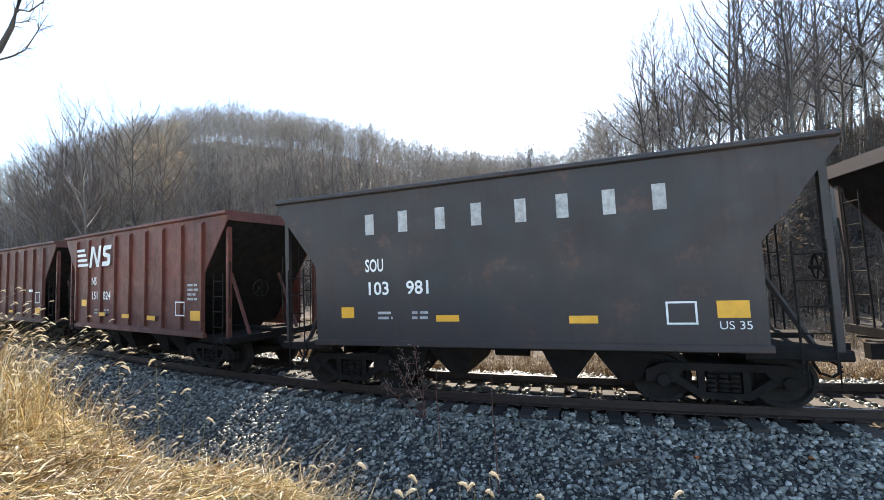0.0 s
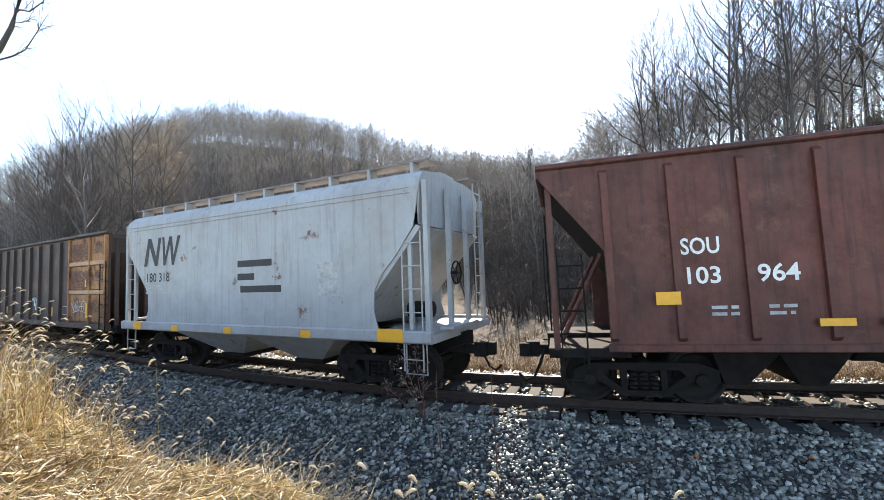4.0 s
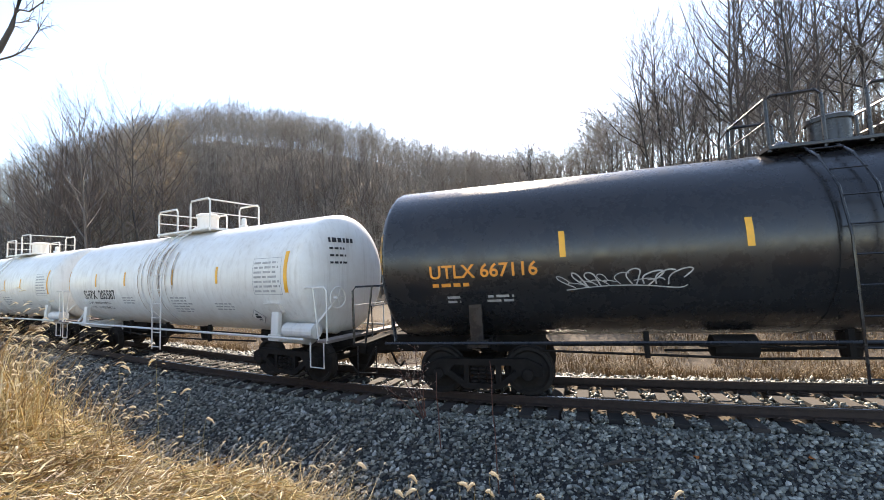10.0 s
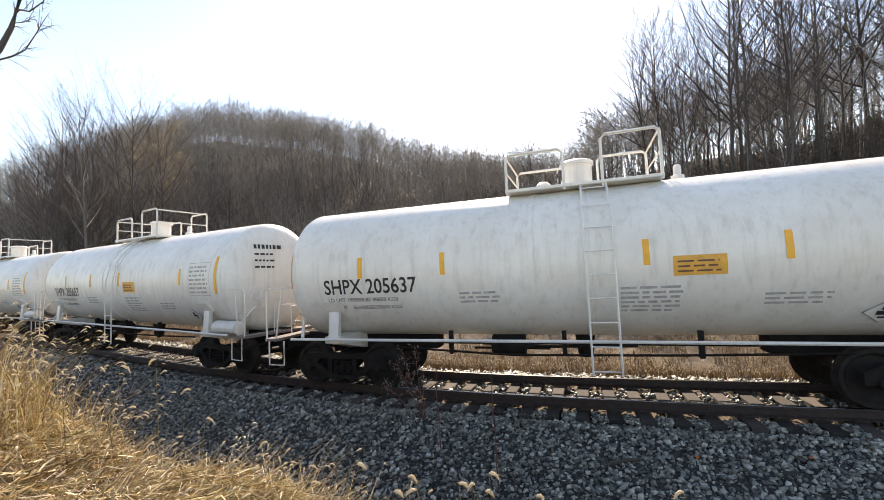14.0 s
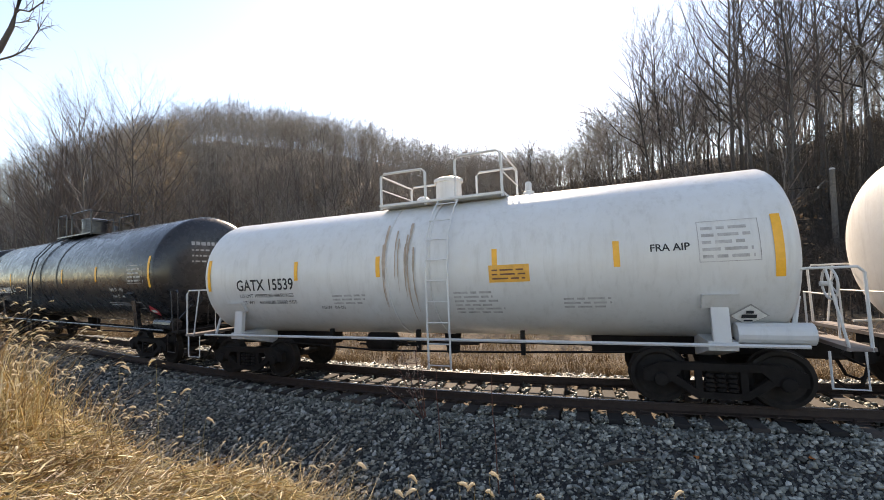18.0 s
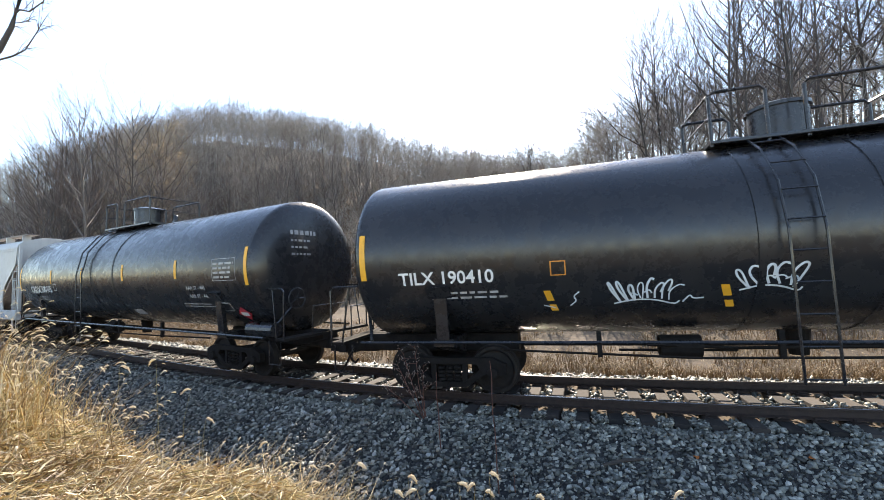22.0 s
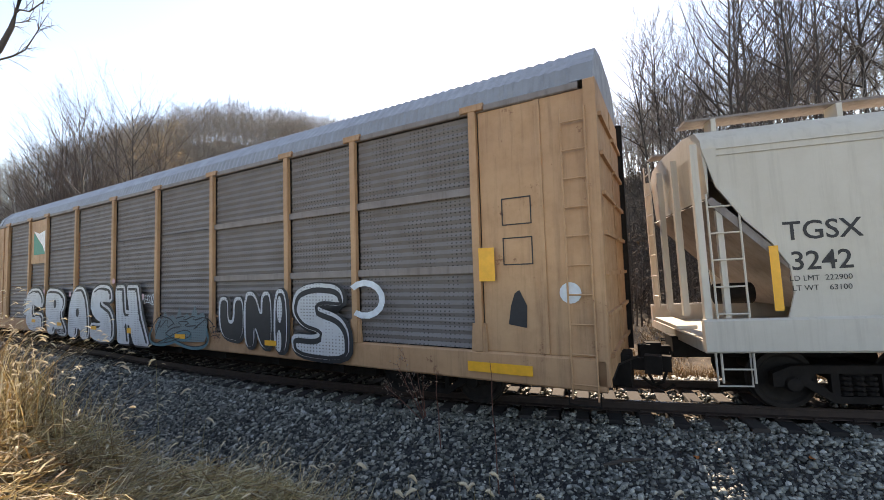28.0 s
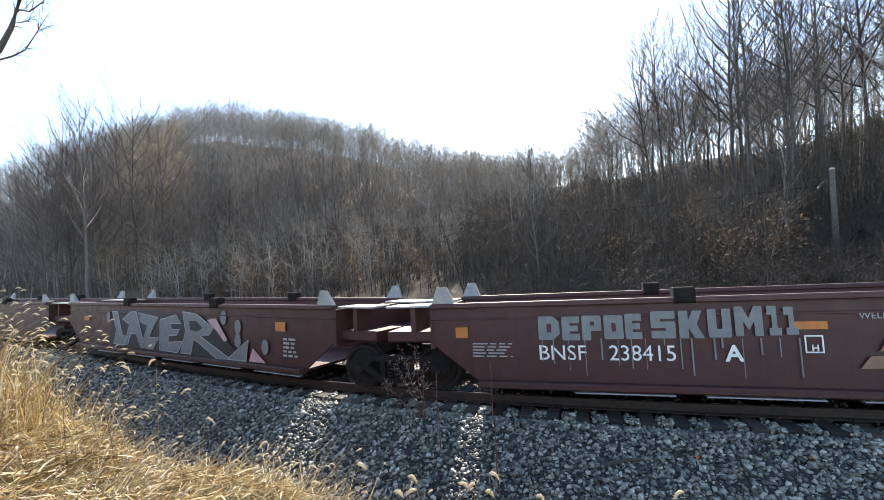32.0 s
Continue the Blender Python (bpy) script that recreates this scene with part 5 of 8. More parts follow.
# ---- covered hopper cars ----
def covered_hopper(centre, half, label, mat, sill0, sill1, eave, roof, cut, truck, bays, slope_mat, name="covered_hopper_car"):
    car = start_car(name, label, "covered hopper car", centre, half + 0.15, truck)
    W = 1.5
    lo, mid = half - cut, half - cut * 0.72
    arc = [(lo - 0.02, sill1), (lo - 0.12, sill1 + 0.35), (lo - 0.1, sill1 + 0.75), (lo + 0.1, sill1 + 1.1), (mid + 0.1, sill1 + 1.45), (half - 0.35, sill1 + 2.0), (half - 0.2, eave)]
    for sy in (-1, 1):
        y0, y1 = (-W, -W + 0.03) if sy < 0 else (W - 0.03, W)
        part("side_sheet", Geo().sweep_y(arc + [(-x, z) for x, z in reversed(arc)], y0, y1), mat, car)
        part("side_sill", Geo().cbox(-half, half, sy * W - 0.06, sy * W + 0.06, sill0, sill1, 0.03), mat, car)
        for z in (eave - 0.02, eave - 0.12):
            part("side_bead", Geo().tube([(-half + 0.4, sy * (W + 0.004), z), (half - 0.4, sy * (W + 0.004), z)], 0.014, 5), mat, car)
    side = [(-W, eave), (-W + 0.03, eave + 0.14), (-W + 0.22, eave + 0.32), (-0.7, roof), (0.7, roof), (W - 0.22, eave + 0.32), (W - 0.03, eave + 0.14), (W, eave)]
    part("roof", Geo().sweep_x(side[::-1], -half + 0.2, half - 0.2), mat, car, smooth=35)
    for sx in (-1, 1):
        part("end_sheet", Geo().sweep_y([(sx * (half - 0.25), eave - 0.75), (sx * (half - 0.2), eave), (sx * (half - 0.28), eave)][::sx], -W + 0.03, W - 0.03), mat, car)
        part("slope_sheet", Geo().sweep_y([(sx * (half - 0.3), eave - 0.75), (sx * (lo - 0.8), sill1 + 0.1), (sx * (lo - 0.72), sill1 + 0.02), (sx * (half - 0.2), eave - 0.8)][::sx], -W + 0.04, W - 0.04), slope_mat, car, "weathered slope sheet, toned for each car")
        for y in (-1.42, -0.45, 0.45, 1.42):
            part("end_post", Geo().box(sx * (half - 0.1) - 0.05, sx * (half - 0.1) + 0.05, y - 0.05, y + 0.05, sill1 - 0.05, eave + 0.1), mat, car)
        part("end_post", Geo().box(sx * (lo + 0.72) - 0.04, sx * (lo + 0.72) + 0.04, -1.44, -1.36, sill1, sill1 + 1.75), mat, car)
        ladder(car, sx * (half - 0.42), -1.48, 0.55, sill1 + 1.9, mat, 0.42, label="grey steel ladder")
        ladder(car, sx * half, 0.95, sill1, roof, mat, 0.42, "y")
        part("end_sill", Geo().cbox(min(sx * (lo - 0.3), sx * half), max(sx * (lo - 0.3), sx * half), -1.44, 1.44, sill0, sill0 + 0.16, 0.02), mat, car)
        part("centre_sill", Geo().cbox(min(sx * (lo - 1.5), sx * (half + 0.1)), max(sx * (lo - 1.5), sx * (half + 0.1)), -0.22, 0.22, 0.68, sill0 + 0.05, 0.02), M_UNDER, car)
        part("step", Geo().tube([(sx * (half - 0.6), -1.45, sill0), (sx * (half - 0.6), -1.45, 0.5), (sx * (half - 0.15), -1.45, 0.5), (sx * (half - 0.15), -1.45, sill0)], 0.018, 5), mat, car)
        part("brake_platform", Geo().cbox(min(sx * (half - 0.05), sx * (half + 0.25)), max(sx * (half - 0.05), sx * (half + 0.25)), -1.1, 0.2, 1.3, 1.36, 0.01), mat, car)
        part("brake_cylinder", Geo().turned([(-0.3, 0.05), (-0.28, 0.18), (0.28, 0.18), (0.3, 0.05)], "x", 14, (sx * (half - 0.9), -0.3, sill1 + 0.3)), M_UNDER, car)
    part("brake_wheel", hand_wheel(half + 0.12, -0.6, 2.4, 0.23), M_UNDER, car)
    # running boards and hatches on the roof
    rb = roof + 0.14
    for sy in (-1, 1):
        part("running_board", Geo().box(-half + 0.1, half - 0.1, sy * 1.0 - 0.22, sy * 1.0 + 0.22, rb, rb + 0.035), M_GALV, car)
        n = 10
        for i in range(n):
            x = -half + 0.5 + (2 * half - 1.0) * i / (n - 1)
            part("board_bracket", Geo().box(x - 0.035, x + 0.035, sy * 1.1 - 0.14, sy * 1.1 + 0.14, roof - 0.18, rb), mat, car)
    for i in range(5):
        x = -half * 0.75 + half * 1.5 * i / 4
        part("hatch", Geo().cbox(x - 1.0, x + 1.0, -0.38, 0.38, roof, roof + 0.12, 0.04), mat, car)
    for cx in bays:
        part("hopper_bay", Geo().loft([[(cx - 1.5, -1.4, sill0), (cx + 1.5, -1.4, sill0), (cx + 1.5, 1.4, sill0), (cx - 1.5, 1.4, sill0)], [(cx - 0.35, -0.6, 0.4), (cx + 0.35, -0.6, 0.4), (cx + 0.35, 0.6, 0.4), (cx - 0.35, 0.6, 0.4)]]), mat, car)
        part("outlet_gate", Geo().cbox(cx - 0.45, cx + 0.45, -0.7, 0.7, 0.32, 0.42, 0.02), M_UNDER, car)
    part("belly_sheet", Geo().box(-lo + 0.5, lo - 0.5, -W + 0.05, W - 0.05, sill0 - 0.02, sill0 + 0.02), mat, car)
    return car


nw = covered_hopper(-44.5, 5.3, "weathered grey covered hopper car with rust along its roof", M_BLUEGREY, 1.08, 1.32, 4.1, 4.5, 1.2, 3.75, (-1.4, 1.4), M_BLUEGREY)
decal("emblem", shapes([(0, 0), (0.16, 0), (0.36, 0.8), (0.2, 0.8)], [(0.24, 0.66), (0.36, 0.8), (0.66, 0.14), (0.54, 0)], [(0.54, 0), (0.68, 0), (0.86, 0.8), (0.72, 0.8)], [(0.9, 0.8), (1.0, 0.8), (1.06, 0.2), (0.96, 0)], [(0.96, 0), (1.06, 0.0), (1.36, 0.8), (1.24, 0.8)], [(1.26, 0.7), (1.36, 0.8), (1.46, 0.2), (1.36, 0)], [(1.36, 0), (1.46, 0.0), (1.76, 0.8), (1.62, 0.8)]), M_BLACK, nw, -4.2, 2.9)
decal("lettering", letters("180 318", 0.26, 0.004), M_BLACK, nw, -4.1, 2.45)
decal("name_block", bars([(0, 1.2, 0.62, 0.78), (0, 0.6, 0.3, 0.46), (0.1, 1.5, 0.0, 0.16)]), M_BLACK, nw, -0.1, 2.1, label="plain dark name blocks")
decal("lettering", small_print(3, 1.1, 3, 0.05), M_GREYTEXT, nw, -4.1, 2.3)
decal("notice", bars([(0, 0.62, 0, 0.33), (0, 0.62, 0.38, 0.72)]), M_GREYTEXT, nw, 2.5, 2.0)
reflectors(nw, [(-4.4, 1.1, 0.4, 0.22), (-2.6, 1.1, 0.3, 0.16), (-0.4, 1.1, 0.3, 0.16), (2.2, 1.1, 0.3, 0.16), (4.4, 1.1, 0.6, 0.25)], -1.565)

# M_SLOPE here: the end cut-out's shade is part of the sheet colour
tg_a = covered_hopper(-246.9, 8.4, "light grey covered hopper car with blue tags on its sill", M_HOPGREY, 0.98, 1.4, 4.15, 4.6, 1.5, 6.2, (-3.9, 0.0, 3.9), M_SLOPE)
decal("lettering", letters("TGSX", 0.25, 0.006, 0.9), M_BLACK, tg_a, -6.75, 2.75)
decal("lettering", letters("443539", 0.25, 0.006, 0.9), M_BLACK, tg_a, -6.7, 2.3)
reflectors(tg_a, [(-7.3, 1.55, 0.1, 0.8), (-4.81, 1.5, 0.11, 0.45), (-1.83, 1.5, 0.11, 0.48), (1.02, 1.5, 0.11, 0.5), (4.07, 1.5, 0.12, 0.52), (6.4, 1.5, 0.14, 1.0)])
decal("notice", bars([(0, 0.44, 0, 0.38)]), M_BLACK, tg_a, 5.32, 1.6)
for i, (x, w, h, mat, t, lp) in enumerate(((-6.3, 2.2, 0.62, M_SPRAYVIOLET, 0.05, 7), (-3.1, 1.0, 0.3, M_SPRAYPINK, 0.025, 5), (0.1, 0.95, 0.34, M_SPRAYBLUE, 0.04, 5), (1.25, 0.9, 0.38, M_SPRAYBLUE, 0.045, 5), (3.6, 1.0, 0.6, M_SPRAYBLUE, 0.05, 5), (5.2, 0.95, 0.36, M_SPRAYBLUE, 0.03, 5), (6.75, 0.7, 0.34, M_SPRAYBLUE, 0.045, 4))):
    decal("spray_tag", scribble(80 + i, w * 0.8, h * 0.75, t * 0.55), mat, tg_a, x, 1.02, -1.565, label="looping sprayed scrawl")
    if i in (0, 3, 4):
        decal("spray_tag", fan_tag(90 + i, w * 0.75, h * 0.8, t * 0.6, lp + 1), mat, tg_a, x + 0.15, 1.08, -1.57, label="looping sprayed scrawl")

tg_b = covered_hopper(-264.8, 8.05, "cream grey covered hopper car with black numbers", M_CREAM, 1.0, 1.5, 4.1, 4.5, 1.1, 5.9, (-3.7, 0.0, 3.7), M_GALV)
decal("lettering", letters("TGSX", 0.28, 0.004), M_BLACK, tg_b, -6.9, 2.62)
decal("lettering", letters("3242", 0.28, 0.004), M_BLACK, tg_b, -6.85, 2.18)
decal("lettering", letters("LD LMT  222900", 0.08), M_BLACK, tg_b, -6.88, 2.02)
decal("lettering", letters("LT WT    63100", 0.08), M_BLACK, tg_b, -6.86, 1.88)
decal("lettering", outline(0.3, 0.26, 0.015), M_BLACK, tg_b, -5.0, 2.35)
for z in (2.1, 1.95):
    decal("lettering", small_print(int(z * 100), 0.5, 1, 0.05), M_GREYTEXT, tg_b, -3.5, z)
reflectors(tg_b, [(-7.04, 1.6, 0.12, 0.95), (-4.09, 1.62, 0.12, 0.5), (-1.5, 1.62, 0.12, 0.52), (1.2, 1.62, 0.12, 0.5), (3.6, 1.62, 0.12, 0.5), (6.6, 1.55, 0.12, 0.9)])


# ---- the car-carrying rack ----
def auto_rack(centre, half=13.2):
    car = start_car("auto_rack_car", "buff auto rack car with grey panels and large white graffiti", "auto rack car", centre, half + 0.3, 10.0, 7.2)
    W, z0, z1, eave, top = 1.48, 0.62, 1.1, 5.25, 6.06
    posts = [-11.65, -9.09, -7.3, -4.6, -1.75, 0.97, 3.7, 6.55, 8.54, 11.24]
    for sy in (-1, 1):
        part("side_sill", Geo().cbox(-half, half, sy * W - 0.08, sy * W + 0.06, z0, z1, 0.03), M_BUFF, car, "buff painted side sill")
        part("eave_rail", Geo().cbox(-half + 0.2, half - 0.2, sy * W - 0.06, sy * W + 0.05, eave - 0.12, eave, 0.02), M_GALV, car)
        for x in posts:
            g = Geo().sweep_x([(-0.09, z1), (0.0, z1 - 0.1), (0.0, eave), (-0.09, eave)], -0.065, 0.065)
            p = part("post", g, M_BUFF, car, "buff painted upright post")
            p.location = (x, sy * W, 0)
            if sy > 0:
                p.rotation_euler = (0, 0, math.pi)
            c = part("post_cap", Geo().cbox(-0.22, 0.22, -0.06, 0.0, eave - 0.1, eave + 0.02, 0.01), M_BUFF, car)
            c.location = (x, sy * (W + 0.04) + (0.03 if sy > 0 else 0.0), 0)
            b = part("post_foot", Geo().sweep_y([(-0.15, z1 - 0.05), (0.15, z1 - 0.05), (0.12, z1 + 0.45), (-0.12, z1 + 0.45)], -0.05, 0.0), M_BUFF, car)
            b.location = (x, sy * (W + 0.02), 0)
        # corrugated panels between the posts, three sheets high
        for a, b in zip(posts[:-1], posts[1:]):
            for k in range(3):
                za, zb = z1 + 0.02 + k * (eave - z1 - 0.14) / 3, z1 + (k + 1) * (eave - z1 - 0.14) / 3
                poly = []
                n = 9
                for i in range(n * 2 + 1):
                    z = za + (zb - za) * i / (2 * n)
                    poly.append((-sy * 0.03 * (i % 2), z))
                poly += [(-sy * 0.045, zb), (-sy * 0.045, za)]
                me = Geo().sweep_x([(y + sy * (W - 0.01), z) for y, z in (poly if sy < 0 else poly[::-1])], a + 0.09, b - 0.09).mesh("side_panel", M_RACKPANEL)
                part("side_panel", me, M_GALV, car)
                if k and sy < 0 and a > 3.0:
                    part("panel_belt", Geo().cbox(a + 0.07, b - 0.07, -W - 0.045, -W - 0.02, za - 0.07, za + 0.07, 0.008), M_GALV, car, "flat grey belt across the panels")
        for sx in (-1, 1):
            xa, xb = (posts[-1] + 0.09, half - 0.1) if sx > 0 else (-half + 0.1, posts[0] - 0.09)
            part("end_panel", Geo().cbox(xa, xb, sy * W - 0.02, sy * W + 0.02, z1, eave - 0.12, 0.01), M_BUFF, car, "buff painted end panel")
            part("end_stile", Geo().cbox(sx * half - 0.12, sx * half + 0.05, sy * W - 0.08, sy * W + 0.07, z1 - 0.4, eave, 0.02), M_BUFF, car)
            xm = sx * (half - 0.85)
            part("end_stile", Geo().cbox(xm - 0.05, xm + 0.05, sy * W - 0.05, sy * W + 0.05, z1, eave - 0.12, 0.02), M_BUFF, car)
    part("floor", Geo().box(-half + 0.1, half - 0.1, -W, W, 0.95, 1.05), M_UNDER, car)
    part("centre_sill", Geo().cbox(-half - 0.2, half + 0.2, -0.25, 0.25, 0.4, 0.95, 0.02), M_UNDER, car)
    for sy in (-1, 1):
        part("inner_sill", Geo().cbox(-8.6, 8.6, sy * 0.95 - 0.06, sy * 0.95 + 0.06, 0.3, 0.95, 0.02), M_UNDER, car)
    for x in np.arange(-8.0, 8.1, 2.0):
        part("cross_member", Geo().cbox(float(x) - 0.08, float(x) + 0.08, -1.4, 1.4, 0.42, 0.95, 0.02), M_UNDER, car)
    # arched roof of corrugated sheets
    arch = [(-W, eave), (-W + 0.1, eave + 0.3), (-1.05, eave + 0.66), (-0.5, top - 0.03), (0.5, top - 0.03), (1.05, eave + 0.66), (W - 0.1, eave + 0.3), (W, eave)]
    g = Geo()
    rings, n = [], 300
    for i in range(n + 1):
        x = -half + 0.3 + (2 * half - 0.6) * i / n
        d = 0.035 if i % 2 else 0.0
        rings.append([(x, y * (1 - d * 0.5), z + d) for y, z in arch[::-1]])
    g.loft(rings)
    part("roof", g, M_ROOF, car, "blue-grey corrugated roof")
    for sx in (-1, 1):
        part("roof_cap", Geo().sweep_x([(y * 1.01, z + 0.02) for y, z in arch[::-1]], min(sx * (half - 0.32), sx * (half + 0.02)), max(sx * (half - 0.32), sx * (half + 0.02))), M_ROOF, car, "grey roof end cap")
        for y in (-0.75, 0.75):
            g = Geo().cbox(min(sx * half, sx * (half + 0.05)), max(sx * half, sx * (half + 0.05)), y - 0.7, y + 0.7, z1 - 0.3, eave, 0.02)
            door = part("end_door", g, M_BUFF, car, "buff folding end door")
            for k in range(7):
                z = z1 + k * 0.6
                part("door_bar", Geo().box(min(sx * (half + 0.05), sx * (half + 0.1)), max(sx * (half + 0.05), sx * (half + 0.1)), y - 0.66, y + 0.66, z, z + 0.06), M_BUFF, door)
        part("end_post", Geo().cbox(min(sx * half, sx * (half + 0.14)), max(sx * half, sx * (half + 0.14)), 1.2, 1.34, z1 - 0.3, eave + 0.1, 0.02), M_UNDER, car)
        ladder(car, sx * (half - 0.3), -W - 0.1, 0.5, eave - 0.4, M_BUFF, 0.36)
        part("step", Geo().tube([(sx * (half - 0.55), -1.5, 0.7), (sx * (half - 0.55), -1.5, 0.4), (sx * (half - 0.1), -1.5, 0.4), (sx * (half - 0.1), -1.5, 0.7)], 0.018, 5), M_UNDER, car)
    y = -W - 0.03
    # emblem panel
    part("emblem_panel", Geo().cbox(-8.99, -7.4, -W - 0.03, -W - 0.01, 3.35, 5.1, 0.004), M_BUFF, car, "buff panel behind the emblem")
    decal("emblem", shapes([(0, 0), (1.2, 0.0), (0.9, 0.35), (0.45, 0.62), (0.15, 0.85), (0.0, 0.9)]), M_FLAGGREEN, car, -8.72, 3.7, y)
    decal("emblem", shapes([(0.0, 0.98), (0.5, 0.62), (0.92, 0.36), (1.2, 0.05), (1.2, 0.95), (0.6, 0.85)]), M_WHITE, car, -8.72, 3.7, y - 0.004)
    reflectors(car, [(-8.1, 1.0, 0.4, 0.12), (-5.6, 0.95, 0.42, 0.12), (-2.8, 0.92, 0.42, 0.12), (-0.4, 0.9, 0.25, 0.16), (2.4, 0.88, 0.5, 0.12), (6.1, 0.9, 0.4, 0.12), (11.6, 0.78, 1.1, 0.16)], -W - 0.15)
    decal("reflector", bars([(0, 0.28, 0, 0.55)]), M_YELLOW, car, 11.3, 2.25, y - 0.09)
    # big sprayed words in outlined fat letters
    fat_letters = {}
    fat_letters["C"] = [(0.1, 0.12), (0.0, 0.5), (0.06, 0.88), (0.35, 1.0), (0.78, 1.0), (1.0, 0.8), (0.98, 0.58), (0.6, 0.6), (0.5, 0.66), (0.42, 0.5), (0.5, 0.36), (0.62, 0.42), (1.0, 0.4), (1.02, 0.08), (0.85, 0.0), (0.35, 0.0)]
    fat_letters["R"] = [(0.0, 1.02), (0.62, 1.0), (0.88, 0.84), (0.86, 0.6), (0.7, 0.46), (1.05, 0.0), (0.62, -0.02), (0.46, 0.22), (0.44, 0.0), (0.12, 0.0)]
    fat_letters["A"] = [(0.0, 0.0), (0.03, 0.62), (0.3, 1.0), (0.72, 1.02), (0.93, 0.72), (1.05, 0.0), (0.64, -0.02), (0.62, 0.2), (0.44, 0.2), (0.42, 0.0)]
    fat_letters["S"] = [(0.06, 0.0), (0.0, 0.3), (0.42, 0.28), (0.55, 0.34), (0.2, 0.42), (0.02, 0.64), (0.1, 0.92), (0.42, 1.02), (0.88, 0.98), (0.95, 0.72), (0.55, 0.74), (0.48, 0.68), (0.86, 0.58), (1.02, 0.38), (1.0, -0.02)]
    fat_letters["H"] = [(0.1, 0.0), (0.03, 0.5), (0.0, 1.0), (0.28, 1.0), (0.34, 0.54), (0.48, 0.54), (0.38, 1.0), (0.72, 1.0), (0.84, 0.5), (1.08, 0.0), (0.62, 0.0), (0.46, 0.36), (0.38, 0.34), (0.46, 0.0)]
    fat_letters["U"] = [(0.2, 0.05), (0.0, 0.35), (0.0, 1.0), (0.36, 1.0), (0.36, 0.45), (0.6, 0.45), (0.62, 1.0), (1.0, 1.0), (0.98, 0.0)]
    fat_letters["N"] = [(0.0, 0.0), (0.0, 1.0), (0.4, 1.0), (0.64, 0.55), (0.66, 1.0), (1.0, 1.0), (1.0, 0.0), (0.64, 0.0), (0.36, 0.45), (0.36, 0.0)]
    fat_letters["I"] = [(0.0, 0.0), (0.05, 1.0), (0.95, 1.0), (1.0, 0.0)]
    for word, xa, xb, za, zb in (("C", -9.0, -7.2, 0.7, 2.3), ("R", -7.0, -4.95, 0.66, 2.26), ("A", -4.85, -3.2, 0.62, 2.3), ("S", -3.1, -1.45, 0.6, 2.34), ("H", -1.28, 0.6, 0.6, 2.32)):
        w, h = xb - xa, zb - za
        rim = fat_letters[word]
        cut = 0.08 if word == "H" else 0.22
        decal("graffiti_letter", shapes(rounded(rim, 0.1, w, h, cut)), M_SPRAYBLACK, car, xa + 0.05, za + 0.01, y - 0.1, label="black outline of a sprayed letter")
        decal("graffiti_letter", shapes(rounded(rim, 0.04, w, h, cut)), M_SPRAYPANEL, car, xa, za, y - 0.106, label="white sprayed fat letter")
        decal("graffiti_letter", shapes(rounded(rim, -0.045, w, h, cut)), M_SPRAYBLACK, car, xa, za, y - 0.11)
        decal("graffiti_letter", shapes(rounded(rim, -0.055, w, h, cut, ragged=0.03)), M_SPRAYPANEL, car, xa - 0.075, za - 0.06, y - 0.114)
        if word in "RA":
            decal("graffiti_letter", shapes([(0.13 * math.cos(a), 0.16 * math.sin(a)) for a in np.linspace(0, 5.8, 12)]), M_SPRAYBLACK, car, xa + w * 0.47, za + h * (0.68 if word == "R" else 0.5), y - 0.118)
    for word, xa, xb, za, zb in (("U", 4.15, 5.1, 0.95, 1.98), ("N", 5.15, 6.1, 0.85, 2.1), ("I", 6.2, 6.62, 0.8, 2.15), ("S", 6.75, 8.4, 0.75, 2.25)):
        w, h = xb - xa, zb - za
        rim = fat_letters[word]
        decal("graffiti_letter", shapes(rounded(rim, 0.07, w, h)), M_SPRAYBLACK, car, xa + 0.05, za - 0.02, y - 0.1)
        decal("graffiti_letter", shapes(rounded(rim, 0.02, w, h)), M_SPRAYPANEL, car, xa, za, y - 0.104)
        decal("graffiti_letter", shapes(rounded(rim, -0.025, w, h)), M_SPRAYBLACK, car, xa + 0.02, za - 0.04, y - 0.108)
        if word == "S":
            decal("graffiti_letter", shapes(rounded(rim, -0.12, w, h)), M_SPRAYPANEL, car, xa + 0.02, za - 0.06, y - 0.112)
    for x, z, rx, rz in ((6.4, 1.72, 0.09, 0.3), (6.38, 1.02, 0.08, 0.24)):
        decal("graffiti_letter", shapes([(rx * math.cos(a), rz * math.sin(a)) for a in np.linspace(0, 5.9, 14)]), M_SPRAYPANEL, car, x, z, y - 0.113)
    arrow = [(0.5 * math.cos(a), 0.38 * math.sin(a)) for a in np.linspace(-2.2, 2.4, 12)]
    decal("graffiti_tail", shapes(*[[arrow[i], arrow[i + 1], (arrow[i + 1][0] * 0.72, arrow[i + 1][1] * 0.68), (arrow[i][0] * 0.72, arrow[i][1] * 0.68)] for i in range(11)]), M_SPRAYWHITE, car, 8.85, 1.95, y - 0.1)
    # a faint teal piece of barbed letters over two long ribbons
    crest = [(1.1, 0.8), (1.08, 1.2), (1.3, 1.42), (1.45, 1.36), (1.62, 1.62), (1.72, 1.42), (2.0, 1.5), (2.16, 1.4), (2.34, 1.72), (2.46, 1.46), (2.72, 1.56), (2.86, 1.46), (3.08, 1.8), (3.2, 1.52), (3.46, 1.6), (3.6, 1.4), (3.64, 1.05), (3.5, 0.84), (2.3, 0.78)]
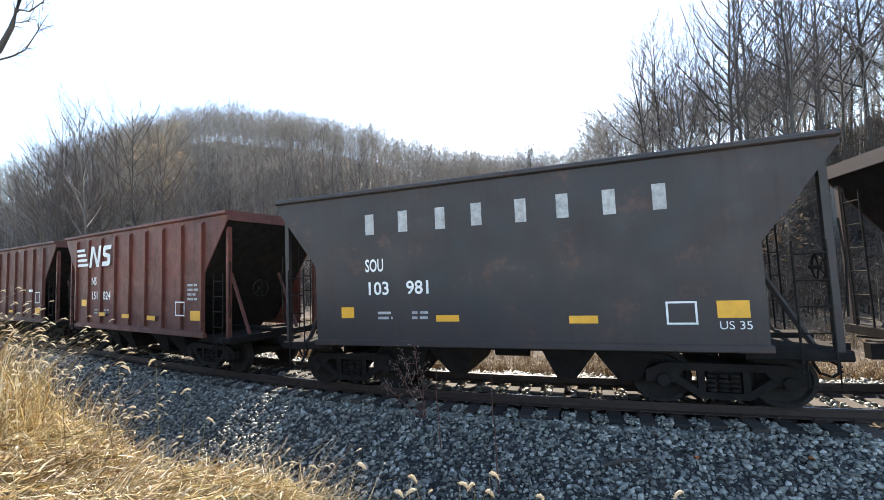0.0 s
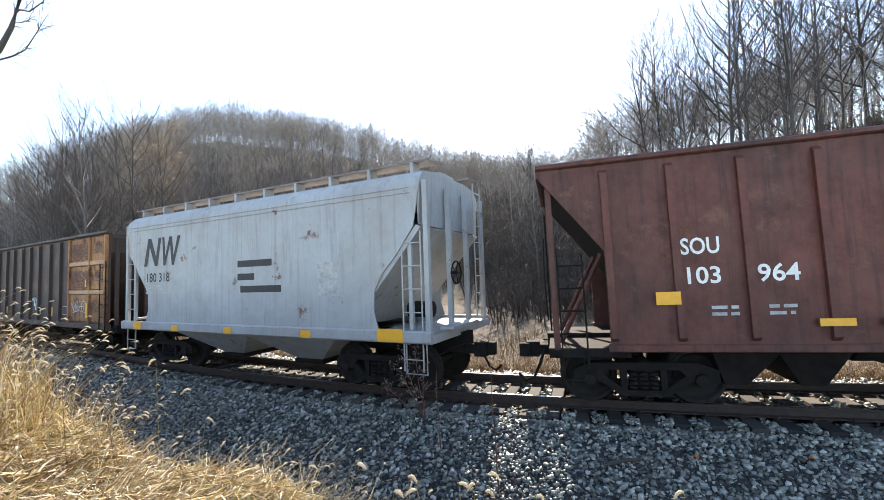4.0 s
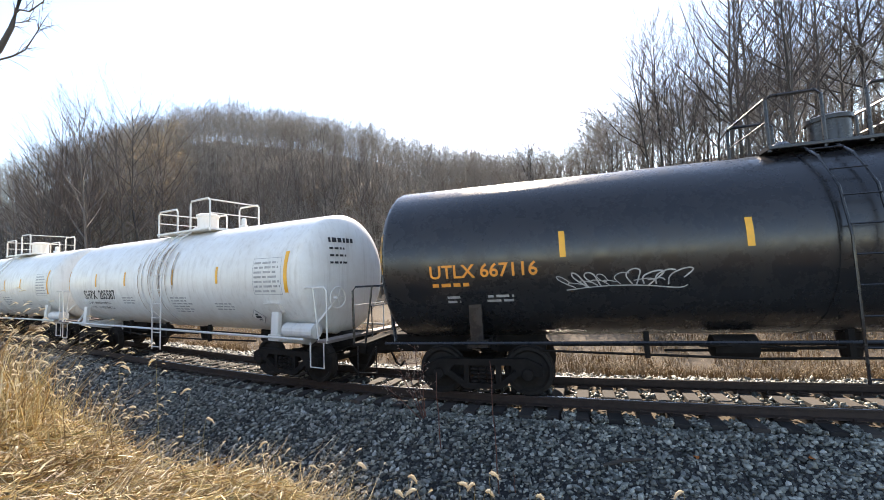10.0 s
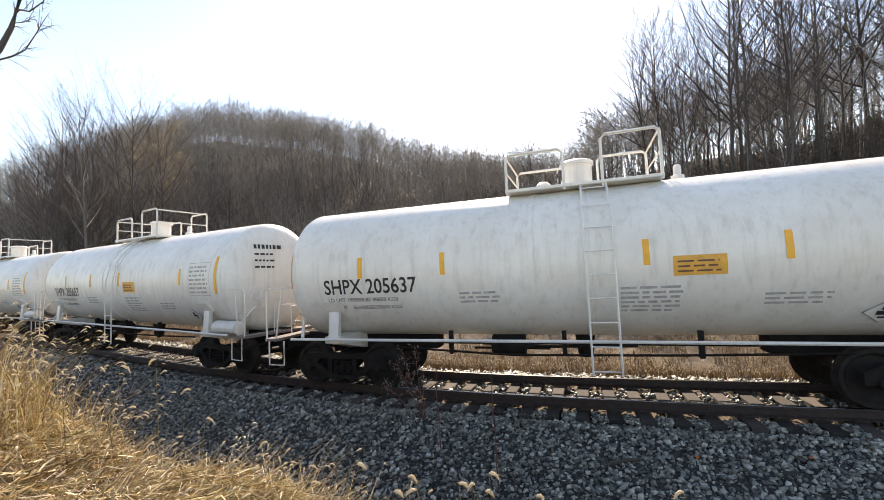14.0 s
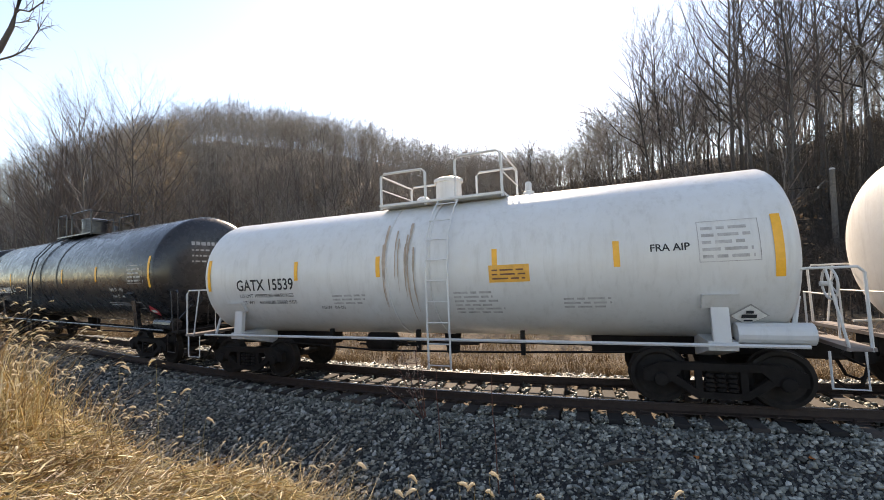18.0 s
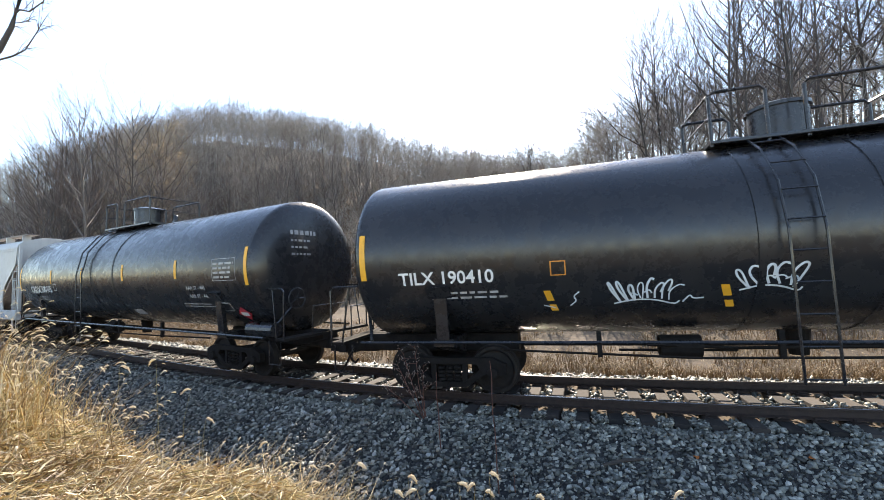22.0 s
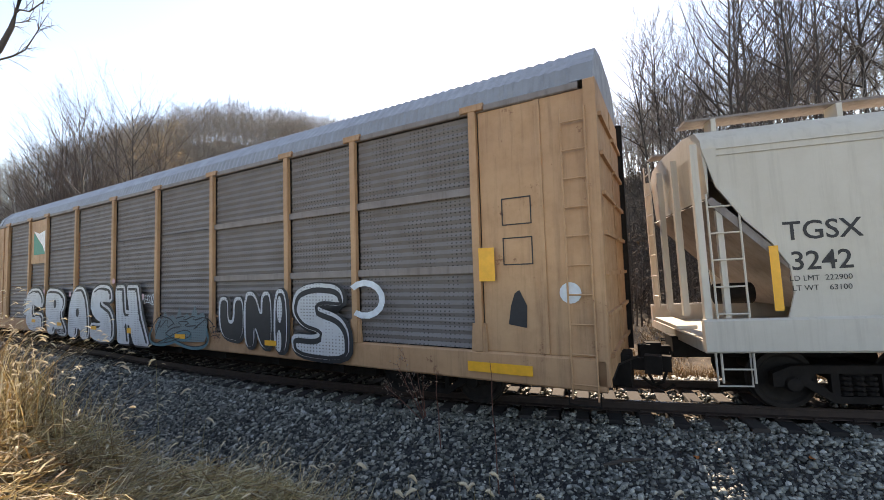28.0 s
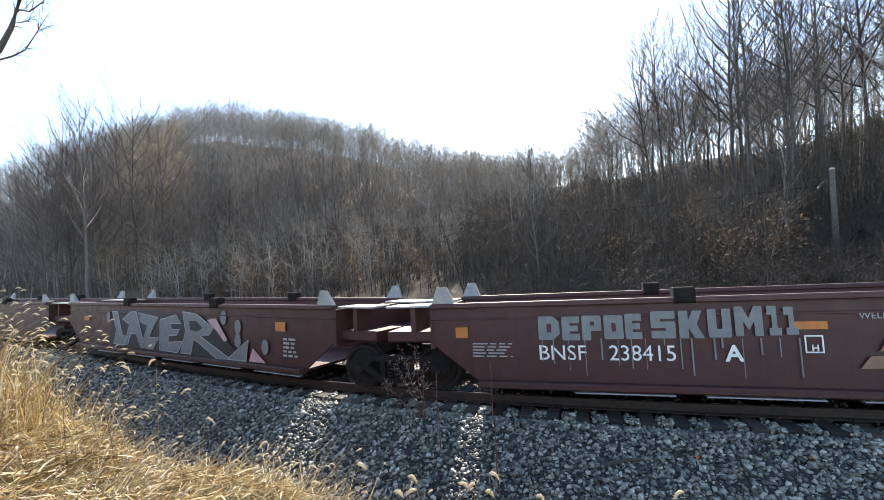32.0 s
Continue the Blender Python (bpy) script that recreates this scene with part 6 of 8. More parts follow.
    decal("graffiti_shade", shapes(crest), M_TEALMIST, car, 0, 0, y - 0.1, label="thin teal spray over the sheet")
    barbs = (
        [(0.82, 0.92), (1.05, 1.3), (1.4, 1.46), (1.9, 1.4), (2.1, 1.24)],
        [(1.1, 0.9), (1.42, 1.42), (1.28, 1.06), (1.78, 1.44), (1.7, 1.12), (2.08, 1.28)],
        [(1.65, 0.98), (2.0, 1.16), (2.5, 1.2), (2.22, 1.34), (2.9, 1.34), (2.52, 1.2), (3.3, 1.26), (2.95, 1.12), (3.55, 1.42)],
        [(2.2, 1.42), (2.65, 1.5), (2.5, 1.34), (3.15, 1.54), (2.95, 1.36), (3.6, 1.5), (3.9, 1.3)],
    )
    for i, line in enumerate(barbs):
        decal("graffiti_stroke", stroke(curve_line(line, 1), 0.032), M_SPRAYBLACK, car, 0, 0, y - 0.104 - 0.002 * i, label="dark barbed sprayed line")
    ribbons = (
        [(1.2, 0.66), (1.7, 0.8), (2.3, 1.02), (2.75, 1.08), (2.95, 0.98), (2.7, 0.84), (2.2, 0.86), (1.75, 0.8), (1.6, 0.7)],
        [(0.95, 1.1), (0.8, 0.9), (0.86, 0.7), (1.2, 0.64), (1.8, 0.7), (2.4, 0.86)],
        [(3.62, 1.2), (3.72, 0.9), (3.5, 0.7), (2.9, 0.64), (2.3, 0.74), (1.7, 0.92)],
    )
    for i, line in enumerate(ribbons):
        decal("graffiti_stroke", stroke(curve_line(line, 3), 0.085), M_SPRAYTEAL, car, 0, 0, y - 0.112 - 0.002 * i, label="curving teal sprayed ribbon")
        decal("graffiti_stroke", stroke(curve_line(line, 3), 0.022), M_SPRAYBLACK, car, 0.02, 0.045, y - 0.12 - 0.002 * i)
    for x, z in ((0.35, 2.0), (-7.2, 2.2), (-4.8, 2.1), (-1.5, 2.5)):
        decal("spray_spot", shapes([(0.09 * math.cos(a), 0.1 * math.sin(a)) for a in np.linspace(0, 5.8, 10)]), M_SPRAYPINK, car, x, z, y - 0.095)
    decal("spray_tag", fan_tag(83, 0.5, 0.34, 0.018, 5), M_SPRAYWHITE, car, 0.42, 1.75, y - 0.095)
    for k in range(3):
        decal("spray_tag", fan_tag(84 + k, 0.34, 0.24, 0.018, 3), M_SPRAYWHITE, car, -9.66 + 0.03 * k, 1.2 + 0.26 * k, y, label="white sprayed scrawl")
    decal("spray_tag", scribble(88, 0.3, 0.3, 0.016), M_SPRAYBLACK, car, -12.35, 2.1, y)
    decal("spray_tag", scribble(89, 0.2, 0.9, 0.014), M_SPRAYBLACK, car, -12.5, 3.2, y)
    decal("spray_tag", fan_tag(87, 0.34, 0.34, 0.02, 4), M_SPRAYBLACK, car, 3.8, 0.95, y - 0.095)
    decal("round_sign", shapes([(0.16 * math.cos(a), 0.16 * math.sin(a)) for a in np.linspace(0, 5.9, 16)]), M_SPRAYWHITE, car, 12.75, 2.05, y - 0.03)
    for z in (3.15, 2.5):
        decal("lettering", outline(0.5, 0.45, 0.02), M_BLACK, car, 11.7, z, y)
    decal("burn_mark", shapes([(0, 0), (0.3, -0.05), (0.32, 0.3), (0.2, 0.55), (0.12, 0.5), (0.05, 0.3)]), M_SPRAYBLACK, car, 11.75, 1.55, y)
    decal("lettering", letters("995329", 0.19, 0.006), M_BLACK, car, -5.87, 0.66, y - 0.125)
    return car


rack = auto_rack(-287.0)


# ---- well cars ----
def well_unit(centre, label, lead, tail, half=6.6):
    car = thing("well_car", label, "well car", "cars of the freight train")
    TRAIN.append((car, centre, 7.5))
    W, z0, z1 = 1.3, 0.3, 1.68
    for sy in (-1, 1):
        prof = [(-half, 1.0), (-half + 0.9, z0), (half - 0.9, z0), (half, 1.0), (half, z1), (-half, z1)]
        part("side_wall", Geo().sweep_y(prof, min(sy * W, sy * (W - 0.05)), max(sy * W, sy * (W - 0.05))), M_MAROON, car, "maroon well side")
        part("top_chord", Geo().cbox(-half, half, sy * W - 0.1, sy * W + 0.06, z1, z1 + 0.1, 0.02), M_MAROON, car)
        part("side_bead", Geo().cbox(-half, half, sy * (W + 0.02) - 0.02, sy * (W + 0.02) + 0.02, z1 - 0.22, z1 - 0.18, 0.008), M_MAROON, car)
        part("bottom_chord", Geo().cbox(-half + 0.9, half - 0.9, sy * W - 0.16, sy * W + 0.05, z0 - 0.08, z0 + 0.04, 0.02), M_MAROON, car)
        for x in (-half + 0.25, half - 0.25):
            part("container_guide", Geo().loft([[(x - 0.22, sy * 1.22, z1 + 0.1), (x + 0.22, sy * 1.22, z1 + 0.1), (x + 0.22, sy * 1.36, z1 + 0.1), (x - 0.22, sy * 1.36, z1 + 0.1)], [(x - 0.1, sy * 1.34, z1 + 0.42), (x + 0.1, sy * 1.34, z1 + 0.42), (x + 0.1, sy * 1.38, z1 + 0.42), (x - 0.1, sy * 1.38, z1 + 0.42)]]), M_PALEPLATE, car, "pale steel container guide")
        for x in (-4.0, -2.0, 0.0, 2.0, 4.1):
            part("gusset", Geo().sweep_y([(x, z0 - 0.1), (x + 0.2, z0 - 0.1), (x, z0 + 0.02)], min(sy * (W + 0.05), sy * (W + 0.07)), max(sy * (W + 0.05), sy * (W + 0.07))), M_DECKPLATE, car, "small pale steel gusset")
            # pale strips draw the sunlit runs of the flange after each gusset
            part("lit_flange_strip", Geo().cbox(x, x + 1.55, sy * (W + 0.1) - 0.06, sy * (W + 0.1) + 0.06, z0 - 0.12, z0 - 0.1, 0.005), M_DECKPLATE, car, "bottom flange strip coloured as a sunlit edge")
        for x in (-2.2, 2.4):
            part("latch_box", Geo().cbox(x - 0.16, x + 0.16, sy * W - 0.14, sy * W + 0.1, z1, z1 + 0.26, 0.03), M_UNDER, car)
    part("well_floor", Geo().box(-half + 0.9, half - 0.9, -W, W, z0 - 0.04, z0 + 0.02), M_MAROON, car)
    for sx in (-1, 1):
        part("well_end", Geo().box(sx * half - 0.04, sx * half + 0.04, -W, W, 0.9, z1), M_MAROON, car)
        a, b = min(sx * half, sx * 7.62), max(sx * half, sx * 7.62)
        part("end_deck", Geo().cbox(a, b, -1.15, 1.15, 1.0, 1.22, 0.03), M_MAROON, car)
        part("deck_plate", Geo().cbox(a, b - 0.1, -1.2, -0.5, z1 + 0.02, z1 + 0.06, 0.01), M_DECKPLATE, car, "galvanised walkway plate with sunlight in its tone")
        part("deck_plate", Geo().cbox(a + 0.1, b, 0.4, 1.2, z1 + 0.02, z1 + 0.06, 0.01), M_DECKPLATE, car)
        part("deck_leg", Geo().cbox(min(sx * 7.0, sx * 7.1), max(sx * 7.0, sx * 7.1), -1.15, 1.15, 1.2, z1 + 0.02, 0.02), M_MAROON, car)
    for sx, kind in ((1, lead), (-1, tail)):
        if kind:
            tr = part("truck", ME_BOLSTER, M_UNDER, car)
            tr.location = (sx * 7.5, 0, 0)
            for sy in (-1, 1):
                fr = part("side_frame", ME_FRAME, M_UNDER, tr)
                fr.location = (0, sy * 1.0, 0)
            for ax in (-0.86, 0.86):
                w = part("wheelset", ME_WHEELS, M_WHEEL, tr)
                w.location = (ax, 0, 0.45)
                WHEELS.append((car, w, ax))
    return car


well_a = well_unit(-310.3, "maroon container well car with grey sprayed words", True, True)
part("end_platform", Geo().cbox(7.6, 9.0, -1.3, 1.3, 1.02, 1.2, 0.03), M_UNDER, well_a)
part("end_cab", Geo().cbox(6.6, 7.7, -1.32, -1.22, 0.95, 1.72, 0.02), M_MAROON, well_a)
part("cylinder_hood", Geo().turned([(-0.16, 0.05), (-0.16, 0.23), (0.16, 0.25), (0.16, 0.05)], "y", 24, (7.45, -0.9, 1.95)), M_COALCAR, well_a, "rounded brake cylinder hood")
for x in np.linspace(8.45, 8.95, 7):
    part("crosswalk_slat", Geo().box(float(x) - 0.022, float(x) + 0.022, -1.2, 0.2, 1.22, 1.28), M_DECKPLATE, well_a, "galvanised crosswalk slat")
rail_of(well_a, [(7.7, -1.2, 1.72), (7.85, -1.2, 1.76), (8.15, -1.2, 1.92), (8.36, -1.2, 2.08), (8.42, -1.2, 2.2), (8.42, -1.2, 2.58)], M_PALEPLATE, 0.02)
rail_of(well_a, [(7.75, -1.2, 1.2), (7.75, -1.2, 1.74)], M_PALEPLATE, 0.018, "rail_post")
rail_of(well_a, [(8.56, -1.2, 1.2), (8.56, -1.2, 2.34)], M_PALEPLATE, 0.024, "rail_post")
rail_of(well_a, [(8.97, -1.2, 1.2), (8.97, -1.2, 2.3), (8.97, -1.12, 2.38), (8.97, -0.68, 2.38), (8.97, -0.6, 2.3), (8.97, -0.6, 1.2)], M_PALEPLATE, 0.02)
part("brake_lever", Geo().tube([(8.8, -1.1, 1.25), (8.8, -1.1, 2.1), (8.76, -1.1, 2.6)], [0.015, 0.02, 0.03], 6), M_PALEPLATE, well_a)
c = part("coupler", ME_COUPLER, M_UNDER, well_a)
c.location = (9.0, 0, 0)
WY = -1.33
decal("lettering", letters("BNSF", 0.27, 0.0, 1.0), M_WHITE, well_a, -4.6, 0.73, WY)
decal("lettering", letters("238415", 0.27, 0.0, 0.95), M_WHITE, well_a, -3.41, 0.73, WY)
decal("lettering", letters("A", 0.26, 0.01), M_WHITE, well_a, -1.66, 0.74, WY)
BLOCK = {}
BLOCK["D"] = [(0, 0), (0, 1), (0.7, 1), (1, 0.75), (1, 0.25), (0.7, 0)]
BLOCK["E"] = [(0, 0), (0, 1), (1, 1), (1, 0.72), (0.45, 0.72), (0.45, 0.62), (0.9, 0.62), (0.9, 0.38), (0.45, 0.38), (0.45, 0.28), (1, 0.28), (1, 0)]
BLOCK["P"] = [(0, 0), (0, 1), (1, 1), (1, 0.38), (0.45, 0.38), (0.45, 0)]
BLOCK["O"] = [(0, 0), (0, 1), (1, 1), (1, 0)]
BLOCK["S"] = [(0, 0), (0, 0.28), (0.6, 0.28), (0.6, 0.38), (0, 0.38), (0, 1), (1, 1), (1, 0.72), (0.4, 0.72), (0.4, 0.62), (1, 0.62), (1, 0)]
BLOCK["K"] = [(0, 0), (0, 1), (0.4, 1), (0.4, 0.65), (0.6, 1), (1, 1), (0.75, 0.5), (1.05, 0), (0.65, 0), (0.4, 0.38), (0.4, 0)]
BLOCK["U"] = [(0, 0), (0, 1), (0.38, 1), (0.38, 0.3), (0.62, 0.3), (0.62, 1), (1, 1), (1, 0)]
BLOCK["M"] = [(0, 0), (0, 1), (0.3, 1), (0.5, 0.6), (0.7, 1), (1, 1), (1, 0), (0.7, 0), (0.7, 0.5), (0.5, 0.2), (0.3, 0.5), (0.3, 0)]
BLOCK["1"] = [(0.2, 0), (0.2, 0.25), (0.4, 0.25), (0.4, 0.7), (0.1, 0.7), (0.1, 1), (0.75, 1), (0.75, 0.25), (1, 0.25), (1, 0)]
for ch, xa, xb, za, zb in (("D", -4.37, -4.0, 1.08, 1.5), ("E", -3.96, -3.66, 1.07, 1.49), ("P", -3.62, -3.3, 1.07, 1.5), ("O", -3.26, -2.95, 1.09, 1.5), ("E", -2.92, -2.66, 1.09, 1.52),
                           ("S", -2.52, -2.15, 1.1, 1.55), ("K", -2.1, -1.75, 1.1, 1.55), ("U", -1.68, -1.35, 1.11, 1.57), ("M", -1.3, -0.92, 1.13, 1.6), ("1", -0.88, -0.68, 1.14, 1.6), ("1", -0.66, -0.46, 1.15, 1.58)):
    decal("graffiti_letter", shapes(rounded(BLOCK[ch], 0.0, xb - xa, zb - za, 0.06)), M_SPRAYGREY, well_a, xa - 0.2, za, WY, off=0.012, label="faded grey sprayed block letter")
    if ch in "DPO":
        hole = [(0.4, 0.32), (0.4, 0.68), (0.62, 0.68), (0.62, 0.32)] if ch != "P" else [(0.42, 0.6), (0.42, 0.76), (0.64, 0.76), (0.64, 0.6)]
        decal("graffiti_letter", shapes([(a * (xb - xa), b * (zb - za)) for a, b in hole]), M_MAROON, well_a, xa - 0.2, za, WY, off=0.016)
rr = random.Random(3)
for x in np.linspace(-4.3, -0.5, 17):
    decal("paint_drip", bars([(0, rr.uniform(0.008, 0.03), -rr.uniform(0.1, 0.65), 0.0)]), M_SPRAYGREY, well_a, float(x) - 0.2 + rr.uniform(-0.08, 0.08), 1.1, WY, off=0.008)
slab = [[(0.25, 0.24), (0.92, 0.24), (1.12, 0.62), (0.47, 0.62)], [(0.98, 0.24), (1.16, 0.24), (1.38, 0.62), (1.2, 0.62)], [(1.25, 0.62), (1.42, 0.62), (1.62, 0.24), (1.45, 0.24)], [(1.5, 0.24), (1.68, 0.24), (1.88, 0.62), (1.7, 0.62)], [(1.8, 0.24), (2.42, 0.24), (2.62, 0.62), (2.0, 0.62)], [(2.5, 0.24), (2.68, 0.24), (2.88, 0.62), (2.7, 0.62)], [(2.9, 0.5), (3.27, 0.5), (3.34, 0.62), (2.9, 0.62)], [(0.0, -0.02), (1.5, 0.04), (3.0, 0.17), (3.05, 0.19), (0.14, 0.17)]]
decal("emblem", shapes(*slab), M_LOGOTAN, well_a, 0.05, 0.66, WY, label="faded tan block emblem")
decal("emblem", bars([(0.62, 0.95, 0.36, 0.39), (0.67, 0.98, 0.49, 0.52), (2.1, 2.44, 0.36, 0.39), (2.16, 2.4, 0.49, 0.52)]), M_MAROON, well_a, 0.05, 0.66, WY, off=0.01)
decal("lettering", letters("WELL LD LMT 125,000", 0.1), M_GREYTEXT, well_a, 0.1, 1.38, WY)
decal("lettering", outline(0.24, 0.27, 0.022), M_WHITE, well_a, -0.6, 0.87, WY)
decal("lettering", letters("H", 0.1, 0.003), M_WHITE, well_a, -0.52, 0.9, WY)
decal("lettering", small_print(2, 0.75, 5, 0.022, 0.035), M_GREYTEXT, well_a, -5.8, 1.0, WY)
decal("lettering", small_print(6, 0.78, 5, 0.025, 0.03), M_GREYTEXT, well_a, 5.8, 1.22, WY)
decal("lettering", outline(0.42, 0.3, 0.025), M_GREYTEXT, well_a, 6.65, 1.22, WY)
decal("lettering", bars([(0.2, 0.22, 0.1, 0.29), (0.02, 0.4, 0.07, 0.09)]), M_GREYTEXT, well_a, 6.65, 1.22, WY)
decal("plate", bars([(0, 0.16, 0, 0.19)]), M_LOGOTAN, well_a, 6.92, 0.98, WY, label="small dull yellow plate")
decal("lettering", letters("1 261-6", 0.095), M_GREYTEXT, well_a, 6.0, 0.74, WY)
decal("spray_tag", fan_tag(91, 0.36, 0.15, 0.014, 5), M_GREYTEXT, well_a, 5.3, 1.36, WY, label="small white sprayed scrawl")
for k, (x, z, w) in enumerate(((4.9, 1.0, 1.15), (5.5, 0.74, 0.6), (5.3, 0.62, 0.95), (6.25, 1.0, 0.2))):
    decal("lettering", small_print(60 + k, w, 1, 0.028), M_GREYTEXT, well_a, x, z, WY)
reflectors(well_a, [(-6.0, 1.12, 0.24, 0.2), (-0.5, 1.23, 0.42, 0.12), (3.6, 1.14, 0.5, 0.14), (5.6, 1.12, 0.48, 0.12), (7.55, 1.02, 0.48, 0.26)], WY, mat=M_SHADEORANGE)
well_b = well_unit(-325.6, "maroon container well car with jagged grey graffiti", False, True)
decal("graffiti_shade", shapes([(-3.5, 0.45), (-3.35, 1.52), (-1.0, 1.56), (0.9, 1.5), (2.5, 1.2), (2.7, 0.9), (3.75, 0.34), (0.5, 0.34)]), M_SPRAYBLACK, well_b, 0, 0, WY, off=0.006, label="black sprayed shading")
JAGGED_LETTERS = (
    [(-3.3, 1.5), (-2.95, 1.5), (-2.72, 1.0), (-2.6, 0.75), (-2.25, 0.7), (-2.5, 0.42), (-3.2, 0.45), (-3.0, 0.9)],
    [(-2.6, 1.25), (-2.1, 1.5), (-1.75, 1.52), (-1.2, 0.45), (-1.5, 0.48), (-1.75, 0.82), (-2.05, 0.82), (-2.25, 0.46), (-2.5, 0.44), (-2.15, 1.1)],
    [(-1.6, 1.48), (-0.45, 1.36), (-0.7, 1.12), (-0.95, 0.75), (-0.4, 0.76), (-0.75, 0.4), (-1.45, 0.42), (-1.05, 1.1), (-1.5, 1.2)],
    [(-0.35, 1.3), (0.5, 1.45), (0.75, 1.22), (0.2, 1.2), (0.3, 1.02), (0.7, 1.05), (0.55, 0.88), (0.15, 0.85), (0.1, 0.65), (0.9, 0.72), (0.6, 0.38), (-0.35, 0.4)],
)
JAGGED_TAIL = (
    [(0.85, 1.55), (1.5, 1.5), (2.3, 1.15), (2.1, 0.95), (1.7, 0.9), (3.05, 0.36), (2.45, 0.34), (1.4, 0.82), (1.25, 0.38), (0.75, 0.38), (1.0, 1.0)],
    [(2.9, 0.36), (3.75, 0.9), (3.66, 0.36)],
)
for i, p in enumerate(JAGGED_LETTERS + JAGGED_TAIL):
    decal("graffiti_letter", shapes(p), M_SPRAYGREY, well_b, 0, 0, WY, off=0.011, label="grey jagged sprayed letter")
    decal("graffiti_stroke", stroke(list(p) + [p[0]], 0.028), M_GREYTEXT, well_b, 0, 0, WY, off=0.02 + 0.001 * i, label="pale outline of a jagged letter")
decal("graffiti_stroke", shapes([(1.15, 1.3), (1.5, 1.3), (1.8, 1.12), (1.55, 1.02), (1.2, 1.05)]), M_SPRAYBLACK, well_b, 0, 0, WY, off=0.016)
decal("graffiti_stroke", shapes([(3.75, 0.36), (3.9, 0.7), (4.4, 0.36)]), M_SPRAYPINK, well_b, 0, 0, WY, off=0.011)
decal("graffiti_stroke", shapes([(2.0, 1.35), (2.4, 1.4), (2.9, 0.85), (2.75, 0.8), (2.45, 1.05)]), M_SPRAYPINK, well_b, 0, 0, WY, off=0.016)
for x, z in ((3.3, 1.2), (2.7, 1.42), (3.3, 0.85), (4.35, 0.75), (-3.6, 1.3)):
    decal("spray_spot", shapes([(0.13 * math.cos(a), 0.19 * math.sin(a)) for a in np.linspace(0, 5.8, 10)]), M_SPRAYGREY, well_b, x, z, WY)
reflectors(well_b, [(4.9, 1.15, 0.36, 0.22), (-5.2, 1.15, 0.4, 0.15)], WY, mat=M_SHADEORANGE)
decal("lettering", small_print(7, 0.5, 5, 0.05), M_GREYTEXT, well_b, 5.0, 0.95, WY)
well_c = well_unit(-340.9, "maroon container well car on the rails", False, True)


# ---- ground: one sheet out to the horizon ----
radii = np.concatenate([[0.002, 0.2], np.arange(0.4, 16, 0.22), np.arange(16, 60, 0.9), np.geomspace(60, 2600, 70)])
angles = np.radians(np.concatenate([np.arange(-75, 75, 0.6), np.arange(75, 285, 4.0)]))
ra, aa = np.meshgrid(radii, angles, indexing="ij")
gx, gy = (ra * np.sin(aa)).ravel(), (ra * np.cos(aa)).ravel()
gz = land(gx, gy)
gz = np.where(ra.ravel() > 700, gz * np.clip((2600 - ra.ravel()) / 1900, 0, 1), gz)
na = len(angles)
ii, jj = np.meshgrid(np.arange(len(radii) - 1), np.arange(na), indexing="ij")
quad = np.stack([ii * na + jj, ii * na + (jj + 1) % na, (ii + 1) * na + (jj + 1) % na, (ii + 1) * na + jj], -1).reshape(-1, 4)
hub = len(gx)
gv = np.vstack([np.stack([gx, gy, gz], 1), [[0, 0, land_at(0, 0)]]])
ground_mesh = bpy.data.meshes.new("ground")
ground_mesh.from_pydata(gv.tolist(), [], quad[:, ::-1].tolist() + [(hub, (j + 1) % na, j) for j in range(na)])
ground_mesh.shade_smooth()


def ground_material():
    m, nt, b = nodes_of("leaf_litter_ground", 0.95)
    a = noise_node(nt, 0.35, 6, 0.6)
    c = noise_node(nt, 4.0, 9, 0.7)
    litter = ramp(nt, c.outputs["Fac"], [(0.25, (0.022, 0.017, 0.013)), (0.5, (0.07, 0.052, 0.036)), (0.75, (0.13, 0.096, 0.064))]).outputs["Color"]
    straw = ramp(nt, c.outputs["Fac"], [(0.25, (0.03, 0.022, 0.015)), (0.55, (0.08, 0.058, 0.034)), (0.8, (0.14, 0.1, 0.06))]).outputs["Color"]
    col = mixed(nt, ramp(nt, a.outputs["Fac"], [(0.4, (0, 0, 0)), (0.6, (1, 1, 1))]).outputs["Color"], litter, straw)
    nt.links.new(col, b.inputs["Base Color"])
    bump(nt, b, c.outputs["Fac"], 0.8, 0.06)
    return m


ground_mesh.materials.append(ground_material())
ground = tagged(new("ground", ground_mesh), "valley floor and hills of leaf litter and dry grass", "ground", kind="structure")


# ---- ballast bed under the loose stones ----
def gravel_material():
    m, nt, b = nodes_of("gap_shaded_ballast", 0.85)
    tc = nt.nodes.new("ShaderNodeTexCoord")
    vo = nt.nodes.new("ShaderNodeTexVoronoi")
    vo.inputs["Scale"].default_value = 22.0
    nt.links.new(tc.outputs["Object"], vo.inputs["Vector"])
    n = noise_node(nt, 0.8, 5, 0.6)
    # near-black tones put the shade of the gaps between stones into the bed
    hue = ramp(nt, vo.outputs["Color"], [(0.1, (0.012, 0.012, 0.012)), (0.5, (0.03, 0.03, 0.029)), (0.9, (0.07, 0.07, 0.067))]).outputs["Color"]
    col = mixed(nt, ramp(nt, n.outputs["Fac"], [(0.4, (0, 0, 0)), (0.75, (0.5, 0.5, 0.5))]).outputs["Color"], hue, (0.045, 0.04, 0.035))
    nt.links.new(col, b.inputs["Base Color"])
    bump(nt, b, vo.outputs["Distance"], 1.0, -0.05)
    return m


